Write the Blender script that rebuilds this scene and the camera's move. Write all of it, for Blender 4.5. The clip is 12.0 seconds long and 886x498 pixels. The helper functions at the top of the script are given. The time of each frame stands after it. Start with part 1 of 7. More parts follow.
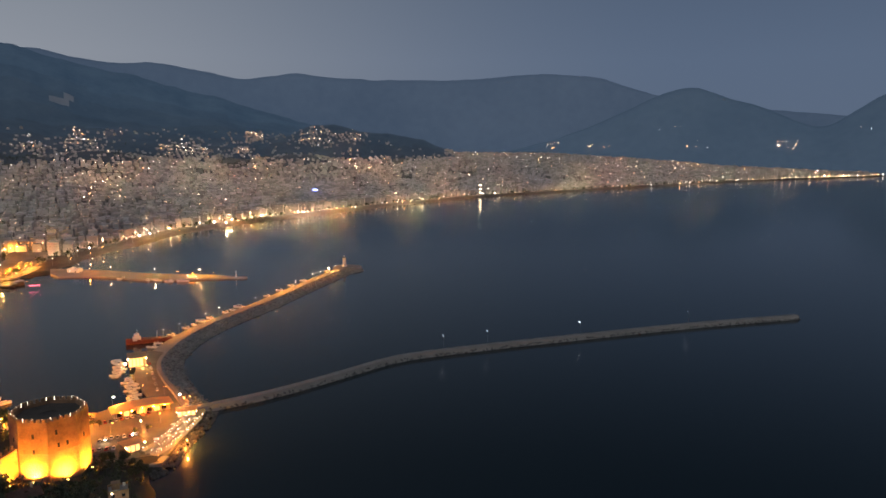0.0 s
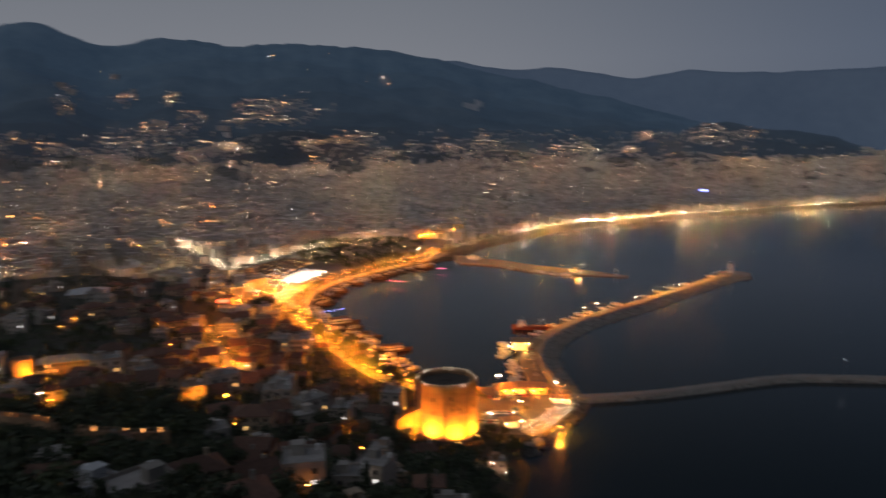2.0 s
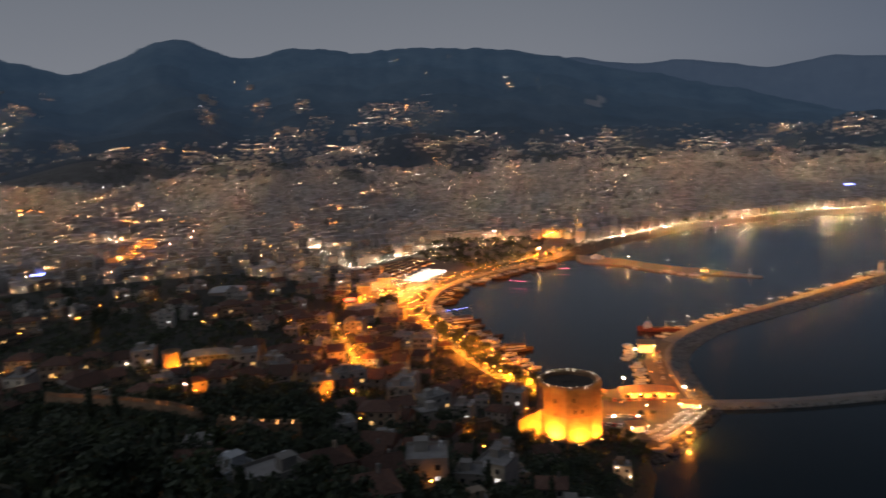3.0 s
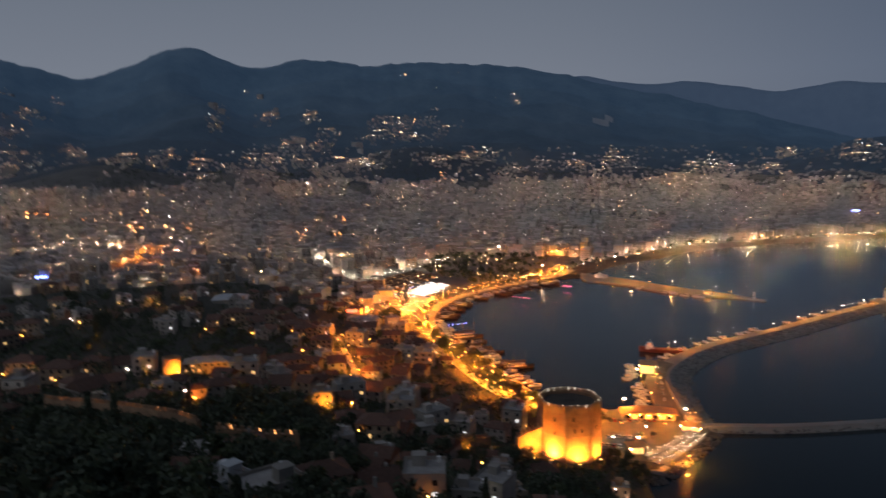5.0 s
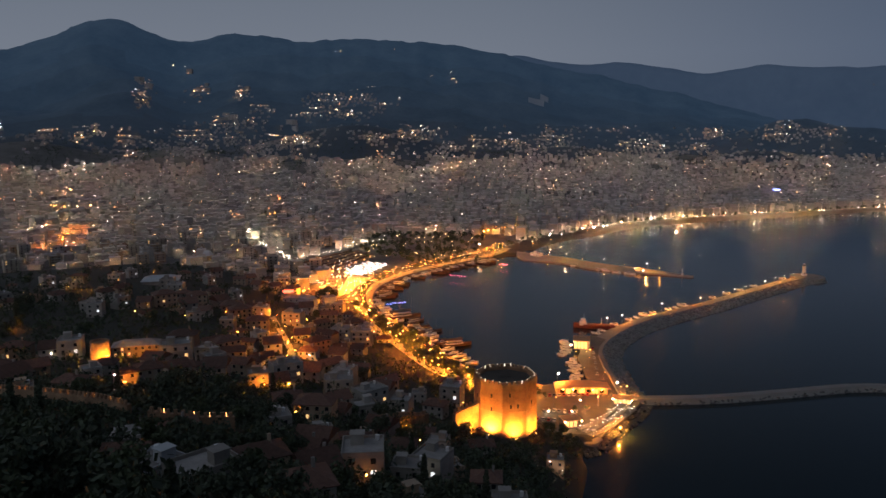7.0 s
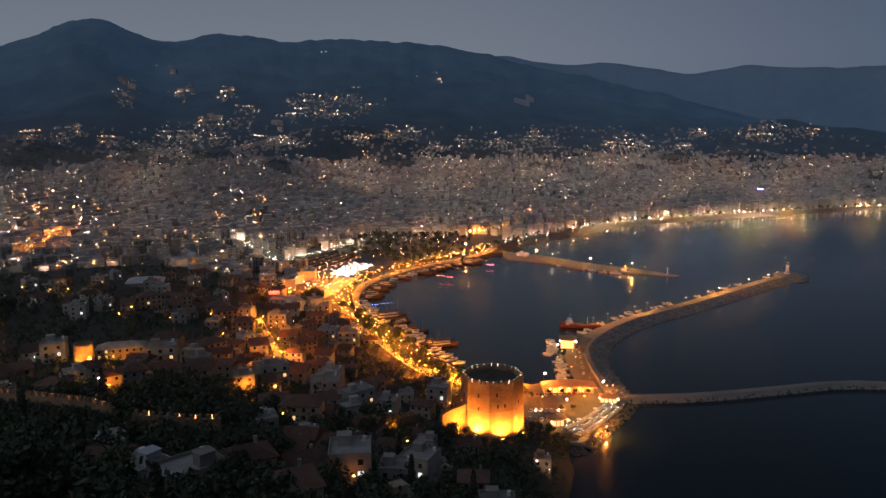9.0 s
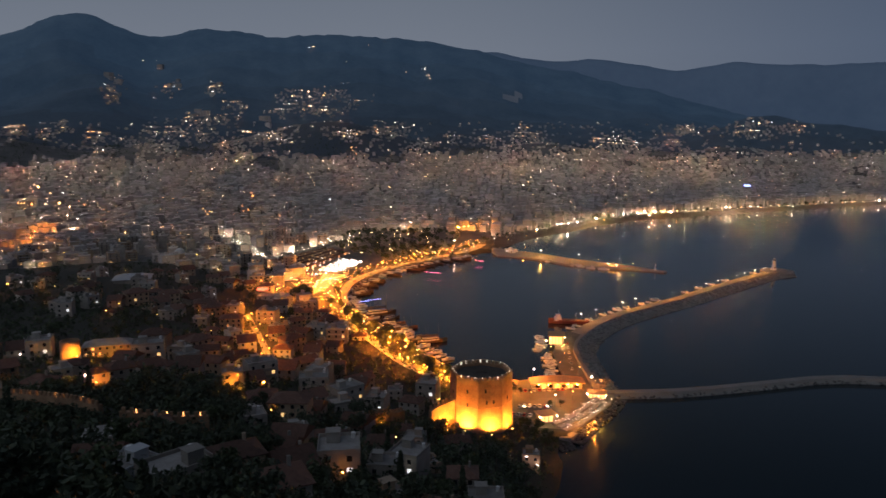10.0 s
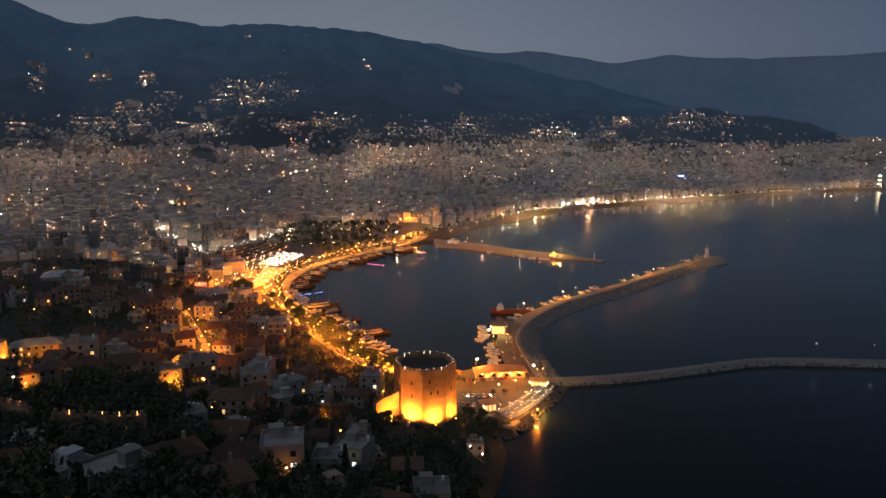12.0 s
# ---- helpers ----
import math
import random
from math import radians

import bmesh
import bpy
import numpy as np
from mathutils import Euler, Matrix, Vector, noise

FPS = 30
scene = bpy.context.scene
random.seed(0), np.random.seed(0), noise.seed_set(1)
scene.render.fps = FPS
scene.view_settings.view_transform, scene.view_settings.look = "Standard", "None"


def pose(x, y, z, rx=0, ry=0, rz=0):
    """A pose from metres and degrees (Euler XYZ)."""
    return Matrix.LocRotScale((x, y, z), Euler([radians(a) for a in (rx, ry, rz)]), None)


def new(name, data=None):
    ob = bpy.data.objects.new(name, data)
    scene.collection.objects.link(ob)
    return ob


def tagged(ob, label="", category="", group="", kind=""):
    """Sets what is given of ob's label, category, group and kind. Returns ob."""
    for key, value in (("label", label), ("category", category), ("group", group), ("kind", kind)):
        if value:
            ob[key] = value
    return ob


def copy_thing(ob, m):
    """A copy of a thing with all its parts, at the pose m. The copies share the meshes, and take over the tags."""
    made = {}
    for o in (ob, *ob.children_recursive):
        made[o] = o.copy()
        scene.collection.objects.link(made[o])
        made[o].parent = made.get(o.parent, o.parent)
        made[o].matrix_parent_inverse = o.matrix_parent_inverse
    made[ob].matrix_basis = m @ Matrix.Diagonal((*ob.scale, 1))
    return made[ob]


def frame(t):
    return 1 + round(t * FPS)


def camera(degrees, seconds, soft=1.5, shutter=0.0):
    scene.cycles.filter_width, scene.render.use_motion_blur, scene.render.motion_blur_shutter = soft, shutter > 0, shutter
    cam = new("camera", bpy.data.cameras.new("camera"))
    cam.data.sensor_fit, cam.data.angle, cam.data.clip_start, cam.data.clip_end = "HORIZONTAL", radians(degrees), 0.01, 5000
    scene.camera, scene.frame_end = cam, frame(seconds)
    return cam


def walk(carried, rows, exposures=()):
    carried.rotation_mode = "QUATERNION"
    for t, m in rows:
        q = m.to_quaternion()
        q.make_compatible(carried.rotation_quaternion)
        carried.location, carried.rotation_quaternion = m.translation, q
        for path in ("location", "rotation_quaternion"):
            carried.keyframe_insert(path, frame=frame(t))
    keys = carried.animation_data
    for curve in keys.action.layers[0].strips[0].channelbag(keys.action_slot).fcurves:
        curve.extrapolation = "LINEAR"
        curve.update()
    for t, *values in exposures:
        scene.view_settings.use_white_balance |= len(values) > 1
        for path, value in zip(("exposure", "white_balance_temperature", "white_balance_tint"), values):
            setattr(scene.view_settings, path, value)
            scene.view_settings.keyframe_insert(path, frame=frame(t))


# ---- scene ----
cam = camera(62.42, 12.0, soft=1.5, shutter=1.0)
EYE = 163.0
# seconds, yaw, pitch, roll: the camera turns on one spot high on the castle hill
TURNS = [
    (0.0, -27.87, -8.68, -0.39),
    (0.1, -27.76, -8.78, -0.47),
    (0.2, -26.61, -8.89, -0.55),
    (0.3, -25.59, -8.99, -0.63),
    (0.4, -24.52, -9.10, -0.71),
    (0.5, -23.08, -9.20, -0.79),
    (0.6, -21.35, -9.30, -0.69),
    (0.7, -19.47, -9.39, -0.59),
    (0.8, -17.57, -9.49, -0.49),
    (0.9, -15.13, -9.58, -0.39),
    (1.0, -12.68, -9.68, -0.29),
    (1.5, -4.54, -9.43, 0.96),
    (2.0, 1.56, -8.71, 0.51),
    (2.5, 8.05, -8.19, 1.44),
    (3.0, 10.89, -8.52, 2.15),
    (3.2, 12.42, -8.42, 2.03),
    (4.8, 12.22, -7.08, 1.43),
    (5.0, 11.43, -7.39, 0.51),
    (5.5, 9.51, -7.98, -0.14),
    (6.0, 8.36, -8.44, -0.15),
    (6.5, 7.63, -8.71, 0.38),
    (7.0, 6.53, -9.06, 0.08),
    (9.0, 5.44, -9.04, 0.15),
    (9.5, 5.26, -9.11, -0.02),
    (10.0, 4.57, -9.33, 0.06),
    (10.5, 2.87, -9.50, -0.01),
    (11.0, 1.49, -9.86, -0.12),
    (11.5, 0.34, -9.98, -0.07),
    (12.0, -0.00, -9.99, 0.00),
]
walk(cam, [(t, pose(0, 0, EYE, 90 + pitch, roll, yaw)) for t, yaw, pitch, roll in TURNS],
     exposures=[(0.0, 0.84, 7000, 11), (1.0, 0.72, 7150, 12), (1.5, 0.48, 7200, 13.5), (2.0, 0.32, 7200, 13.5), (3.2, 0.30, 7050, 13), (5.0, 0.27, 6520, 12), (6.5, 0.22, 6420, 11.5), (9.0, 0.20, 6420, 11.5), (12.0, 0.17, 6420, 11.5)])

# ---- light: dusk sky after sunset ----
world = bpy.data.worlds.new("dusk_sky")
scene.world = world
world.use_nodes = True
wn, wl = world.node_tree.nodes, world.node_tree.links
bg = wn["Background"]
geo = wn.new("ShaderNodeTexCoord")
sep = wn.new("ShaderNodeSeparateXYZ")
ramp = wn.new("ShaderNodeValToRGB")
wl.new(geo.outputs["Generated"], sep.inputs[0])
wl.new(sep.outputs["Z"], ramp.inputs[0])
cr = ramp.color_ramp
cr.elements[0].position, cr.elements[0].color = 0.0, (0.150, 0.168, 0.200, 1)
cr.elements[1].position, cr.elements[1].color = 1.0, (0.045, 0.058, 0.085, 1)
for pos, col in ((0.10, (0.146, 0.168, 0.206, 1)), (0.24, (0.106, 0.128, 0.164, 1)), (0.42, (0.034, 0.040, 0.054, 1))):
    el = cr.elements.new(pos)
    el.color = col
# the afterglow of the set sun, wide and soft, behind the castle
west = wn.new("ShaderNodeVectorMath")
west.operation = "DOT_PRODUCT"
west.inputs[1].default_value = Vector((-0.62, -0.72, 0.30)).normalized()
wl.new(geo.outputs["Generated"], west.inputs[0])
soft = wn.new("ShaderNodeMapRange")
soft.interpolation_type = "SMOOTHERSTEP"
soft.inputs["From Min"].default_value, soft.inputs["From Max"].default_value = 0.05, 1.0
wl.new(west.outputs["Value"], soft.inputs["Value"])
after = wn.new("ShaderNodeMix")
after.data_type, after.blend_type = "RGBA", "ADD"
after.inputs["B"].default_value = (0.20, 0.22, 0.25, 1)
wl.new(soft.outputs[0], after.inputs["Factor"])
# the east is darker and bluer
east = wn.new("ShaderNodeMapRange")
east.interpolation_type = "SMOOTHSTEP"
east.inputs["From Min"].default_value, east.inputs["From Max"].default_value = -0.18, 0.75
wl.new(sep.outputs["X"], east.inputs["Value"])
tint = wn.new("ShaderNodeMix")
tint.data_type, tint.blend_type = "RGBA", "MULTIPLY"
tint.inputs["B"].default_value = (0.36, 0.465, 0.62, 1)
wl.new(east.outputs[0], tint.inputs["Factor"])
wl.new(ramp.outputs[0], tint.inputs["A"])
wl.new(tint.outputs["Result"], after.inputs["A"])
wl.new(after.outputs["Result"], bg.inputs[0])
bg.inputs[1].default_value = 1.0

# ---- materials ----
def shader(name):
    m = bpy.data.materials.new(name)
    m.use_nodes = True
    return m, m.node_tree.nodes, m.node_tree.links, m.node_tree.nodes["Principled BSDF"]


def paint(name, c1, c2, rough=0.8, scale=0.5, fine=6.0, bump=0.3, island=0.0, metal=0.0, objrand=0.0, detail=4.0):
    """Two colours mixed by coarse and fine noise in world metres, with bump; island/objrand vary it piece by piece."""
    m, n, l, b = shader(name)
    geo = n.new("ShaderNodeNewGeometry")
    n1, n2 = n.new("ShaderNodeTexNoise"), n.new("ShaderNodeTexNoise")
    n1.inputs["Scale"].default_value, n1.inputs["Detail"].default_value = scale, detail
    n2.inputs["Scale"].default_value, n2.inputs["Detail"].default_value = fine, 3.0
    for t in (n1, n2):
        l.new(geo.outputs["Position"], t.inputs["Vector"])
    mix = n.new("ShaderNodeMath")
    mix.operation = "MULTIPLY_ADD"
    mix.inputs[1].default_value = 0.45
    l.new(n2.outputs["Fac"], mix.inputs[0])
    half = n.new("ShaderNodeMath")
    half.operation = "MULTIPLY_ADD"
    half.inputs[1].default_value, half.inputs[2].default_value = 1.3, -0.38
    l.new(n1.outputs["Fac"], half.inputs[0])
    l.new(half.outputs[0], mix.inputs[2])
    fac = mix.outputs[0]
    ramp = n.new("ShaderNodeMix")
    ramp.data_type = "RGBA"
    ramp.inputs["A"].default_value, ramp.inputs["B"].default_value = (*c1, 1), (*c2, 1)
    l.new(fac, ramp.inputs["Factor"])
    col = ramp.outputs["Result"]
    if island or objrand:
        hsv = n.new("ShaderNodeHueSaturation")
        src = geo.outputs["Random Per Island"]
        if objrand:
            src = n.new("ShaderNodeObjectInfo").outputs["Random"]
        mr = n.new("ShaderNodeMapRange")
        amount = island or objrand
        mr.inputs["To Min"].default_value, mr.inputs["To Max"].default_value = 1 - amount, 1 + amount
        l.new(src, mr.inputs["Value"])
        l.new(mr.outputs[0], hsv.inputs["Value"])
        l.new(col, hsv.inputs["Color"])
        col = hsv.outputs[0]
    l.new(col, b.inputs["Base Color"])
    b.inputs["Roughness"].default_value, b.inputs["Metallic"].default_value = rough, metal
    if bump:
        bp = n.new("ShaderNodeBump")
        bp.inputs["Strength"].default_value, bp.inputs["Distance"].default_value = bump, 0.3
        l.new(n2.outputs["Fac"], bp.inputs["Height"])
        l.new(bp.outputs[0], b.inputs["Normal"])
    return m


def glow(name, colour, strength, sampled=True):
    m, n, l, b = shader(name)
    b.inputs["Base Color"].default_value = (*[min(1, c) for c in colour], 1)
    b.inputs["Emission Color"].default_value = (*colour, 1)
    b.inputs["Emission Strength"].default_value = strength
    if not sampled:
        m.cycles.emission_sampling = "NONE"
    return m


def glow_mixed(name, stops, strength, spread=0.9, sampled=True):
    """Lamps and lit windows of a town: colour and power differ from piece to piece."""
    m, n, l, b = shader(name)
    geo = n.new("ShaderNodeNewGeometry")
    ramp = n.new("ShaderNodeValToRGB")
    ramp.color_ramp.interpolation = "CONSTANT"
    e = ramp.color_ramp.elements
    while len(e) < len(stops):
        e.new(0.5)
    for el, (pos, col) in zip(e, stops):
        el.position, el.color = pos, (*col, 1)
    l.new(geo.outputs["Random Per Island"], ramp.inputs[0])
    l.new(ramp.outputs[0], b.inputs["Emission Color"])
    wn_ = n.new("ShaderNodeTexWhiteNoise")
    wn_.noise_dimensions = "1D"
    l.new(geo.outputs["Random Per Island"], wn_.inputs["W"])
    pw = n.new("ShaderNodeMath")
    pw.operation = "POWER"
    pw.inputs[1].default_value = 2.5
    l.new(wn_.outputs["Value"], pw.inputs[0])
    mr = n.new("ShaderNodeMapRange")
    mr.inputs["To Min"].default_value, mr.inputs["To Max"].default_value = strength * (1 - spread), strength * (1 + spread)
    l.new(pw.outputs[0], mr.inputs["Value"])
    l.new(mr.outputs[0], b.inputs["Emission Strength"])
    if not sampled:
        m.cycles.emission_sampling = "NONE"
    return m


AMBER, WARM, COOL = (1.0, 0.27, 0.018), (1.0, 0.48, 0.15), (0.85, 0.92, 1.0)

M_ground = paint("hill_soil_and_scrub", (0.025, 0.028, 0.018), (0.075, 0.066, 0.05), 0.95, 0.02, 0.35, 0.5)
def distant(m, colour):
    """Far hills in the dusk: haze put into the material as a faint glow."""
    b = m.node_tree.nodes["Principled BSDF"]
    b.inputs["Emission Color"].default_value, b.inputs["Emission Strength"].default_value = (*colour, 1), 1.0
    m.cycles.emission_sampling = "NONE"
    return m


# forest on the slopes, from the foothills to the crest: the further, the more haze in colour and glow
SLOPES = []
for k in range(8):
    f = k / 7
    SLOPES.append(distant(paint("hazed_mountain_forest", (0.022 + 0.013 * f, 0.028 + 0.030 * f, 0.028 + 0.042 * f), (0.07 + 0.045 * f, 0.075 + 0.075 * f, 0.072 + 0.088 * f), 1.0, 0.006, 0.05, 0.8),
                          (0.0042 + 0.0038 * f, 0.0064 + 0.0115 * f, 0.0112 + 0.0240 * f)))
M_quarry = paint("hazed_bare_pale_rock", (0.20, 0.20, 0.21), (0.34, 0.33, 0.33), 1.0, 0.01, 0.08, 0.6)
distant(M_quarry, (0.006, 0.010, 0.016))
# far ridges: haze painted as pale blue colour and a faint glow
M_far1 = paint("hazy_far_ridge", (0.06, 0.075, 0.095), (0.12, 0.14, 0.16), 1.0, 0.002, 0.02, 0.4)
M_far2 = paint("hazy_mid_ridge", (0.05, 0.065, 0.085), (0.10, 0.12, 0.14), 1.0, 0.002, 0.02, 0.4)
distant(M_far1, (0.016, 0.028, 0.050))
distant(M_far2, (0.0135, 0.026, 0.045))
M_city = paint("rendered_concrete_blocks", (0.27, 0.245, 0.225), (0.50, 0.455, 0.42), 0.85, 0.02, 0.5, 0.2, island=0.28)
M_roof = paint("weathered_town_roofs", (0.26, 0.235, 0.22), (0.56, 0.52, 0.49), 0.9, 0.03, 0.6, 0.2, island=0.4)
M_stone = paint("reddish_tower_stone", (0.13, 0.075, 0.045), (0.42, 0.27, 0.16), 0.95, 0.22, 1.6, 1.0)
M_brick = paint("dark_red_brickwork", (0.10, 0.055, 0.032), (0.36, 0.21, 0.12), 0.95, 0.16, 1.3, 1.0)
M_rock = paint("breakwater_rock", (0.13, 0.12, 0.11), (0.28, 0.26, 0.235), 0.9, 0.2, 1.5, 0.6, island=0.3)
M_rock_wet = paint("dark_wet_rock", (0.05, 0.048, 0.045), (0.12, 0.11, 0.10), 0.7, 0.2, 1.5, 0.6, island=0.3)
M_concrete = paint("quay_concrete", (0.20, 0.185, 0.165), (0.31, 0.29, 0.26), 0.85, 0.08, 1.0, 0.3)
M_quay = paint("worn_quay_slabs", (0.10, 0.088, 0.074), (0.19, 0.168, 0.14), 0.85, 0.12, 1.2, 0.4)
M_paving = paint("promenade_paving", (0.24, 0.21, 0.18), (0.36, 0.32, 0.27), 0.85, 0.1, 1.5, 0.3)
M_asphalt = paint("asphalt", (0.045, 0.045, 0.047), (0.075, 0.073, 0.07), 0.85, 0.1, 2.0, 0.3)
M_street = paint("town_streets_and_yards", (0.085, 0.08, 0.075), (0.20, 0.185, 0.165), 0.9, 0.03, 0.6, 0.3)
M_sand = paint("beach_sand", (0.06, 0.05, 0.042), (0.11, 0.092, 0.075), 0.95, 0.05, 1.0, 0.3)


def sea_material():
    m, n, l, b = shader("sea_water")
    b.inputs["Base Color"].default_value = (0.012, 0.0245, 0.030, 1)
    b.inputs["Roughness"].default_value = 0.15
    b.inputs["IOR"].default_value = 1.33
    geo = n.new("ShaderNodeNewGeometry")
    heights = []
    for scale, dist in ((0.10, 0.10), (0.6, 0.03)):
        t = n.new("ShaderNodeTexNoise")
        t.inputs["Scale"].default_value, t.inputs["Detail"].default_value = scale, 3.0
        l.new(geo.outputs["Position"], t.inputs["Vector"])
        bp = n.new("ShaderNodeBump")
        bp.inputs["Strength"].default_value, bp.inputs["Distance"].default_value = 0.4, dist
        l.new(t.outputs["Fac"], bp.inputs["Height"])
        if heights:
            l.new(heights[-1].outputs[0], bp.inputs["Normal"])
        heights.append(bp)
    l.new(heights[-1].outputs[0], b.inputs["Normal"])
    return m


M_sea = sea_material()


# ---- building tools ----
def mesh_of(name, verts, faces, mat, smooth=False):
    me = bpy.data.meshes.new(name)
    me.from_pydata([tuple(v) for v in verts], [], [tuple(f) for f in faces])
    me.materials.append(mat)
    if smooth:
        me.polygons.foreach_set("use_smooth", [True] * len(me.polygons))
    me.update()
    return me


def part(name, bm, mat, parent=None, label="", smooth=False):
    """One mesh object from a bmesh, under a thing or a part."""
    me = bpy.data.meshes.new(name)
    bm.to_mesh(me)
    bm.free()
    if smooth:
        me.polygons.foreach_set("use_smooth", [True] * len(me.polygons))
    if mat:
        me.materials.append(mat)
    ob = new(name, me)
    ob.parent = parent
    return tagged(ob, label)


def empty(name, m, label, category, group="", kind=""):
    ob = new(name)
    ob.matrix_basis = m
    return tagged(ob, label, category, group, kind)


def box(bm, x0, y0, z0, x1, y1, z1, m=None):
    vs = [bm.verts.new((x, y, z)) for z in (z0, z1) for x, y in ((x0, y0), (x1, y0), (x1, y1), (x0, y1))]
    for f in ((3, 2, 1, 0), (4, 5, 6, 7), (0, 1, 5, 4), (1, 2, 6, 5), (2, 3, 7, 6), (3, 0, 4, 7)):
        bm.faces.new([vs[i] for i in f])
    if m is not None:
        bmesh.ops.transform(bm, matrix=m, verts=vs)
    return vs


def tube(bm, rings, n=10, caps=True, turn=0.0):
    """A lathe: rings of (x, y, z, radius)."""
    loops = []
    for x, y, z, r in rings:
        loops.append([bm.verts.new((x + r * math.cos(2 * math.pi * i / n + turn), y + r * math.sin(2 * math.pi * i / n + turn), z)) for i in range(n)])
    for a, b in zip(loops, loops[1:]):
        for i in range(n):
            bm.faces.new((a[i], a[(i + 1) % n], b[(i + 1) % n], b[i]))
    if caps:
        bm.faces.new(loops[0][::-1])
        bm.faces.new(loops[-1])
    return loops


def new_bm():
    return bmesh.new()


def boxes_mesh(name, items, mat):
    """Many upright boxes in one mesh: rows of (x, y, z, sx, sy, sz, turn)."""
    a = np.array(items, float)
    corner = np.array([(-.5, -.5, 0), (.5, -.5, 0), (.5, .5, 0), (-.5, .5, 0), (-.5, -.5, 1), (.5, -.5, 1), (.5, .5, 1), (-.5, .5, 1)])
    p = corner[None] * a[:, None, 3:6]
    c, s = np.cos(a[:, 6])[:, None], np.sin(a[:, 6])[:, None]
    v = np.stack([p[..., 0] * c - p[..., 1] * s + a[:, 0:1], p[..., 0] * s + p[..., 1] * c + a[:, 1:2], p[..., 2] + a[:, 2:3]], -1).reshape(-1, 3)
    f = np.array([(4, 5, 6, 7), (0, 1, 5, 4), (1, 2, 6, 5), (2, 3, 7, 6), (3, 0, 4, 7)])
    faces = (f[None] + 8 * np.arange(len(a))[:, None, None]).reshape(-1, 4)
    return mesh_of(name, v.tolist(), faces.tolist(), mat)


def blobs_mesh(name, items, mat):
    """Many small lamps in one mesh: rows of (x, y, z, radius)."""
    a = np.array(items, float)
    o = np.array([(1, 0, 0), (0, 1, 0), (-1, 0, 0), (0, -1, 0), (0, 0, 1), (0, 0, -1)], float)
    v = (o[None] * a[:, None, 3:4] + a[:, None, 0:3]).reshape(-1, 3)
    f = np.array([(0, 1, 4), (1, 2, 4), (2, 3, 4), (3, 0, 4), (1, 0, 5), (2, 1, 5), (3, 2, 5), (0, 3, 5)])
    faces = (f[None] + 6 * np.arange(len(a))[:, None, None]).reshape(-1, 3)
    return mesh_of(name, v.tolist(), faces.tolist(), mat)


rng = np.random.default_rng(7)


def vnoise(x, y, seed=0):
    """Smooth value noise, 0 to 1, of numpy arrays."""
    x, y = np.asarray(x, float), np.asarray(y, float)
    xi, yi = np.floor(x).astype(np.int64), np.floor(y).astype(np.int64)
    fx, fy = x - xi, y - yi
    fx, fy = fx * fx * (3 - 2 * fx), fy * fy * (3 - 2 * fy)

    def h(i, j):
        k = (i * 374761393 + j * 668265263 + seed * 974634777) & 0x7FFFFFFF
        k = ((k ^ (k >> 13)) * 1274126177) & 0x7FFFFFFF
        return ((k ^ (k >> 16)) & 0xFFFF) / 65535.0

    return (h(xi, yi) * (1 - fx) + h(xi + 1, yi) * fx) * (1 - fy) + (h(xi, yi + 1) * (1 - fx) + h(xi + 1, yi + 1) * fx) * fy


def fbm(x, y, seed=0, n=4):
    return sum(vnoise(x * 2**k, y * 2**k, seed + k) / 2**k for k in range(n)) / sum(1 / 2**k for k in range(n))


def smooth_interp(x, xs, ys, w=None):
    """Interpolates with rounded corners."""
    x = np.asarray(x, float)
    w = w or (xs[-1] - xs[0]) / len(xs) * 0.25
    return sum(np.interp(x + o * w, xs, ys) for o in (-1, -0.5, 0, 0.5, 1)) / 5

# ---- land: the castle hill, the plain and the mountains ----
COAST = [(70, -900), (60, -300), (45, 0), (26, 200), (22, 296), (28, 318), (32, 342), (30, 352), (31, 363), (38, 365), (47, 384), (56, 398),
         (67, 417), (72, 432), (68, 446), (44, 455), (19, 458), (8, 452), (-16, 466), (-46, 496), (-72, 543), (-104, 593), (-129, 630), (-147, 671),
         (-155, 715), (-152, 758), (-136, 811), (-109, 857), (-78, 900), (-42, 947), (-10, 962), (-12, 1000), (13, 1021), (26, 1063), (57, 1109),
         (105, 1165), (174, 1272), (290, 1360), (430, 1440), (600, 1530), (740, 1610), (980, 1709), (1361, 1786), (1633, 1843), (2300, 1962),
         (3335, 2008), (4990, 2020)]
LAND = COAST + [(5200, 5200), (-5200, 5200), (-5200, -900)]


SEG_A = np.array(LAND, float)
SEG_D = np.roll(SEG_A, -1, axis=0) - SEG_A
SEG_L = (SEG_D ** 2).sum(1)
SEG_DY = np.where(SEG_D[:, 1] == 0, 1e-9, SEG_D[:, 1])


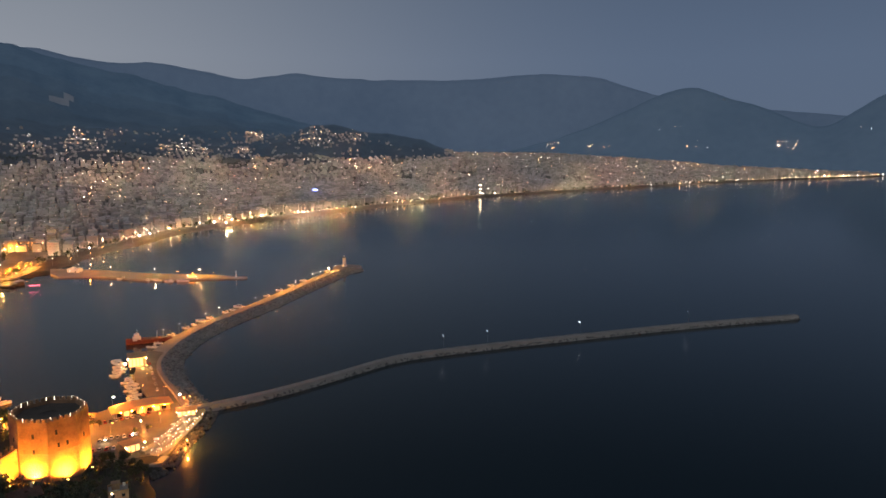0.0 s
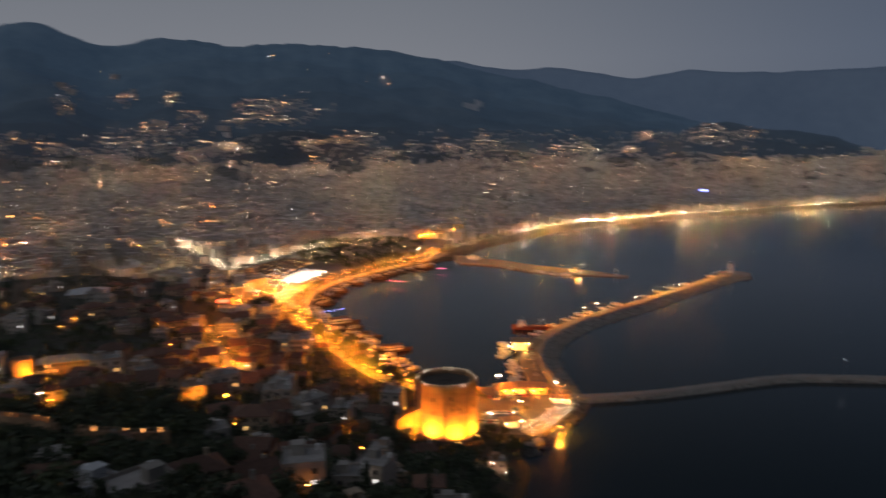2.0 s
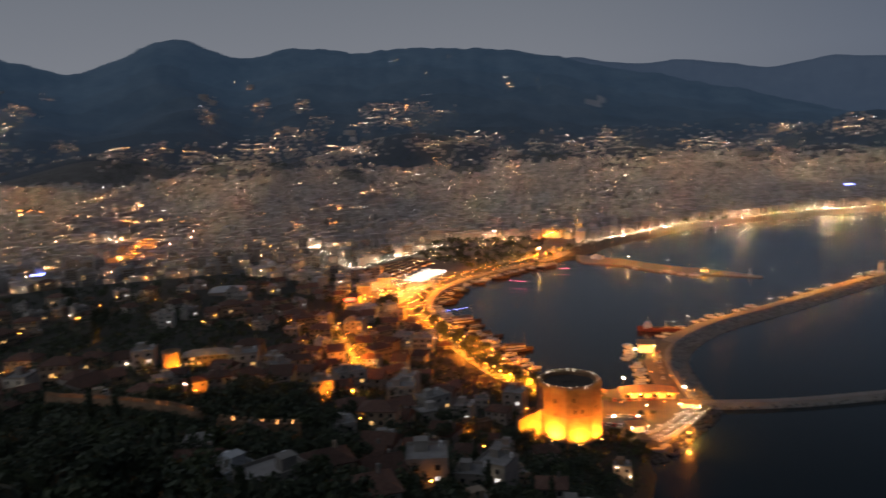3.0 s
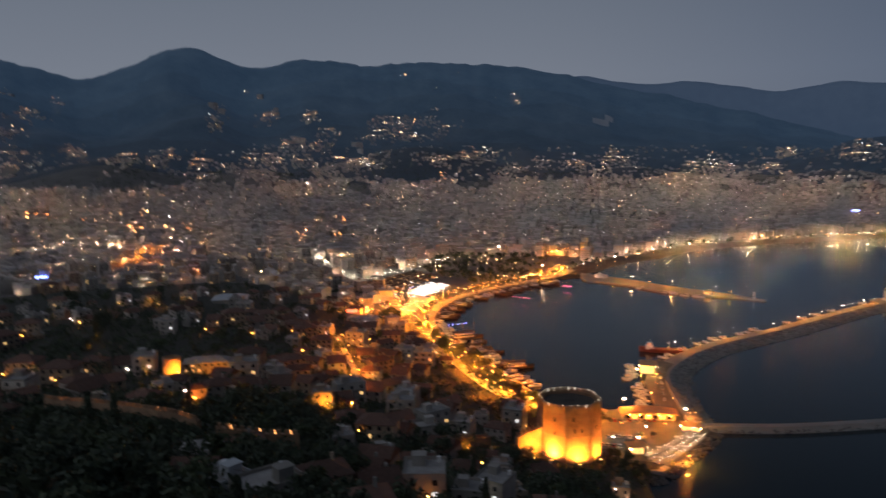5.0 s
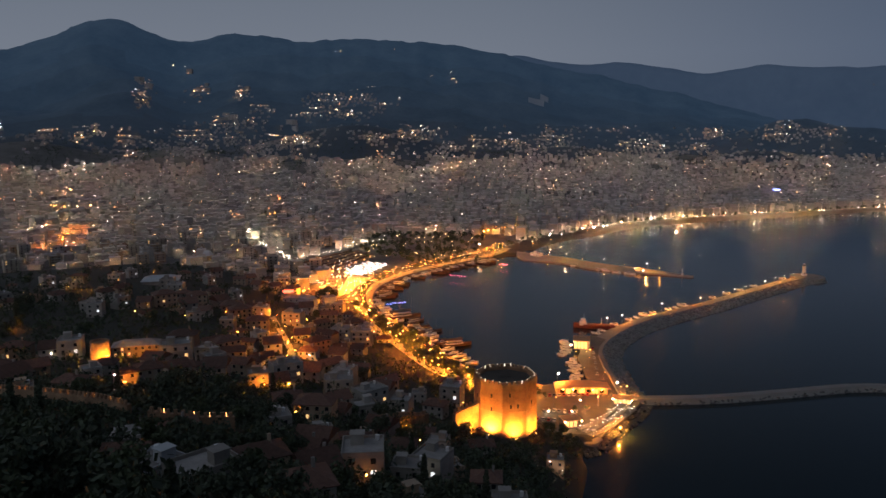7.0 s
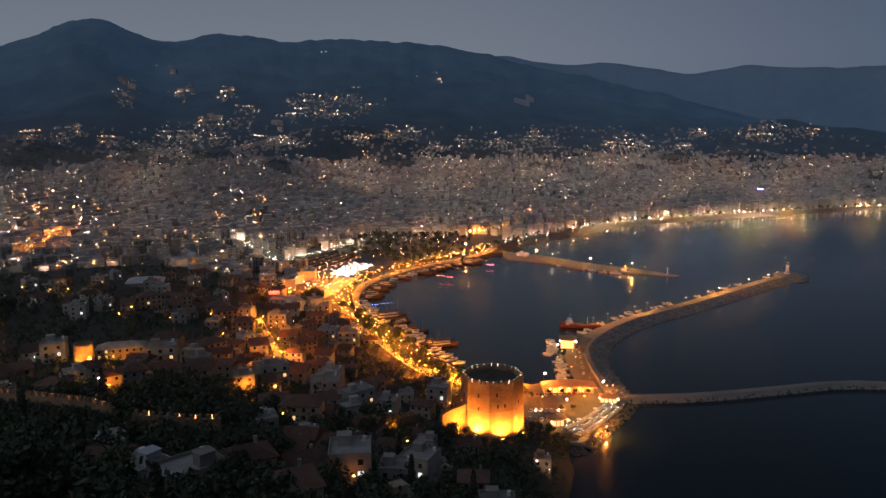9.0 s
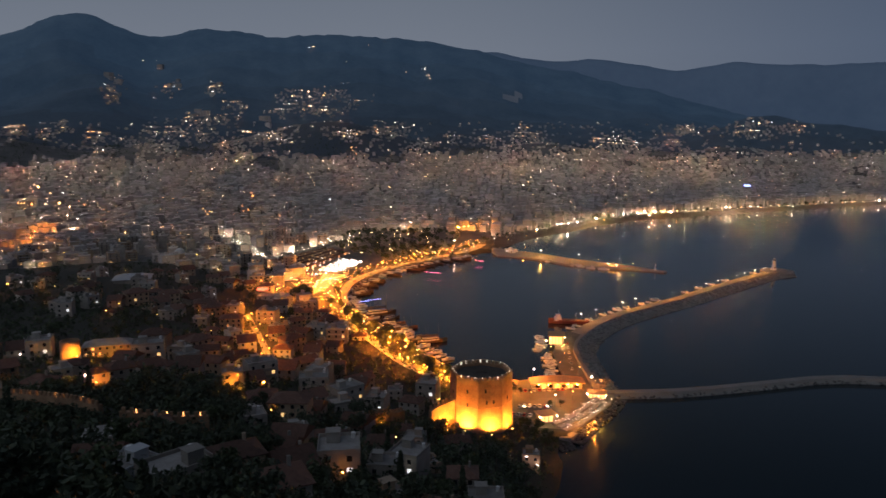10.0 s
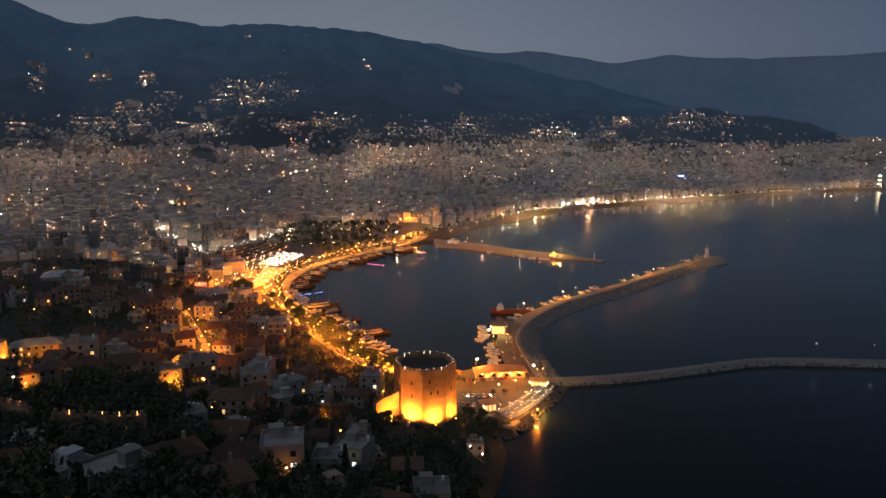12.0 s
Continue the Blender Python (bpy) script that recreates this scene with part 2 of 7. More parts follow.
def inland(x, y):
    """Signed distance to the shore: positive on land."""
    x, y = np.asarray(x, float), np.asarray(y, float)
    if x.size == 1:
        px, py = float(x.ravel()[0]), float(y.ravel()[0])
        t = np.minimum(1, np.maximum(0, ((px - SEG_A[:, 0]) * SEG_D[:, 0] + (py - SEG_A[:, 1]) * SEG_D[:, 1]) / SEG_L))
        gap = np.hypot(px - SEG_A[:, 0] - t * SEG_D[:, 0], py - SEG_A[:, 1] - t * SEG_D[:, 1]).min()
        over = ((SEG_A[:, 1] > py) != (SEG_A[:, 1] + SEG_D[:, 1] > py)) & (px < SEG_D[:, 0] * (py - SEG_A[:, 1]) / SEG_DY + SEG_A[:, 0])
        return np.full(x.shape, gap if over.sum() % 2 else -gap)
    best, inside = np.full(x.shape, 1e9), np.zeros(x.shape, bool)
    for (ax, ay), (bx, by) in zip(LAND, LAND[1:] + LAND[:1]):
        dx, dy = bx - ax, by - ay
        t = np.clip(((x - ax) * dx + (y - ay) * dy) / (dx * dx + dy * dy), 0, 1)
        best = np.minimum(best, np.hypot(x - ax - t * dx, y - ay - t * dy))
        if ay != by:
            cross = ((ay > y) != (by > y)) & (x < (bx - ax) * (y - ay) / (by - ay) + ax)
            inside ^= cross
    return np.where(inside, best, -best)


# ridge lines as seen from the castle: bearing to the left of north and height angle, in degrees
RIDGE_NEAR = ((-30, -1.2), (-25, -0.3), (-21.5, 0.1), (-18, 0.7), (-15.6, 1.4), (-13.5, 2.05), (-11.5, 2.7), (-7.7, 3.65), (-4, 4.4), (1.9, 5.8), (4.5, 6.4),
              (7.5, 6.85), (11, 6.85), (14.4, 7.05), (17.4, 6.6), (19.7, 7.1), (22.4, 7.15), (25.6, 6.35), (27.5, 6.9), (29.5, 7.85), (31.5, 7.7), (33.5, 6.7), (37, 5.3), (40, 6.1), (44, 6.6), (50, 6.0), (60, 5.0), (90, 4.0))
RIDGE_FAR = ((-70, 0.5), (-48, 2.4), (-43.7, 3.2), (-41.6, 3.85), (-39.5, 4.6), (-35.3, 4.8), (-32.7, 4.65), (-28.4, 4.33), (-24, 4.28), (-20, 4.4), (-16.5, 4.72),
             (-13.3, 4.15), (-12, 4.25), (-10.3, 4.6), (-8, 5.05), (-6, 5.2), (-4.3, 4.95), (-1.4, 5.3), (0.7, 5.85), (3, 5.6), (8, 5.0))
RIDGE_EAST = ((-80, 4.5), (-62, 4.0), (-58.5, 3.1), (-57, 2.1), (-55.7, 1.1), (-54.7, 0.8), (-52.9, 1.55), (-51, 2.35), (-48.7, 3.0), (-46.2, 3.85), (-43.7, 3.1), (-39.7, 1.1), (-36, -0.2), (-33, -1.0))
RIDGE_SPUR = ((-10.5, -3.2), (-11.4, -2.2), (-12.4, -0.9), (-13.3, -0.2), (-16.2, 0.25), (-17.8, 0.95), (-19.7, 1.05), (-21.4, 0.6), (-24.5, 0.28), (-26.5, -0.15), (-27.9, -0.72), (-29.5, -1.6), (-31, -3))
HILLS = ((13, 3000, 120, 6.5, 380), (-3, 2850, 60, 4.5, 260), (-17, 2750, 75, 4.5, 220), (26, 2500, 50, 4.0, 250), (36, 2600, 80, 5, 300), (-30, 3000, 50, 6, 250))


def castle_hill(x, y):
    dx, dy = x + 60, y
    a, b = -0.45 * dx + 0.893 * dy, 0.893 * dx + 0.45 * dy
    ridge = smooth_interp(a, (-900, -300, -100, -40, 0, 40, 90, 150, 235, 300, 416, 680, 900, 1100), (40, 120, 170, 172, 150, 128, 108, 92, 72, 60, 44, 28, 8, 0), 14)
    side = np.where(b > 0, np.clip(190 - 0.09 * a, 130, 190), 420)
    return ridge * np.exp(-((b / side) ** 2))


def spur(d, az):
    """The wooded hill that stands before the main range."""
    el = smooth_interp(az, [p[0] for p in RIDGE_SPUR[::-1]], [p[1] for p in RIDGE_SPUR[::-1]], 0.4)
    top = 163 + 3400 * np.tan(np.radians(el)) + 16 * (fbm(az * 1.1, az * 0.0 + 7.7, 29, 4) - 0.5)
    t = np.clip((d - 2930) / 470, 0, 1)
    out = top * t**1.15 * (1 + 0.3 * (fbm(d / 160, az * 1.3, 31, 3) - 0.5) * np.sin(np.pi * t))
    out = np.where(d > 3400, top - (d - 3400) * 0.7, out)
    return np.where((az > -31) & (az < -10.5), out, -20)


def height(x, y):
    x, y = np.asarray(x, float), np.asarray(y, float)
    s = inland(x, y)
    d, az = np.hypot(x, y), np.degrees(np.arctan2(-x, y))
    north = np.clip((y - 850) / 300, 0, 1)
    plain = np.where(s > 0, 2.2 * np.clip(s / 2.0, 0, 1), np.maximum(-6, s * 1.2))
    plain = plain + north * (0.008 * np.clip(s - 10, 0, 600) + 0.055 * np.clip(s - 650, 0, 1500))
    plain = plain + 0.028 * np.clip(s - 150, 0, 1100) * np.clip((-az - 25) / 9, 0, 1)
    flat = np.clip((x + 14) / 8, 0, 1) * np.clip((y - 366) / 14, 0, 1)
    hill = castle_hill(x, y) * np.clip(s / 22 + 0.02, 0, 1) * (1 - flat)
    hill = hill * (1 - 0.37 * np.exp(-(((x + 12) / 36) ** 2) - ((y - 346) / 24) ** 2))
    out = plain + np.where(s > 0, hill, 0)
    for haz, hd, hh, waz, wd in HILLS:
        out = out + np.where(s > 0, hh * np.exp(-(((az - haz) / waz) ** 2) - ((d - hd) / wd) ** 2), 0)
    if d.max() < 2500:
        return out
    top = 163 + 4200 * np.tan(np.radians(smooth_interp(az, [p[0] for p in RIDGE_NEAR], [p[1] for p in RIDGE_NEAR], 0.7)))
    top = top + 34 * (fbm(az * 0.55, az * 0.0 + 3.3, 17, 4) - 0.5) + 13 * (fbm(az * 2.6, az * 0.0 + 9.1, 23, 4) - 0.5)
    t = np.clip((d - 2700) / 1500, 0, 1)
    gully = fbm(x / 420, y / 420, 3, 4) - 0.5
    mount = top * t**1.25 * (1 + 0.55 * gully * np.sin(np.pi * np.clip(t, 0, 1)))
    mount = np.where(d > 4200, mount - (d - 4200) * 0.35, mount)
    fade = np.clip((az + 34) / 6, 0, 1)
    out = np.maximum(out, np.where(s > 100, spur(d, az), -20))
    return np.maximum(out, np.where(s > 100, mount * fade, -20))


def ground_at(x, y):
    return float(height(np.array([x]), np.array([y]))[0])


def polar_sheet(name, bearings, radii, func, mat, smooth=True):
    az, rr = np.radians(np.array(bearings)), np.array(radii)
    A, D = np.meshgrid(az, rr, indexing="ij")
    X, Y = -np.sin(A) * D, np.cos(A) * D
    Z = func(X, Y)
    n, k = len(az), len(rr)
    idx = np.arange(n * k).reshape(n, k)
    faces = np.stack([idx[:-1, :-1], idx[:-1, 1:], idx[1:, 1:], idx[1:, :-1]], -1).reshape(-1, 4)
    return mesh_of(name, np.stack([X, Y, Z], -1).reshape(-1, 3).tolist(), faces.tolist(), mat, smooth), (X, Y, Z, faces)


front = np.arange(-66, 62.01, 0.3)
bearings = np.concatenate([np.arange(-180, -66, 6), front, np.arange(66, 181, 6)])
radii = np.concatenate([[0.02, 3.0], np.geomspace(8, 4940, 470)])
me, (GX, GY, GZ, GF) = polar_sheet("ground", bearings, radii, height, M_ground)
me.materials.append(M_sand)
cx, cy, cz = (v.reshape(-1)[GF].mean(1) for v in (GX, GY, GZ))
cs, cd = inland(cx, cy), np.hypot(cx, cy)
me.materials.append(M_street)
slot = np.where((cs < 38) & (cs > -30) & (cy > 975) & (cd < 4600), 1, np.where((cs >= 38) & (cy > 560) & (castle_hill(cx, cy) < 9) & (cd < 3300), 2, 0))
me.polygons.foreach_set("material_index", slot.astype(np.int32))
ground = tagged(new("ground", me), "dark scrub hillside and coastal plain", "ground", kind="structure")
# the mountains behind the plain
caz = np.degrees(np.arctan2(-cx, cy))
mask = (cd > 2500) & (cz > 66 + 30 * (fbm(cx / 90, cy / 90, 19) - 0.5))
bmg = bmesh.new()
bmg.from_mesh(me)
bmg.faces.ensure_lookup_table()
bmesh.ops.delete(bmg, geom=[bmg.faces[i] for i in np.nonzero(mask)[0]], context="FACES")
bmg.to_mesh(me)
bmg.free()
# eight distance bands, each with more painted haze than the last
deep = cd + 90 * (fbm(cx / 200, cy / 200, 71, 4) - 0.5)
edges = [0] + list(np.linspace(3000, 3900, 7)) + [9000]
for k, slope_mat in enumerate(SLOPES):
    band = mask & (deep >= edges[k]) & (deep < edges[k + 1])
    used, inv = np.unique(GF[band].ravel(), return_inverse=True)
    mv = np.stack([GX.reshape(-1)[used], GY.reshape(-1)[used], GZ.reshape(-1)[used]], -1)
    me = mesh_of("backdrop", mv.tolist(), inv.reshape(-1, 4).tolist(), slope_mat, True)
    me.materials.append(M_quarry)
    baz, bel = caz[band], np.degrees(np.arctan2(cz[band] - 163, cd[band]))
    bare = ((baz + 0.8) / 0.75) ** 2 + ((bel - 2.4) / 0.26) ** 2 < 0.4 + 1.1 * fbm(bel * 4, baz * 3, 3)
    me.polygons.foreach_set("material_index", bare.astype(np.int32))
    tagged(new("backdrop", me), "dark wooded foothills above the town" if k < 3 else "forested mountain slopes behind the town, painted blue with haze", "mountain", kind="structure")


def ridge_backdrop(name, profile, dist, mat, seed, label, depth=300):
    az0, az1 = profile[0][0], profile[-1][0]
    xs, ys = [p[0] for p in profile], [p[1] for p in profile]

    def func(X, Y):
        d, az = np.hypot(X, Y), np.degrees(np.arctan2(-X, Y))
        el = smooth_interp(az, xs, ys, 0.7) + 0.16 * (fbm(az / 1.4, d * 0 + seed, seed, 4) - 0.5)
        top = 163 + dist * np.tan(np.radians(el))
        t = np.clip((d - dist + depth) / depth, 0, 1)
        return np.where(d <= dist, top * t**1.1 * (1 + 0.12 * (fbm(X / 120, Y / 120, seed) - 0.5) * np.sin(np.pi * t)), top - (d - dist) * 1.5) - 3

    me, grid = polar_sheet(name, np.arange(az0, az1 + 0.01, 0.35), np.concatenate([np.linspace(dist - depth, dist, 14), [dist + 25, dist + 55]]), func, mat)
    tagged(new(name, me), label, "mountain", kind="structure")
    return grid


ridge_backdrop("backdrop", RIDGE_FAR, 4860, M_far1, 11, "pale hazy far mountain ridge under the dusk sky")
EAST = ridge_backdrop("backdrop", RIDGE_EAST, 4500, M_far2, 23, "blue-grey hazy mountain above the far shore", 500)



def on_slope(az, el):
    """Where the line of sight from the castle, by bearing and height angle, first meets the land."""
    for X, Y, Z, _ in ((GX, GY, GZ, 0), EAST):
        row_az = np.degrees(np.arctan2(-X[:, 5], Y[:, 5]))
        i = int(np.argmin(np.abs(row_az - az)))
        if abs(row_az[i] - az) > 0.6:
            continue
        d = np.hypot(X[i], Y[i])
        k = np.nonzero((d > 700) & (Z[i] >= 163 + d * math.tan(math.radians(el))))[0]
        if len(k):
            r = float(d[k[0]])
            return -math.sin(math.radians(az)) * r, math.cos(math.radians(az)) * r, float(Z[i][k[0]]), r
    return None


bm = new_bm()
tube(bm, [(0, 0, -0.02, 4990), (0, 0, 0, 4990)], 96)
sea = tagged(part("water", bm, M_sea), "dark calm sea with small ripples at dusk", "sea", kind="structure")


# ---- quay and piers ----
def slab(name, outline, z0, z1, mat, label, category, kind="structure", parent=None):
    """A flat-topped slab over a plan outline."""
    bm = new_bm()
    lo = [bm.verts.new((x, y, z0)) for x, y in outline]
    hi = [bm.verts.new((x, y, z1)) for x, y in outline]
    n = len(outline)
    for i in range(n):
        bm.faces.new((lo[i], lo[(i + 1) % n], hi[(i + 1) % n], hi[i]))
    top = bm.faces.new(hi)
    bmesh.ops.recalc_face_normals(bm, faces=bm.faces)
    bmesh.ops.triangulate(bm, faces=[top])
    return tagged(part(name, bm, mat, parent), label, category, kind=kind)


def resample(path, step):
    out = []
    for (ax, ay), (bx, by) in zip(path, path[1:]):
        n = max(1, int(math.hypot(bx - ax, by - ay) / step))
        out += [(ax + (bx - ax) * i / n, ay + (by - ay) * i / n) for i in range(n)]
    return out + [path[-1]]


def offset(path, d):
    """The path moved d metres to its right."""
    out = []
    for i, (x, y) in enumerate(path):
        (ax, ay), (bx, by) = path[max(0, i - 1)], path[min(len(path) - 1, i + 1)]
        k = math.hypot(bx - ax, by - ay)
        out.append((x + (by - ay) / k * d, y - (bx - ax) / k * d))
    return out


def round_path(path, times=2):
    for _ in range(times):
        out = [path[0]]
        for (ax, ay), (bx, by) in zip(path, path[1:]):
            out += [(0.75 * ax + 0.25 * bx, 0.75 * ay + 0.25 * by), (0.25 * ax + 0.75 * bx, 0.25 * ay + 0.75 * by)]
        path = out + [path[-1]]
    return path


MAIN_CREST = round_path([(60, 440), (58, 470), (55, 503), (55, 530), (63, 558), (82, 595), (108, 630), (141, 662), (175, 695), (213, 737), (250, 777), (296, 826), (322, 841)])
OUTER_CREST = round_path([(62, 436), (94, 440), (120, 445), (163, 459), (213, 477), (250, 476), (308, 471), (380, 462.5), (471, 451.5), (529, 441.5), (597, 428.5)])


def rubble_mound(name, crest, right, left, top, mat, label, rock_step, seed, quay_z=None, quay_w=0.0, crown=1.4):
    """A breakwater: a core with a crown wall on the crest line, rocks down its slopes; right and left are the slopes' widths."""
    path = resample(crest, 4.0)
    root = empty(name, Matrix(), label, "breakwater", kind="structure")
    bm = new_bm()
    prof = [(-left, -3.0), (-quay_w - 0.01, quay_z) if quay_z else (-crown - 0.6, top - 0.8), (-crown, quay_z or top - 0.8), (-crown, top), (crown, top), (crown + 0.2, top - 0.7), (right * 0.6, top * 0.35), (right + 3, -3.0)]
    rails = [[bm.verts.new((x, y, z)) for (x, y) in offset(path, o)] for o, z in prof]
    for a, b in zip(rails, rails[1:]):
        for i in range(len(path) - 1):
            bm.faces.new((a[i], a[i + 1], b[i + 1], b[i]))
    for k in (0, -1):
        bm.faces.new([r[k] for r in rails])
    bmesh.ops.recalc_face_normals(bm, faces=bm.faces)
    part("core", bm, mat, root)
    r = random.Random(seed)
    verts, faces = [], []
    base = [(1, 0, 0), (0, 1, 0), (-1, 0, 0), (0, -1, 0), (0.4, 0.4, 0.8), (-0.5, 0.3, 0.7), (0, -0.6, 0.75), (0, 0, -0.8)]
    tri = [(0, 1, 4), (1, 5, 4), (1, 2, 5), (2, 3, 6), (2, 6, 5), (3, 0, 6), (0, 4, 6), (4, 5, 6), (1, 0, 7), (2, 1, 7), (3, 2, 7), (0, 3, 7)]
    for i in range(len(path) - 1):
        (ax, ay), (bx, by) = path[i], path[i + 1]
        k = math.hypot(bx - ax, by - ay)
        nx, ny = (by - ay) / k, -(bx - ax) / k
        slopes = [(1.8, right + 1.5)] if quay_z else [(crown + 0.4, right + 1.5), (-left + 0.5, -left + 2.2)]
        for lo, hi in slopes:
            for _ in range(int(k * (hi - lo) / rock_step**2 * 0.8)):
                o, f = r.uniform(lo, hi), r.random()
                if o > 0:
                    z = float(np.interp(o, (1.6, right * 0.6, right + 3), (top - 0.7, top * 0.35, -3.0)))
                else:
                    z = float(np.interp(o, (-left, -2.0), (-3.0, top - 0.8)))
                s = rock_step * r.uniform(0.45, 0.85)
                a = r.uniform(0, 6.28)
                c, sn = math.cos(a), math.sin(a)
                px, py = ax + (bx - ax) * f + nx * o, ay + (by - ay) * f + ny * o
                n0 = len(verts)
                jig = [r.uniform(0.75, 1.2) for _ in base]
                verts += [(px + s * j * (c * x - sn * y), py + s * j * (sn * x + c * y), z + s * j * q * 0.8) for (x, y, q), j in zip(base, jig)]
                faces += [(p + n0, q + n0, w + n0) for p, q, w in tri]
    rocks = new("rock_armour", mesh_of("rock_armour", verts, faces, M_rock if quay_z else M_rock_wet))
    rocks.parent = root
    tagged(rocks, "rough grey boulders piled down to the water", kind="stuff")
    return root


rubble_mound("breakwater", MAIN_CREST, 18.5, 15, 4.2, M_concrete, "long curved grey rubble breakwater with a crown wall and inner quay", 1.7, 3, quay_z=1.8, quay_w=13.5)
rubble_mound("breakwater", OUTER_CREST, 5.5, 5.5, 3.4, M_concrete, "long thin low stone breakwater bent once out at sea", 1.5, 4, crown=2.6)

head = []
for k in range(20):
    a = 2 * math.pi * k / 20
    head.append((314 + 18 * math.cos(a), 845 + 18 * math.sin(a)))
slab("pavement", head, -3, 3.3, M_concrete, "round concrete head of the breakwater", "pier head")
QUAY = [(31, 368), (37, 369), (46, 385), (55, 399.5), (65, 417), (70, 430), (69, 440), (66, 470), (62, 503), (61, 532), (68, 562), (56, 575), (44, 576), (41, 530), (39, 520), (41, 487), (44, 457), (19, 458.5), (7, 452), (-4, 420), (10, 385)]
slab("pavement", QUAY, -3, 2.35, M_quay, "lit concrete quay and car park beside the harbour", "quay")
slab("pavement", [(-12, 960), (-4, 934), (12, 931), (47, 910), (80, 876), (118, 857), (145, 853), (166, 848), (186, 839), (190, 842), (176, 853), (156, 873), (118, 896), (84, 921), (50, 955), (12, 979), (-12, 996)], -3, 1.7, M_concrete, "broad lit concrete ferry pier reaching into the bay", "pier")

PROM = round_path([(8, 440), (-16, 452), (-35, 462), (-53, 490), (-79, 538), (-110, 587), (-136, 624), (-154, 667), (-163, 715), (-161, 760), (-144, 815), (-117, 862), (-86, 905), (-52, 952), (-36, 990), (-30, 1020)])


def ribbon(name, path, w0, w1, lift, mat, label, category, thick=0.25, flat=None):
    p = resample(path, 6.0)
    bm = new_bm()
    rows = []
    for o in (w0, w1):
        for dz in (lift, lift - thick):
            rows.append([bm.verts.new((x, y, (flat if flat is not None else max(2.2, ground_at(x, y))) + dz)) for x, y in offset(p, o)])
    a, al, b, bl = rows
    for i in range(len(p) - 1):
        bm.faces.new((a[i], a[i + 1], b[i + 1], b[i]))
        bm.faces.new((al[i], al[i + 1], a[i + 1], a[i]))
        bm.faces.new((b[i], b[i + 1], bl[i + 1], bl[i]))
    bmesh.ops.recalc_face_normals(bm, faces=bm.faces)
    return tagged(part(name, bm, mat), label, category, kind="structure")


bm = new_bm()
shoreline = resample(round_path(COAST[31:46]), 10)
rows = [[bm.verts.new((x, y, z)) for x, y in offset(shoreline, o)] for o, z in ((5.0, -0.9), (0.0, 0.1), (-9.0, 1.4), (-30.0, 2.9), (-36.0, 2.0))]
for a, b in zip(rows, rows[1:]):
    for i in range(len(shoreline) - 1):
        bm.faces.new((b[i], b[i + 1], a[i + 1], a[i]))
tagged(part("beach", bm, M_sand, smooth=True), "long curved sand beach along the bay", "beach", kind="structure")
ribbon("promenade", PROM, -2, 9.5, 0.35, M_paving, "harbour promenade of pale paving under amber lamps", "promenade", 3.5, flat=2.2)
ribbon("road", PROM, -13, -2, 0.18, M_asphalt, "asphalt harbour road with parked cars", "road", 0.6)


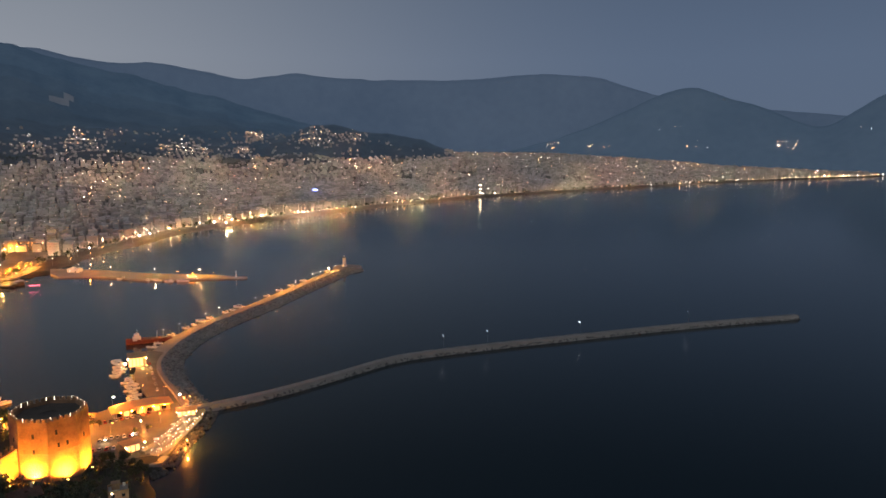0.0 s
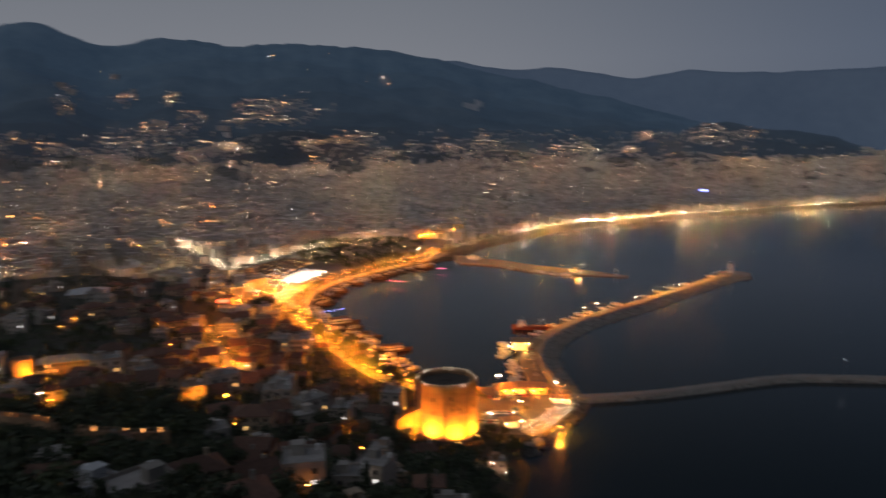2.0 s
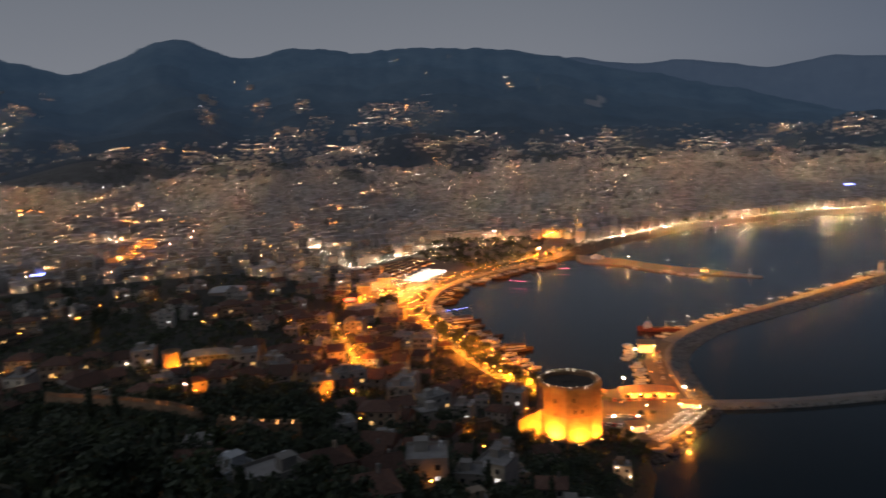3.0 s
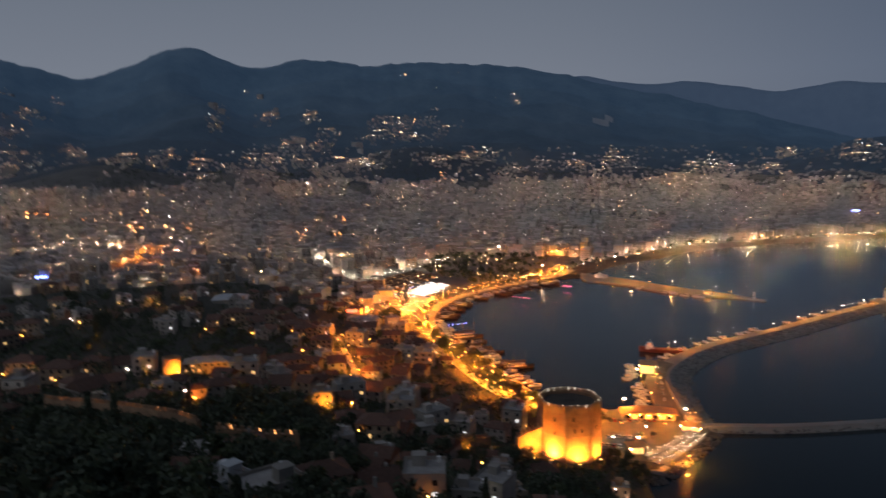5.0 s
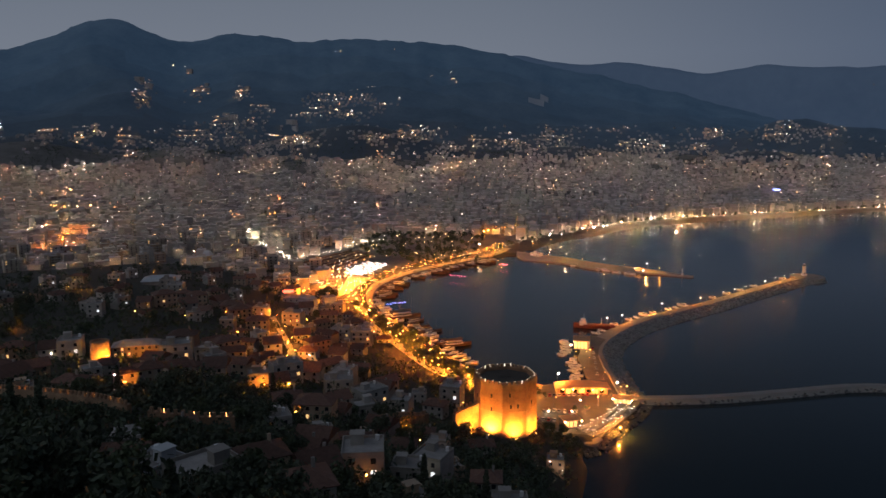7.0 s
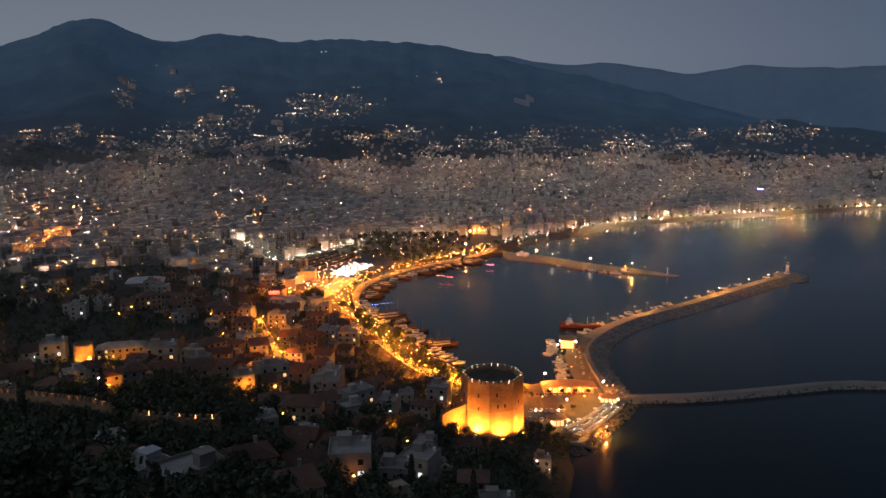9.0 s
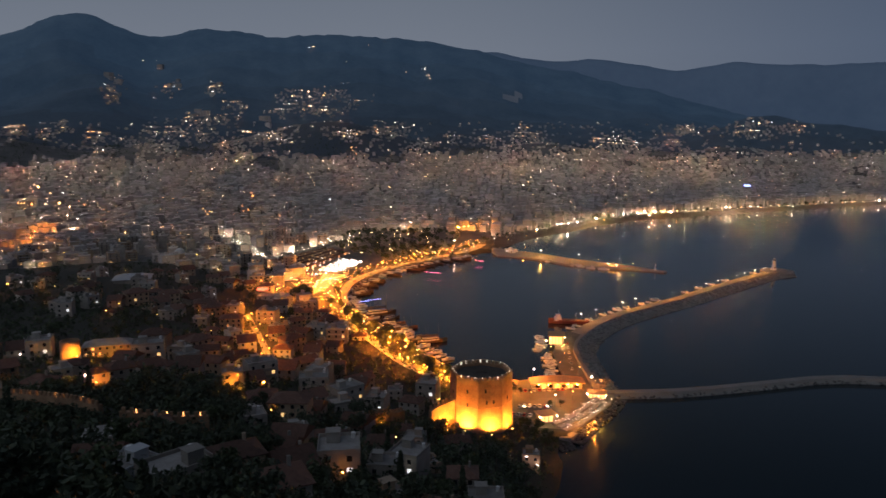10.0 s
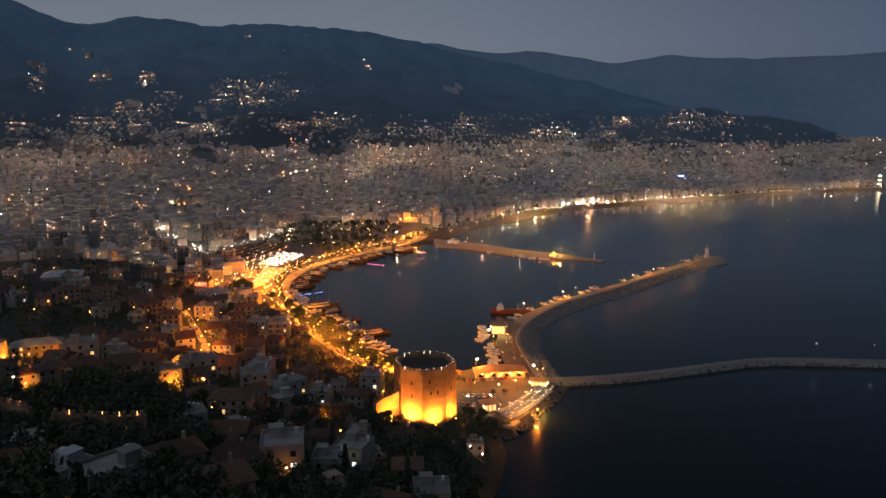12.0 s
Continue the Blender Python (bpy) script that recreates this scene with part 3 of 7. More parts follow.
# ---- the octagonal red tower ----
def red_tower():
    cx, cy, z0, zt, R = -9.4, 366.0, 4.0, 40.0, 16.2
    turn = math.radians(-93)
    root = empty("tower", Matrix.Translation((cx, cy, z0)), "massive octagonal red stone tower, amber floodlit at its foot", "tower")
    ht = zt - z0
    bm = new_bm()
    tube(bm, [(0, 0, -4, R + 0.9), (0, 0, 5, R + 0.6), (0, 0, ht * 0.56, R + 0.15)], 8, turn=turn)
    part("wall", bm, M_stone, root, "pale cut-stone lower wall")
    bm = new_bm()
    tube(bm, [(0, 0, ht * 0.56 + 0.004, R + 0.11), (0, 0, ht - 3, R), (0, 0, ht - 1.6, R), (0, 0, ht - 1.6, R - 1.3), (0, 0, ht - 3.6, R - 1.3)], 8, turn=turn)
    part("upper_wall", bm, M_brick, root, "darker red brick upper wall")
    bm = new_bm()
    tube(bm, [(0, 0, ht - 3.55, R - 1.35), (0, 0, ht - 3.2, R - 1.35), (0, 0, ht - 3.2, 4.2), (0, 0, ht - 3.5, 4.2)], 8, turn=turn)
    part("deck", bm, M_deck, root, "dark worn roof deck round a light well")
    bm = new_bm()
    for k in range(8):
        bm_a, bm_b = turn + k * math.pi / 4, turn + (k + 1) * math.pi / 4
        ax, ay, bx, by = R * math.cos(bm_a), R * math.sin(bm_a), R * math.cos(bm_b), R * math.sin(bm_b)
        L = math.hypot(bx - ax, by - ay)
        ang = math.atan2(by - ay, bx - ax)
        for i in range(5):
            f = (i + 0.5) / 5
            me_ = new_bm()
            box(me_, -0.75, 0.0, 0, 0.75, 1.1, 1.5)
            bmesh.ops.bevel(me_, geom=me_.edges[:], offset=0.12, segments=1, affect="EDGES")
            m = part("merlon", me_, M_brick, root)
            m.matrix_basis = Matrix.Translation((ax + (bx - ax) * f, ay + (by - ay) * f, ht - 1.62)) @ Matrix.Rotation(ang, 4, "Z")
    bm.free()
    # arrow slits and small openings
    for k, (f, z) in ((7, (0.5, 20)), (7, (0.5, 27)), (0, (0.35, 22)), (0, (0.65, 22)), (0, (0.8, 13)), (6, (0.5, 24)), (1, (0.5, 22)), (7, (0.75, 14)), (0, (0.3, 28))):
        a, b = turn + k * math.pi / 4, turn + (k + 1) * math.pi / 4
        ax, ay, bx, by = R * math.cos(a), R * math.sin(a), R * math.cos(b), R * math.sin(b)
        w = new_bm()
        box(w, -0.45, -0.22, 0, 0.45, 0.4, 2.0)
        o = part("arrow_slit", w, M_dark, root, "dark narrow opening in the stone")
        o.matrix_basis = Matrix.Translation((ax + (bx - ax) * f, ay + (by - ay) * f, z)) @ Matrix.Rotation(math.atan2(by - ay, bx - ax), 4, "Z")
    # lamps standing on the parapet
    for k in range(8):
        a, b = turn + k * math.pi / 4, turn + (k + 1) * math.pi / 4
        for f in (0.15, 0.5, 0.85):
            x, y = (R - 0.7) * (math.cos(a) * (1 - f) + math.cos(b) * f), (R - 0.7) * (math.sin(a) * (1 - f) + math.sin(b) * f)
            w = new_bm()
            tube(w, [(0, 0, 0, 0.09), (0, 0, 1.5, 0.13), (0, 0, 1.7, 0.06)], 6)
            o = part("parapet_lamp", w, M_lampcool, root, "small white lamp on the parapet")
            o.location = (x, y, ht - 1.6)
    return root


M_dark = paint("dark_opening", (0.012, 0.011, 0.010), (0.03, 0.027, 0.024), 0.9, 0.5, 3, 0.1)
M_deck = paint("dark_roof_deck", (0.035, 0.03, 0.026), (0.09, 0.075, 0.06), 0.95, 0.2, 2, 0.4)
M_lampcool = glow("white_lamp", (1.0, 0.86, 0.66), 3.0)
M_flood = glow("floodlight_glass", (1.0, 0.55, 0.14), 14.0, sampled=False)
red_tower()


def floodlight(x, y, z, power, radius=0.5, colour=(1.0, 0.31, 0.026), label="amber floodlight on the ground at the stone wall", aim=None):
    """A flood lamp: a housing with a glowing glass and its light."""
    root = empty("floodlight", Matrix.Translation((x, y, z)), label, "floodlight", "floodlights of the old walls")
    bm = new_bm()
    box(bm, -0.35, -0.25, 0, 0.35, 0.25, 0.35)
    part("housing", bm, M_metal, root)
    bm = new_bm()
    box(bm, -0.3, -0.2, 0.352, 0.3, 0.2, 0.42)
    part("glass", bm, M_flood, root)
    lamp = bpy.data.lights.new("flood", "SPOT" if aim else "POINT")
    lamp.energy, lamp.color, lamp.shadow_soft_size = power, colour, radius
    lo = new("lamp", lamp)
    lo.parent, lo.location = root, (0, 0, 0.9)
    if aim:
        lamp.spot_size, lamp.spot_blend = math.radians(140), 1.0
        lo.rotation_euler = Vector((aim[0] - x, aim[1] - y, 4.5)).to_track_quat("-Z", "Y").to_euler()
    return root


M_metal = paint("grey_painted_metal", (0.16, 0.16, 0.16), (0.24, 0.24, 0.24), 0.5, 1, 8, 0.1, metal=0.6)


# ---- materials of the things ----
M_plaster = paint("white_plaster", (0.21, 0.19, 0.165), (0.40, 0.37, 0.33), 0.85, 0.25, 2.5, 0.2, objrand=0.3)
M_plaster_b = paint("ochre_plaster", (0.24, 0.18, 0.13), (0.40, 0.31, 0.22), 0.85, 0.25, 2.5, 0.2, objrand=0.3)
M_tile = paint("terracotta_roof_tiles", (0.085, 0.045, 0.034), (0.19, 0.105, 0.075), 0.9, 0.9, 4.0, 1.0, objrand=0.3)
M_flatroof = paint("weathered_roof_screed", (0.17, 0.16, 0.15), (0.36, 0.34, 0.32), 0.9, 0.3, 2.0, 0.3, objrand=0.3)
M_glass = paint("dark_window_glass", (0.015, 0.018, 0.022), (0.03, 0.035, 0.04), 0.12, 0.5, 2, 0.0)
M_frame = paint("painted_window_frame", (0.42, 0.38, 0.32), (0.55, 0.50, 0.43), 0.6, 1, 6, 0.1)
M_wood = paint("brown_wood", (0.06, 0.034, 0.020), (0.13, 0.078, 0.045), 0.6, 0.8, 6, 0.3)
M_litpane = glow("lit_window", (1.0, 0.58, 0.22), 1.0, sampled=False)
M_litpane_c = glow("lit_window_white", (0.95, 0.97, 1.0), 1.1, sampled=False)
M_leaf = paint("broad_leaves", (0.036, 0.048, 0.024), (0.085, 0.11, 0.048), 0.7, 0.3, 3, 0.0, island=0.4)
M_leaf_p = paint("pine_needles", (0.030, 0.042, 0.026), (0.075, 0.092, 0.052), 0.8, 0.3, 3, 0.0, island=0.4)
M_bark = paint("bark", (0.08, 0.06, 0.045), (0.15, 0.12, 0.09), 0.95, 1, 6, 0.5)
M_hullw = paint("white_boat_paint", (0.62, 0.61, 0.59), (0.76, 0.75, 0.73), 0.35, 0.5, 4, 0.05, objrand=0.15)
M_hullr = paint("rust_red_ship_paint", (0.11, 0.025, 0.018), (0.18, 0.045, 0.03), 0.55, 0.3, 3, 0.2)
M_metalroof = paint("pale_sheet_metal_roof", (0.36, 0.38, 0.39), (0.52, 0.54, 0.55), 0.5, 0.2, 2, 0.1)
M_canvas = paint("white_canvas", (0.66, 0.65, 0.62), (0.80, 0.79, 0.76), 0.8, 0.3, 3, 0.1, objrand=0.1)
M_tan = paint("tan_canvas", (0.045, 0.035, 0.028), (0.12, 0.09, 0.065), 0.85, 0.4, 3, 0.1, objrand=0.4)
M_awning = paint("orange_brown_roof_cladding", (0.40, 0.22, 0.10), (0.56, 0.33, 0.16), 0.7, 0.3, 3, 0.1)
M_tyre = paint("tyre_rubber", (0.02, 0.02, 0.02), (0.035, 0.035, 0.035), 0.8, 2, 8, 0.1)
M_rail = paint("white_rail_paint", (0.6, 0.6, 0.58), (0.75, 0.75, 0.72), 0.5, 1, 6, 0.05)
M_amber = glow("amber_street_lamp", AMBER, 900.0)
M_amber_s = glow("amber_wall_lamp", (1.0, 0.32, 0.04), 60.0)
M_white = glow("white_street_lamp", (1.0, 0.90, 0.74), 150.0)
M_warm = glow("warm_quay_lamp", (1.0, 0.60, 0.24), 520.0)
M_amber_g = glow("amber_lamp_globe", (1.0, 0.50, 0.15), 9.0)
M_white_g = glow("white_lamp_globe", (1.0, 0.86, 0.62), 110.0)
M_dim = glow("dim_marker_lamp", (0.9, 0.95, 1.0), 9.0)
M_string = glow("string_bulbs", (1.0, 0.88, 0.66), 22.0)
M_red = glow("red_sign_light", (1.0, 0.08, 0.05), 5.0)
M_pink = glow("pink_boat_light", (1.0, 0.18, 0.35), 5.0)
M_blue = glow("blue_light", (0.16, 0.22, 1.0), 14.0)


def bulb(bm, x, y, z, r):
    bmesh.ops.create_icosphere(bm, subdivisions=1, radius=r, matrix=Matrix.Translation((x, y, z)))


# ---- houses ----
def window_part(parent, x, y, z, ang, w, h, lit, mat_lit):
    """A framed window standing on a wall; ang is the direction that it faces."""
    key = (round(w, 2), round(h, 2), lit, mat_lit.name)
    if key not in WINDOWS:
        bm = new_bm()
        box(bm, -w / 2, -0.02, 0, w / 2, 0.1, h)
        bm.faces.ensure_lookup_table()
        pane = max(bm.faces, key=lambda f: f.calc_center_median().y)
        bmesh.ops.inset_region(bm, faces=[pane], thickness=0.12, depth=-0.06)
        pane.material_index = 1
        me = bpy.data.meshes.new("window")
        bm.to_mesh(me)
        bm.free()
        me.materials.append(M_frame)
        me.materials.append(mat_lit if lit else M_glass)
        WINDOWS[key] = me
    ob = new("window", WINDOWS[key])
    ob.parent = parent
    ob.matrix_basis = Matrix.Translation((x, y, z)) @ Matrix.Rotation(ang - math.pi / 2, 4, "Z")
    if lit:
        ob["label"] = "window lit from inside"
    return ob


WINDOWS = {}


def make_house(w, d, storeys, roof, wallmat, seed, label, lit=0.05, litmat=None, name="house", category="house", sides="s", balcony=False, fh=3.0, cover=None, words="red-brown clay tile hip roof"):
    r = random.Random(seed)
    root = empty(name, Matrix(), label, category, "houses of the town" if category == "house" else "apartment blocks")
    h = storeys * fh
    bm = new_bm()
    box(bm, -w / 2, -d / 2, -5, w / 2, d / 2, h)
    part("wall", bm, wallmat, root)
    bm = new_bm()
    e = 0.6
    if roof == "hip":
        rz, rl = h + 0.22 * min(w, d) + 0.6, max(0.3, (max(w, d) - min(w, d)) / 2)
        lo = [bm.verts.new(c) for c in ((-w / 2 - e, -d / 2 - e, h - 0.1), (w / 2 + e, -d / 2 - e, h - 0.1), (w / 2 + e, d / 2 + e, h - 0.1), (-w / 2 - e, d / 2 + e, h - 0.1))]
        up = [bm.verts.new((v.co.x, v.co.y, h + 0.15)) for v in lo]
        t = [bm.verts.new((-rl, 0, rz)), bm.verts.new((rl, 0, rz))] if w >= d else [bm.verts.new((0, -rl, rz)), bm.verts.new((0, rl, rz))]
        bm.faces.new(lo[::-1])
        for i in range(4):
            bm.faces.new((lo[i], lo[(i + 1) % 4], up[(i + 1) % 4], up[i]))
        fs = ((0, 1, 't1', 't0'), (1, 2, 't1'), (2, 3, 't0', 't1'), (3, 0, 't0')) if w >= d else ((0, 1, 't0'), (1, 2, 't1', 't0'), (2, 3, 't1'), (3, 0, 't0', 't1'))
        for f in fs:
            bm.faces.new([t[int(i[1])] if isinstance(i, str) else up[i] for i in f])
        part("roof", bm, cover or M_tile, root, words)
    elif roof == "gable":
        rz = h + 0.24 * d + 0.4
        lo = [bm.verts.new(c) for c in ((-w / 2 - e, -d / 2 - e, h - 0.15), (w / 2 + e, -d / 2 - e, h - 0.15), (w / 2 + e, d / 2 + e, h - 0.15), (-w / 2 - e, d / 2 + e, h - 0.15))]
        t = [bm.verts.new((-w / 2 - e, 0, rz)), bm.verts.new((w / 2 + e, 0, rz))]
        bm.faces.new(lo[::-1])
        bm.faces.new((lo[0], lo[1], t[1], t[0]))
        bm.faces.new((lo[2], lo[3], t[0], t[1]))
        bm.faces.new((lo[1], lo[2], t[1]))
        bm.faces.new((lo[3], lo[0], t[0]))
        part("roof", bm, M_tile, root, "red-brown clay tile gable roof")
    else:
        box(bm, -w / 2 + 0.25, -d / 2 + 0.25, h, w / 2 - 0.25, d / 2 - 0.25, h + 0.12)
        part("roof", bm, M_flatroof, root, "grey flat roof")
        bm = new_bm()
        for a in ((-w / 2, -d / 2, w / 2, -d / 2 + 0.24), (-w / 2, d / 2 - 0.24, w / 2, d / 2), (-w / 2, -d / 2 + 0.24, -w / 2 + 0.24, d / 2 - 0.24), (w / 2 - 0.24, -d / 2 + 0.24, w / 2, d / 2 - 0.24)):
            box(bm, a[0], a[1], h, a[2], a[3], h + 0.9)
        part("parapet", bm, wallmat, root)
        bm = new_bm()
        x0, y0 = r.uniform(-w / 2 + 1, w / 2 - 4.5), r.uniform(-d / 2 + 1, d / 2 - 4)
        box(bm, x0, y0, h + 0.12, x0 + 3.2, y0 + 2.8, h + 2.7)
        box(bm, x0 - 0.2, y0 - 0.2, h + 2.7, x0 + 3.4, y0 + 3.0, h + 2.85)
        part("stair_head", bm, wallmat, root)
        bm = new_bm()
        tube(bm, [(w / 2 - 1.6, d / 2 - 1.6, h + 0.12, 0.55), (w / 2 - 1.6, d / 2 - 1.6, h + 1.5, 0.55)], 8)
        part("water_tank", bm, M_hullw, root)
    if roof != "flat":
        bm = new_bm()
        box(bm, w * 0.2, 0.2, h + 0.3, w * 0.2 + 0.7, 0.9, h + 0.26 * min(w, d) + 1.4)
        part("chimney", bm, wallmat, root)
    for s in range(storeys):
        nx = max(2, int(w / (3.4 if category == "house" else 5.0)))
        for i in range(nx):
            x = -w / 2 + (i + 0.5) * w / nx
            if s == 0 and i == nx // 2:
                bm = new_bm()
                box(bm, x - 0.55, -d / 2 - 0.08, 0, x + 0.55, -d / 2 + 0.02, 2.1)
                part("door", bm, M_wood, root, "brown wooden door")
                continue
            window_part(root, x, -d / 2, s * fh + 0.95, -math.pi / 2, 1.25, 1.45, r.random() < lit, litmat or M_litpane)
        if "w" in sides:
            ny = max(1, int(d / 4.2))
            for i in range(ny):
                y = -d / 2 + (i + 0.5) * d / ny
                window_part(root, -w / 2, y, s * fh + 0.95, math.pi, 1.25, 1.45, r.random() < lit, litmat or M_litpane)
        if balcony and s > 0:
            bm = new_bm()
            x0 = -w * 0.38
            box(bm, x0, -d / 2 - 1.5, s * fh - 0.15, -x0, -d / 2 + 0.1, s * fh + 0.02)
            box(bm, x0, -d / 2 - 1.5, s * fh + 0.02, -x0, -d / 2 - 1.4, s * fh + 0.95)
            part("balcony", bm, M_plaster, root)
    return root


def put(ob, x, y, z, deg, s=1.0):
    ob.matrix_basis = Matrix.Translation((x, y, z)) @ Matrix.Rotation(math.radians(deg), 4, "Z") @ Matrix.Scale(s, 4)
    return ob


def put_copy(ob, x, y, z, deg, s=1.0):
    """The first call places the thing itself, later calls place copies."""
    if not ob.get("placed"):
        ob["placed"] = 1
        return put(ob, x, y, z, deg, s)
    c = copy_thing(ob, Matrix())
    c.matrix_basis = Matrix.Translation((x, y, z)) @ Matrix.Rotation(math.radians(deg), 4, "Z") @ Matrix.Scale(s, 4)
    return c


HOUSES = [
    make_house(11, 9, 2, "hip", M_plaster, 1, "white plastered two-storey house with a tiled hip roof"),
    make_house(9, 8, 2, "flat", M_plaster, 2, "pale flat-roofed two-storey house on the slope"),
    make_house(13, 10, 3, "flat", M_plaster, 3, "pale flat-roofed three-storey house with balconies", balcony=True),
    make_house(10, 12, 2, "gable", M_plaster, 4, "white house with a tiled gable roof on the slope"),
    make_house(8, 8, 1, "flat", M_plaster_b, 5, "low ochre house with a flat roof", lit=0.0),
    make_house(14, 10, 3, "hip", M_plaster_b, 6, "ochre three-storey house with a tiled hip roof", lit=0.08),
    make_house(12, 8, 2, "gable", M_plaster_b, 7, "ochre house with a tiled gable roof", lit=0.0),
    make_house(10, 10, 3, "flat", M_plaster, 8, "tall pale house with a flat roof and few lit windows", lit=0.10, litmat=M_litpane_c),
    make_house(9, 7, 1, "hip", M_plaster, 9, "small white cottage with a tiled hip roof", lit=0.0),
]
BLOCKS = [
    make_house(16, 12, 5, "flat", M_plaster, 21, "pale five-storey apartment block with balconies", 0.10, None, "apartment_building", "apartment block", "s", True),
    make_house(14, 14, 4, "flat", M_plaster_b, 22, "ochre four-storey apartment block", 0.06, None, "apartment_building", "apartment block", "s", True),
    make_house(20, 11, 4, "flat", M_plaster, 23, "long pale four-storey apartment block", 0.06, None, "apartment_building", "apartment block", "s", False),
    make_house(13, 12, 6, "flat", M_plaster, 24, "pale six-storey apartment block with balconies", 0.08, M_litpane_c, "apartment_building", "apartment block", "s", True),
    make_house(15, 10, 3, "hip", M_plaster_b, 25, "three-storey town building with a tiled hip roof", 0.12, None, "apartment_building", "apartment block", "s", False),
]


# ---- trees ----
def make_tree(kind, seed, label):
    r = random.Random(seed)
    root = empty("tree", Matrix(), label, "tree", "trees of the town and hill")
    bm = new_bm()
    ht = {"broad": 7.5, "pine": 10, "cypress": 11, "palm": 8}[kind]
    trunk_top = {"broad": 3.2, "pine": 6.0, "cypress": 1.0, "palm": 7.6}[kind]
    tube(bm, [(0, 0, -1.5, 0.34), (0.05, 0, 0.6, 0.26), (0.15, 0.1, trunk_top * 0.6, 0.2), (0.1, 0.15, trunk_top, 0.14)], 7)
    if kind in ("broad", "pine"):
        for i in range(5):
            a, up = i * 1.257 + r.uniform(-0.3, 0.3), r.uniform(1.0, 2.4)
            v = tube(bm, [(0, 0, 0, 0.12), (0, 0, 1.2, 0.08), (0, 0, 2.6, 0.03)], 5)
            m = Matrix.Translation((0.1, 0.1, trunk_top - 0.5)) @ Matrix.Rotation(a, 4, "Z") @ Matrix.Rotation(r.uniform(0.6, 1.0), 4, "Y")
            bmesh.ops.transform(bm, matrix=m, verts=[q for ring in v for q in ring])
    part("trunk", bm, M_bark, root)
    verts, faces = [], []

    def leaf(c, size, up=0.0):
        n = Vector((r.gauss(0, 1), r.gauss(0, 1), r.gauss(0, 1) + up)).normalized()
        t = n.orthogonal().normalized()
        t.rotate(Matrix.Rotation(r.uniform(0, 6.28), 3, n))
        b = n.cross(t)
        k = len(verts)
        c = Vector(c)
        verts.extend([c + t * size, c + b * size * 0.6, c - t * size, c - b * size * 0.6])
        faces.append((k, k + 1, k + 2, k + 3))

    if kind == "palm":
        for i in range(16):
            a, droop = i * 2.4, r.uniform(0.1, 1.0)
            prev = None
            for j in range(6):
                f = j / 5
                rad, z = 3.2 * f, trunk_top + 1.1 * math.sin(f * 2.2) * (1.2 - droop) - droop * 2.2 * f * f
                w = 0.5 * math.sin(math.pi * min(0.97, f + 0.12))
                c = Vector((math.cos(a) * rad, math.sin(a) * rad, z))
                s = Vector((-math.sin(a), math.cos(a), 0)) * w
                k = len(verts)
                verts.extend([c + s - Vector((0, 0, w * 0.5)), c, c - s - Vector((0, 0, w * 0.5))])
                if j:
                    faces.extend([(k - 3, k - 2, k + 1, k), (k - 2, k - 1, k + 2, k + 1)])
    else:
        lobes = []
        if kind == "broad":
            lobes = [(r.uniform(-2, 2), r.uniform(-2, 2), r.uniform(3.6, 6.4), r.uniform(1.2, 2.1)) for _ in range(9)]
        elif kind == "pine":
            lobes = [(r.uniform(-2.6, 2.6), r.uniform(-2.6, 2.6), r.uniform(6.2, 9.2), r.uniform(1.0, 1.9)) for _ in range(10)]
        else:
            lobes = [(0, 0, z, 1.25 * (1 - (z / 12) ** 2) + 0.15) for z in np.arange(1, 11.5, 0.8)]
        for x, y, z, q in lobes:
            for _ in range(int(70 if kind != "cypress" else 45)):
                d = Vector((r.gauss(0, 1), r.gauss(0, 1), r.gauss(0, 1))).normalized() * q * r.uniform(0.65, 1.08)
                leaf((x + d.x, y + d.y, z + d.z * 0.75), r.uniform(0.28, 0.55))
    ob = new("crown", mesh_of("crown", verts, faces, M_leaf if kind in ("broad", "palm") else M_leaf_p))
    ob.parent = root
    return root


TREES = [make_tree("broad", 1, "dark broad-leaved tree with a ragged crown"), make_tree("broad", 2, "dark broad-leaved tree with a ragged crown"), make_tree("broad", 3, "dark spreading broad-leaved tree"), make_tree("pine", 4, "dark pine with a loose crown on the slope"), make_tree("pine", 5, "dark pine with a loose crown on the slope")]
CYPRESS = make_tree("cypress", 6, "slim dark cypress tree")
PALM = make_tree("palm", 7, "date palm on the promenade")


# ---- lamps ----
def make_lamp(label, hgt, mat, r, arms=1, reach=1.1, power=0.0, colour=(1, 1, 1)):
    root = empty("street_lamp", Matrix(), label, "street lamp", "street lamps")
    bm = new_bm()
    tube(bm, [(0, 0, -0.3, 0.16), (0, 0, 0.8, 0.14), (0, 0, 0.9, 0.09), (0, 0, hgt, 0.06)], 8)
    part("pole", bm, M_metal, root)
    for i in range(arms):
        s = 1 if i == 0 else -1
        bm = new_bm()
        box(bm, min(0, s * reach), -0.05, hgt - 0.1, max(0, s * reach), 0.05, hgt)
        part("arm", bm, M_metal, root)
        bm = new_bm()
        tube(bm, [(s * reach, 0, hgt - 0.12, 0.3), (s * reach, 0, hgt + 0.1, 0.08)], 8)
        head = part("lamp_head", bm, M_metal, root)
        bm = new_bm()
        bulb(bm, s * reach, 0, hgt - 0.3, r)
        g = part("globe", bm, mat, head, "glowing lamp globe", True)
    if power:
        light = bpy.data.lights.new("street_light", "POINT")
        light.energy, light.color, light.shadow_soft_size = power, colour, 0.25
        lo = new("light", light)
        lo.parent, lo.location = root, (reach if arms == 1 else 0, 0, hgt - 0.75)
    return root


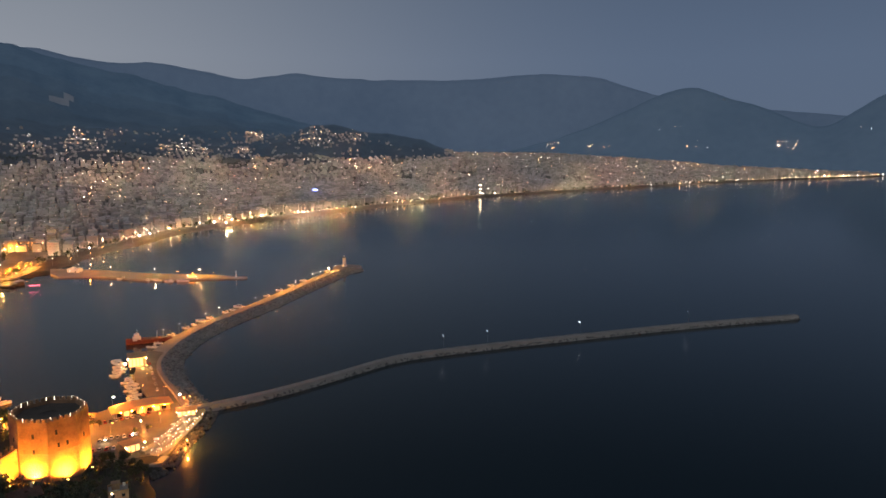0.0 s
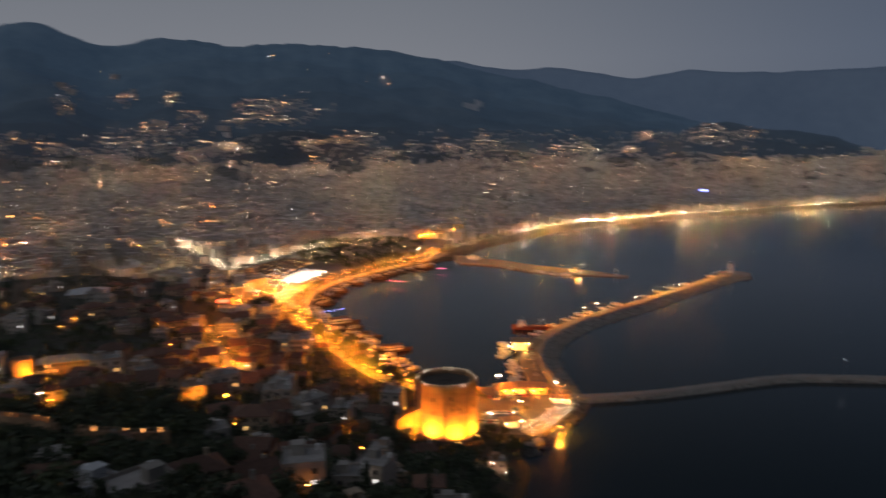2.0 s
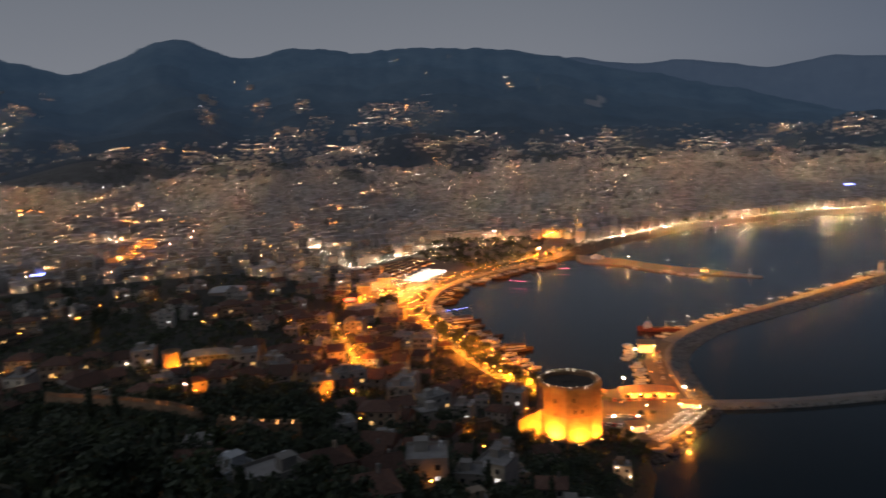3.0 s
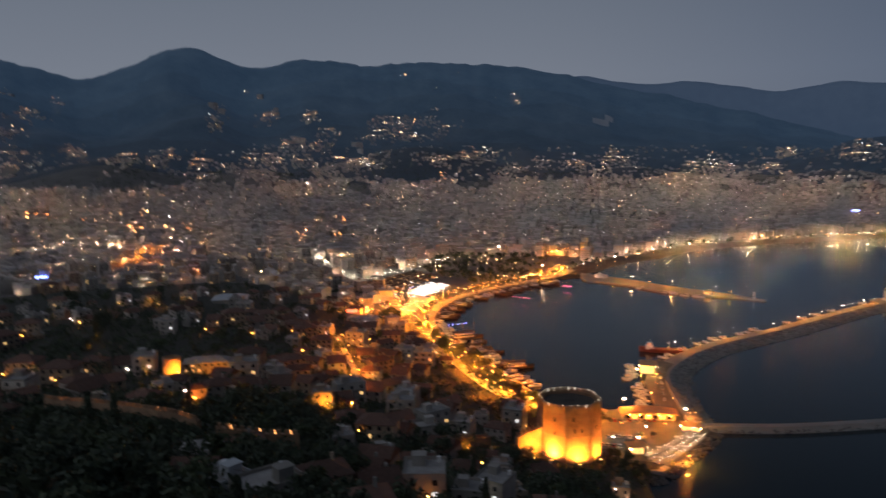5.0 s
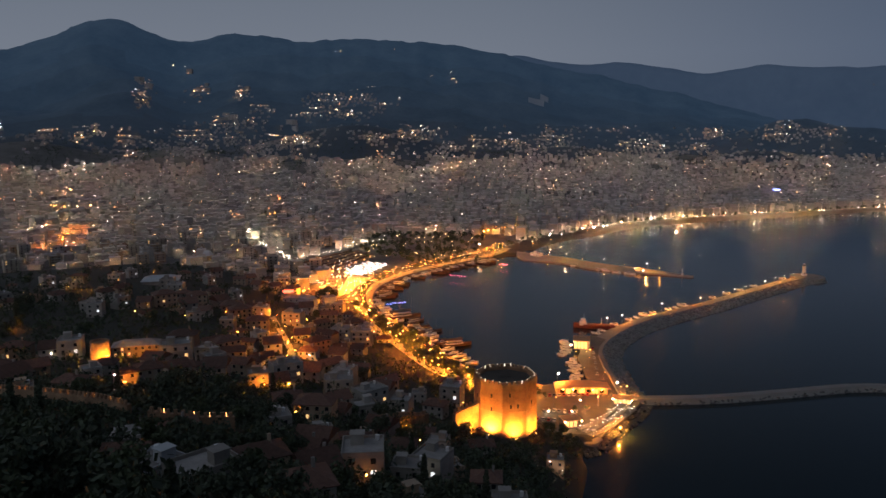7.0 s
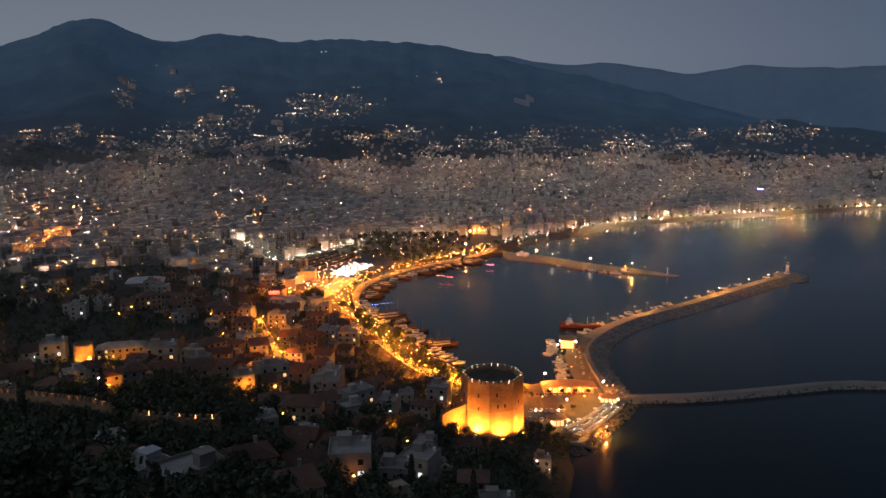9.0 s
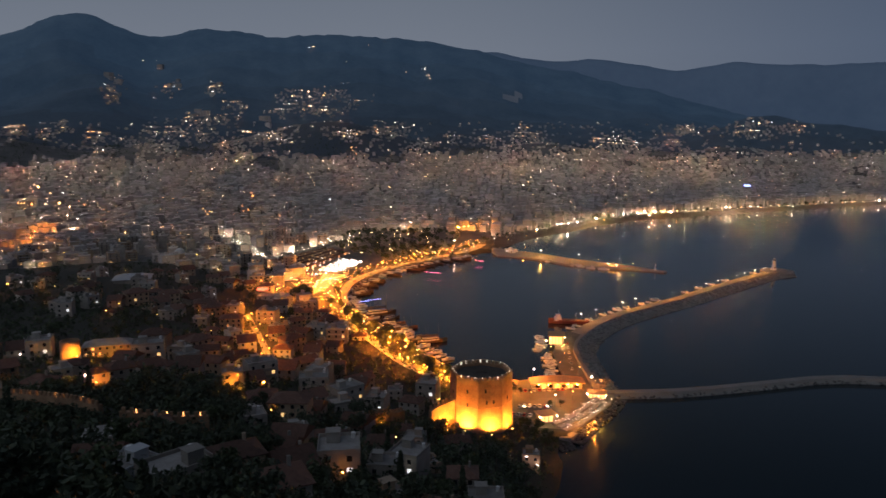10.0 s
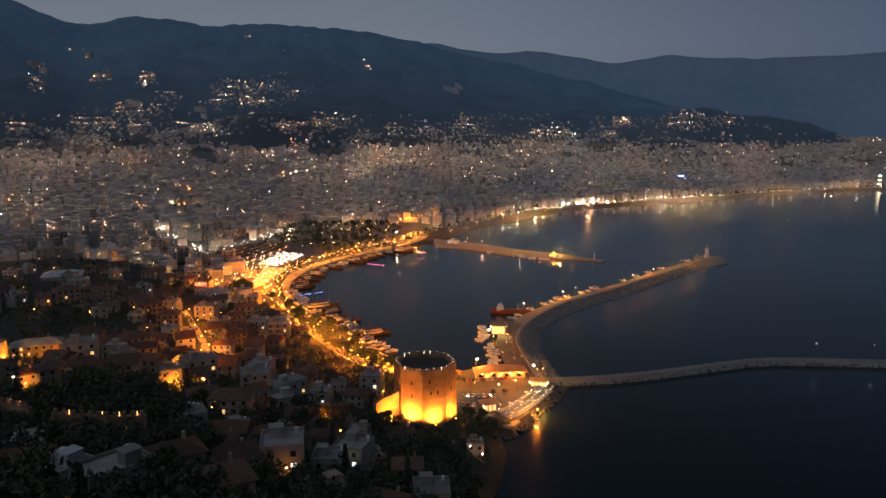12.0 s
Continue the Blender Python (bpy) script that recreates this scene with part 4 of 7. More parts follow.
LAMP_AMBER = make_lamp("amber street lamp on a grey pole", 6.5, M_amber_g, 0.40, power=15500, colour=(1.0, 0.245, 0.016))
LAMP_WHITE = make_lamp("white street lamp on a grey pole", 7.0, M_white_g, 0.20, power=1500, colour=(1.0, 0.80, 0.58))
LAMP_QUAY = make_lamp("tall quay lamp with a bright white head", 11.0, M_white_g, 0.46, 1, 0.8, 14000, (1.0, 0.265, 0.02))
LAMP_OUTER = make_lamp("slim marker lamp on the outer breakwater", 9.0, M_dim, 0.22)
LAMP_SHORE = make_lamp("tall warm white lamp on the beach front", 9.0, M_white_g, 0.6, power=44000, colour=(1.0, 0.70, 0.40))
LAMP_WARM = make_lamp("tall amber lamp on the beach front", 9.0, M_amber_g, 0.55, power=40000, colour=(1.0, 0.42, 0.10))
LAMP_DIM = make_lamp("low warm lamp on the beach front", 7.5, M_amber_g, 0.45, power=2500, colour=(1.0, 0.48, 0.16))
LAMP_SMALL = make_lamp("small amber lamp on the quay edge", 6.0, M_amber_g, 0.34, power=1600, colour=(1.0, 0.27, 0.025))
LAMP_PIER = make_lamp("breakwater lamp with a warm white head", 7.0, M_white_g, 0.32, power=9500, colour=(1.0, 0.30, 0.04))


# ---- boats ----
def hull(bm, L, W, H, sheer=0.5, n=9, z0=-0.4):
    rings = []
    for i in range(n):
        f = i / (n - 1)
        x = -L / 2 + L * f
        w = W / 2 * (1 - max(0, (f - 0.45) / 0.55) ** 2.2) * (0.82 + 0.18 * min(1, f * 4))
        w = max(w, 0.04)
        top = H + sheer * max(0, f - 0.3) ** 2 * 2
        rings.append([bm.verts.new(v) for v in ((x, -w, top), (x, -w * 0.85, z0 + 0.45 * H), (x, -w * 0.3, z0), (x, w * 0.3, z0), (x, w * 0.85, z0 + 0.45 * H), (x, w, top), (x, w * 0.86, top), (x, w * 0.86, top - 0.35), (x, -w * 0.86, top - 0.35), (x, -w * 0.86, top))])
    for a, b in zip(rings, rings[1:]):
        for i in range(10):
            bm.faces.new((a[i], b[i], b[(i + 1) % 10], a[(i + 1) % 10]))
    bm.faces.new(rings[0])
    bm.faces.new(rings[-1][::-1])
    bmesh.ops.recalc_face_normals(bm, faces=bm.faces)


def make_boat(kind, label):
    root = empty("boat", Matrix(), label, "boat", "boats of the harbour")
    L, W, H = {"motor": (7.5, 2.6, 0.9), "fishing": (10, 3.4, 1.2), "gulet": (24, 6.2, 2.2), "yacht": (13, 4.0, 1.5), "tour": (28, 7.5, 2.4)}[kind]
    hm = {"gulet": M_wood, "tour": M_wood}.get(kind, M_hullw)
    bm = new_bm()
    hull(bm, L, W, H, 0.9 if L > 12 else 0.4)
    part("hull", bm, hm, root)
    bm = new_bm()
    cab = {"motor": (-0.5, 2.2, 0.75), "fishing": (-3.4, -0.6, 1.7), "gulet": (-7, 1, 1.5), "yacht": (-2.5, 3, 1.5), "tour": (-11, 6, 2.3)}[kind]
    cw = W * 0.3
    vs = box(bm, cab[0], -cw, H - 0.4, cab[1], cw, H + cab[2])
    for v in vs[4:]:
        v.co.x = (v.co.x - (cab[0] + cab[1]) / 2) * 0.86 + (cab[0] + cab[1]) / 2
        v.co.y *= 0.9
    bmesh.ops.bevel(bm, geom=bm.edges[:], offset=0.12, segments=1, affect="EDGES")
    part("cabin", bm, M_hullw, root)
    bm = new_bm()
    box(bm, cab[0] + 0.3, -cw - 0.03, H + cab[2] * 0.45, cab[1] - 0.25, cw + 0.03, H + cab[2] * 0.8)
    part("cabin_glass", bm, M_glass, root)
    if kind in ("gulet", "tour", "fishing"):
        for x in ((-L * 0.16, L * 0.2) if kind != "fishing" else (1.0,)):
            bm = new_bm()
            tube(bm, [(x, 0, H - 0.5, 0.16), (x, 0, L * 0.62, 0.07)], 6)
            tube(bm, [(x - 0.1, 0, H + 2.6, 0.09), (x - 0.09, 0, H + 2.7, 0.09)], 6)
            part("mast", bm, M_wood, root)
    if kind in ("gulet", "tour"):
        bm = new_bm()
        n = 8
        for i in range(n):
            x0, x1 = cab[0] - 2 + i * (cab[1] - cab[0] + 1) / n, cab[0] - 2 + (i + 1) * (cab[1] - cab[0] + 1) / n
            box(bm, x0, -W * 0.4, H + cab[2] + 1.9 + 0.05 * (i % 2), x1, W * 0.4, H + cab[2] + 1.98 + 0.05 * (i % 2))
        part("canopy", bm, M_tan, root, "tan canvas deck canopy")
        for x in (cab[0] - 1.9, cab[1] - 1.2):
            for y in (-W * 0.38, W * 0.38):
                bm = new_bm()
                tube(bm, [(x, y, H - 0.5, 0.06), (x, y, H + cab[2] + 1.9, 0.06)], 5)
                part("canopy_post", bm, M_rail, root)
    return root


BOATS = {k: make_boat(k, l) for k, l in (("motor", "small white motor boat moored at the quay"), ("fishing", "white wooden fishing boat with a wheelhouse"), ("gulet", "two-masted wooden tour boat with a canopy"), ("yacht", "white motor yacht moored at the quay"), ("tour", "large wooden excursion boat with masts and canopy"))}


# ---- cars ----
def make_car(label, mat):
    root = empty("car", Matrix(), label, "car", "parked cars")
    bm = new_bm()
    prof = [(-2.1, 0.35), (-2.15, 0.85), (-1.6, 0.95), (0.9, 0.92), (2.0, 0.78), (2.12, 0.35)]
    a = [bm.verts.new((x, -0.86, z)) for x, z in prof]
    b = [bm.verts.new((x, 0.86, z)) for x, z in prof]
    bm.faces.new(a)
    bm.faces.new(b[::-1])
    for i in range(6):
        bm.faces.new((a[i], b[i], b[(i + 1) % 6], a[(i + 1) % 6]))
    bmesh.ops.recalc_face_normals(bm, faces=bm.faces)
    bmesh.ops.bevel(bm, geom=bm.edges[:], offset=0.08, segments=1, affect="EDGES")
    part("body", bm, mat, root)
    bm = new_bm()
    vs = box(bm, -1.75, -0.76, 0.9, 1.0, 0.76, 1.45)
    for v in vs[4:]:
        v.co.x = v.co.x * 0.62 - 0.1
        v.co.y *= 0.82
    part("cabin_glass", bm, M_glass, root)
    bm = new_bm()
    box(bm, -1.1, -0.6, 1.452, 0.5, 0.6, 1.5)
    part("car_roof", bm, mat, root)
    for x in (-1.3, 1.3):
        for y in (-0.8, 0.8):
            bm = new_bm()
            v = tube(bm, [(0, 0, -0.1, 0.32), (0, 0, 0.1, 0.32)], 10)
            bmesh.ops.transform(bm, matrix=Matrix.Translation((x, y, 0.32)) @ Matrix.Rotation(math.pi / 2, 4, "X"), verts=bm.verts[:])
            part("wheel", bm, M_tyre, root)
    return root


def car_paint(name, c):
    return paint(name, c, tuple(min(1, k * 1.15) for k in c), 0.3, 0.5, 5, 0.0, metal=0.2)


CARS = [make_car("white car parked on the asphalt", car_paint("white_car_paint", (0.6, 0.6, 0.6))), make_car("silver-grey car parked on the asphalt", car_paint("grey_car_paint", (0.3, 0.31, 0.32))), make_car("dark car parked on the asphalt", car_paint("dark_car_paint", (0.04, 0.045, 0.055))), make_car("red car parked on the asphalt", car_paint("red_car_paint", (0.35, 0.04, 0.03)))]


# ---- the town on the plain ----
M_town_light = glow_mixed("town_lamps", ((0.0, (1.0, 0.40, 0.16)), (0.4, (1.0, 0.56, 0.30)), (0.75, (1.0, 0.78, 0.57))), 630)
M_town_point = glow_mixed("town_points", ((0.0, (1.0, 0.42, 0.16)), (0.22, (1.0, 0.58, 0.32)), (0.50, (1.0, 0.76, 0.54)), (0.75, (1.0, 0.90, 0.78)), (0.92, COOL)), 9.0, sampled=False)
M_amber_point = glow_mixed("amber_points", ((0.0, (1.0, 0.30, 0.06)), (0.5, (1.0, 0.46, 0.14)), (0.8, (1.0, 0.66, 0.36))), 5.5, sampled=False)
M_tower_ring = glow("lit_tower_lamps", (1.0, 0.78, 0.50), 9.0)
M_shore_light = glow_mixed("shore_lamps", ((0.0, (1.0, 0.62, 0.32)), (0.45, (1.0, 0.84, 0.64)), (0.70, (1.0, 0.36, 0.08)), (0.84, (1.0, 0.95, 0.9))), 1900)

# villages on the slopes: bearing left of north, height angle, half width, all in degrees, and the count of lamps
VILLAGES_WEST = ((28.1, 3.37, 0.15, 3), (28.9, 2.46, 0.15, 3), (28.4, 2.07, 0.25, 9), (24.5, 2.75, 0.5, 12), (25.4, 4.1, 0.15, 3), (21.6, 2.8, 0.5, 14), (20.4, 1.66, 0.6, 14), (22.3, 0.66, 1.6, 30), (34.6, -0.11, 0.6, 14),
                 (32.7, -0.28, 0.5, 9), (31.6, 0.18, 0.3, 4), (29.7, -0.69, 0.8, 18), (29.2, -1.69, 0.8, 14), (25.2, -0.35, 1.4, 36), (38.9, 3.65, 0.4, 7), (41.8, 4.19, 0.5, 5), (42.3, 1.55, 0.8, 10), (40.7, 2.87, 0.8, 8), (38.0, 0.36, 0.5, 6), (41.4, 0.0, 1.5, 22))
VILLAGES_MID = ((22.5, -0.53, 0.7, 16), (19.5, -2.19, 0.6, 8), (17.0, 1.13, 0.4, 12), (18.3, -0.68, 1.5, 44), (14.2, 2.5, 2.4, 30), (11.4, 1.81, 0.5, 8), (14.7, 1.34, 1.9, 26), (8.6, -0.2, 1.4, 32), (11.9, -0.5, 1.0, 22), (3.8, -0.82, 0.5, 9),
                (2.0, -0.87, 0.3, 5), (0.8, -0.9, 0.6, 8), (6.0, -1.29, 0.6, 8), (6.9, -1.81, 0.2, 3), (-1.7, -0.06, 0.3, 7), (-1.8, -0.62, 1.0, 22))
VILLAGES_EAST = ((-8.7, -1.17, 1.9, 36), (-13.6, -0.17, 0.5, 9), (-12.7, -1.15, 0.5, 9), (-17.6, -0.41, 1.1, 26), (-20.3, -0.02, 1.2, 8), (-18.3, 0.34, 0.4, 5), (-30.8, 1.2, 0.6, 3), (-35.1, -0.11, 0.6, 4), (-36.3, -0.74, 0.5, 14),
                 (-39.6, -0.84, 1.1, 16), (-44.5, 0.37, 1.5, 3), (-47.1, -0.84, 1.0, 10), (-53.1, -0.57, 0.9, 14), (-57.3, 0.5, 0.8, 3))
VILLAGES = VILLAGES_WEST + VILLAGES_MID + VILLAGES_EAST
# dark wooded knolls and parks inside the town, in the same angles with half widths
KNOLLS = ((22.9, -1.38, 1.5, 0.42), (13.7, -1.37, 3.2, 0.50), (9.0, -2.35, 1.5, 0.45), (3.1, -1.58, 2.5, 0.38), (18.1, -2.38, 1.2, 0.40), (33.9, -1.13, 1.4, 0.60), (31.9, -1.76, 0.9, 0.36), (-12.1, -1.99, 1.1, 0.42), (-25.2, -3.09, 0.6, 0.20), (35.5, -1.81, 1.2, 0.5), (28.3, -1.58, 1.3, 0.45))


def in_knoll(az, el, x, y):
    edge = 0.7 + 0.6 * fbm(x / 120, y / 120, 81)
    out = np.zeros(np.shape(az), bool)
    for a, e, w, h in KNOLLS:
        out |= ((az - a) / w) ** 2 + ((el - e) / h) ** 2 < edge
    return out


def town():
    blocks, roofs, lamps, hoods, points = [], [], [], [], []
    xs, ys = np.meshgrid(np.arange(-2600, 3700, 18.0), np.arange(820, 3700, 18.0))
    xs, ys = xs.ravel(), ys.ravel()
    X, Y = xs + rng.uniform(-5, 5, xs.size), ys + rng.uniform(-5, 5, xs.size)
    S, D, AZ = inland(X, Y), np.hypot(X, Y), np.degrees(np.arctan2(-X, Y))
    Z = height(X, Y)
    EL = np.degrees(np.arctan2(Z + 4 - 163, D))
    near = np.zeros(X.size)
    for a, e, w, n in VILLAGES:
        near = np.maximum(near, np.exp(-((AZ - a) / (w + 0.25)) ** 2 - ((EL - e) / 0.36) ** 2))
    steep = np.clip((Z - 62) / 25, 0, 1) * np.where(AZ < -28, 0.25, 1)
    dens = 0.93 * (1 - steep) + steep * (0.85 * near + 0.16 * (fbm(X / 230, Y / 150, 40) > 0.50) * (Z < 190))
    climb = 0.55 * np.clip((165 - Z) / 40, 0, 1) * np.clip((AZ - 12) / 2, 0, 1) * np.clip((31 - AZ) / 3, 0, 1) + 0.35 * np.clip((118 - Z) / 30, 0, 1) * np.clip((AZ + 15) / 2, 0, 1) * np.clip((13 - AZ) / 2, 0, 1)
    dens = np.maximum(dens, climb)
    dens = dens * np.where(fbm(X / 150, Y / 150, 51) < 0.30, 0.25, 1)
    ok = (S > 48) & (AZ < 50) & (AZ > -64) & (D < np.where(AZ < -24, 4080, 3700)) & (rng.random(X.size) < dens) & (castle_hill(X, Y) < 9) & ((D > 1125) | (AZ < 2))
    ok &= ~((X > -235) & (X < -20) & (Y < 1130) & (Y > 800))
    ok &= ~(in_knoll(AZ, EL, X, Y) & (rng.random(X.size) < 0.94))
    for x, y, z, d, s in zip(X[ok], Y[ok], Z[ok], D[ok], S[ok]):
        h = float(rng.choice([7, 10, 13, 16, 19, 22], p=[.1, .22, .28, .22, .13, .05]))
        h = h * (0.78 - 0.18 * min(1, max(0, (d - 1600) / 1000))) + (3 if s < 160 else 0)
        w, l = rng.uniform(8, 16), rng.uniform(8, 13)
        if z > 75:
            h, w, l = max(5.0, h * 0.5), w * 0.75, l * 0.75
        a = math.atan2(y, x) - math.pi / 2 + 0.55 * (vnoise(x / 300, y / 300, 9) - 0.5) + (rng.random() < 0.12) * 0.7
        blocks.append((x, y, z - 3, w, l, h + 3, a))
        roofs.append((x, y, z + h, w - 0.7, l - 0.7, 0.25, a))
        if d < 1900:
            blocks += [(x, y, z + k, w + 0.9, l + 0.9, 0.35, a) for k in np.arange(3, h - 1, 3.0)]
        if rng.random() < 0.6:
            blocks.append((x + rng.uniform(-3, 3), y + rng.uniform(-3, 3), z + h, rng.uniform(2.5, 5), rng.uniform(2.5, 6), rng.uniform(1.5, 3), a))
        # one hooded lamp added before each block to light it, unseen from the castle
        lx, ly, lz = x - x / d * 11.5 + rng.uniform(-11, 11), y - y / d * 11.5, z + rng.uniform(6.0, 8.5)
        q = (0.8 + 0.35 * rng.random()) * (1.0 + 0.55 * min(1, max(0, (2000 - d) / 700))) * (0.5 if z > 75 else 1.0) * (1.0 - 0.48 * min(1, max(0, (x / y - 0.25) / 0.3)))
        lamps.append((lx, ly, lz, q, q, 0.03, a))
        hoods.append((lx, ly, lz + 0.034, q + 0.3, q + 0.3, 0.14, a))
        hoods.append((lx + q * 0.5 + 0.1, ly, z - 0.5, 0.16, 0.16, lz - z + 0.5, a))
        if rng.random() < (0.17 + 0.12 * (d < 1500) if z < 75 else 0.20) * (0.25 + 1.5 * vnoise(x / 130, y / 130, 61)):
            points.append((x - x / d * 10.5 + rng.uniform(-6, 6), y - y / d * 10.5, z + rng.uniform(4, max(5, h) + 1.5), d * (0.00019 + 0.00046 * rng.random() ** 3) * (1.0 if z < 75 else 0.8)))
    return blocks, roofs, lamps, hoods, points


blocks, roofs, lamps, hoods, points = town()
tagged(new("town_blocks", boxes_mesh("town_blocks", blocks, M_city)), "densely packed pale concrete apartment blocks on the plain", "buildings", kind="stuff")
tagged(new("town_roofs", boxes_mesh("town_roofs", roofs, M_roof)), "dull grey flat roofs of the apartment blocks", "roofs", kind="stuff")
tagged(new("town_lamps", boxes_mesh("town_lamps", lamps, M_town_light)), "unseen hooded street lamps added to light the town's fronts", "lights", kind="stuff")
tagged(new("lamp_hoods", boxes_mesh("lamp_hoods", hoods, M_metal)), "grey hoods and poles of the street lamps", "lamps", kind="stuff")
tagged(new("town_points", blobs_mesh("town_points", points, M_town_point)), "scattered warm and white lamps and lit windows of the town", "lights", kind="stuff")
# slim lit tower behind the beach, its shape made up round three stacked lights
ring_tower = empty("clock_tower", Matrix.Translation((1045, 1752, ground_at(1045, 1752))), "slim pale tower with three rings of bright lamps", "tower")
bm = new_bm()
tube(bm, [(0, 0, -2, 3.0), (0, 0, 2, 3.0), (0, 0, 2, 2.2), (0, 0, 30, 1.7), (0, 0, 30, 2.4), (0, 0, 31, 2.4), (0, 0, 35, 0.2)], 12)
part("shaft", bm, M_city, ring_tower)
for z, q in ((9, 3.4), (19, 3.0), (29, 3.0)):
    bm = new_bm()
    tube(bm, [(0, 0, z, q), (0, 0, z + 1.6, q)], 14)
    part("lamp_ring", bm, M_tower_ring, ring_tower, "bright warm lamp ring")
# groups of amber lamps at junctions and yards of the western town
r_amber = random.Random(44)
amber_spots = []
for az, el, w, n in ((35.8, -4.57, 0.5, 9), (33.8, -4.39, 0.3, 4), (34.3, -5.34, 0.5, 8), (30.9, -5.67, 0.25, 4), (22.5, -6.61, 0.35, 7), (19.7, -6.41, 0.3, 4), (19.1, -5.57, 0.2, 3), (31.8, -3.88, 0.2, 2), (32.7, -5.5, 0.5, 5), (25.3, -7.5, 0.5, 5), (11.3, -1.92, 0.4, 5), (37.5, -4.8, 0.8, 9), (40.5, -4.2, 1.2, 9)):
    for _ in range(n):
        hit_ = on_slope(az + r_amber.uniform(-w, w), el + r_amber.gauss(0, 0.14))
        if hit_:
            x, y, z, d = hit_
            amber_spots.append((x - x / d * 14, y - y / d * 14, z + r_amber.uniform(9, 14), d * r_amber.choice((0.0006, 0.0009, 0.0014))))
tagged(new("amber_lamps", blobs_mesh("amber_lamps", amber_spots, M_amber_point)), "amber street lamps at junctions of the town", "lights", kind="stuff")

shore, beach_points, boards = [], [], []
for x, y in resample(COAST[31:46], 21):
    g = rng.uniform(5, 20)
    d = math.hypot(x, y)
    if d > 1300:
        beach_points.append((x - 0.25 * g, y + g, ground_at(x, y + g) + rng.uniform(5, 9), d * (0.00025 + 0.0005 * rng.random() ** 2)))
    if d < 1500 or rng.random() < 1150 / d - 0.2:
        sx, sy, sz = x - 0.25 * g + rng.uniform(-6, 6), y + g, ground_at(x, y + g) + rng.uniform(6, 12)
        shore.append((sx, sy, sz, 0.17 + 0.30 * rng.random() ** 3))
        # added shields that keep the lamp's light off the hotels behind
        boards.append((sx - 0.35, sy + 0.85, sz - 1.3, 3.4, 0.25, 2.6, 0.5))
        boards.append((sx - 0.30, sy + 0.75, sz - 9, 0.25, 0.25, 8.0, 0.5))
tagged(new("shore_lamps", blobs_mesh("shore_lamps", shore, M_shore_light)), "bright lamps along the beach promenade", "lights", kind="stuff")
tagged(new("lamp_shields", boxes_mesh("lamp_shields", boards, M_metal)), "added dark shields on posts behind the shore lamps", "boards", kind="stuff")
tagged(new("beach_lamps", blobs_mesh("beach_lamps", beach_points, M_town_point)), "small lamps of beach cafes along the shore", "lights", kind="stuff")
r_shore = random.Random(19)
for k, (x, y) in enumerate(((264, 1320), (284, 1392), (434, 1446), (448, 1458), (469, 1469), (489, 1478), (506, 1484), (556, 1512), (585, 1520), (720, 1592), (748, 1610), (774, 1624), (810, 1640), (972, 1716), (1085, 1740), (1397, 1800), (1687, 1858), (1994, 1912), (2141, 1938), (126, 1222), (165, 1280))):
    put_copy(LAMP_WARM if k % 3 == 1 else LAMP_SHORE, x, y, max(1.0, ground_at(x, y)), r_shore.uniform(0, 360), r_shore.uniform(0.85, 1.2))
for x, y in resample(COAST[31:44], 95):
    if r_shore.random() < 0.7:
        g = r_shore.uniform(3, 9)
        lx, ly = x - 0.4 * g + r_shore.uniform(-14, 14), y + g
        put_copy(LAMP_DIM, lx, ly, max(1.0, ground_at(lx, ly)), r_shore.uniform(0, 360), r_shore.uniform(0.7, 1.0))
# dark garden trees between the beach and the hotels
def beach_trees():
    r = np.random.default_rng(77)
    verts, faces = [], []
    line = resample(COAST[31:45], 7)
    left = offset(line, -36)
    for x, y in left:
        if r.random() < 0.35:
            continue
        x, y = x + r.uniform(-9, 4), y + r.uniform(-4, 9)
        z, R = max(2.0, ground_at(x, y)), r.uniform(2.0, 4.2)
        k = len(verts)
        verts.extend([(x - 0.2, y, z - 1), (x + 0.2, y, z - 1), (x + 0.12, y + 0.1, z + R), (x - 0.12, y + 0.1, z + R)])
        faces.append((k, k + 1, k + 2, k + 3))
        for _ in range(26):
            c = np.array([x, y, z + R * 1.35]) + r.normal(0, 0.42, 3) * R
            t, b = r.normal(0, 1, 3), r.normal(0, 1, 3)
            t, b = t / np.linalg.norm(t) * R * 0.36, b / np.linalg.norm(b) * R * 0.28
            k = len(verts)
            verts.extend([c + t, c + b, c - t, c - b])
            faces.append((k, k + 1, k + 2, k + 3))
    return mesh_of("beach_trees", verts, faces, M_beach_leaf)


M_beach_leaf = paint("dark_garden_leaves", (0.02, 0.03, 0.014), (0.055, 0.07, 0.03), 0.8, 0.3, 2, 0.0, island=0.4)
tagged(new("beach_trees", beach_trees()), "dark palms and garden trees behind the beach", "trees", kind="stuff")
for x, y, p, aim in ((-17.1, 349.8, 140000, (-16.1, 352.0)), (-3.4, 349.0, 110000, (-4.2, 351.4)), (6.9, 358.3, 75000, (4.5, 359.5)), (-25.6, 346.0, 75000, (-28.5, 350.0))):
    floodlight(x, y, max(ground_at(x, y), 2) + 0.2, p, aim=aim)


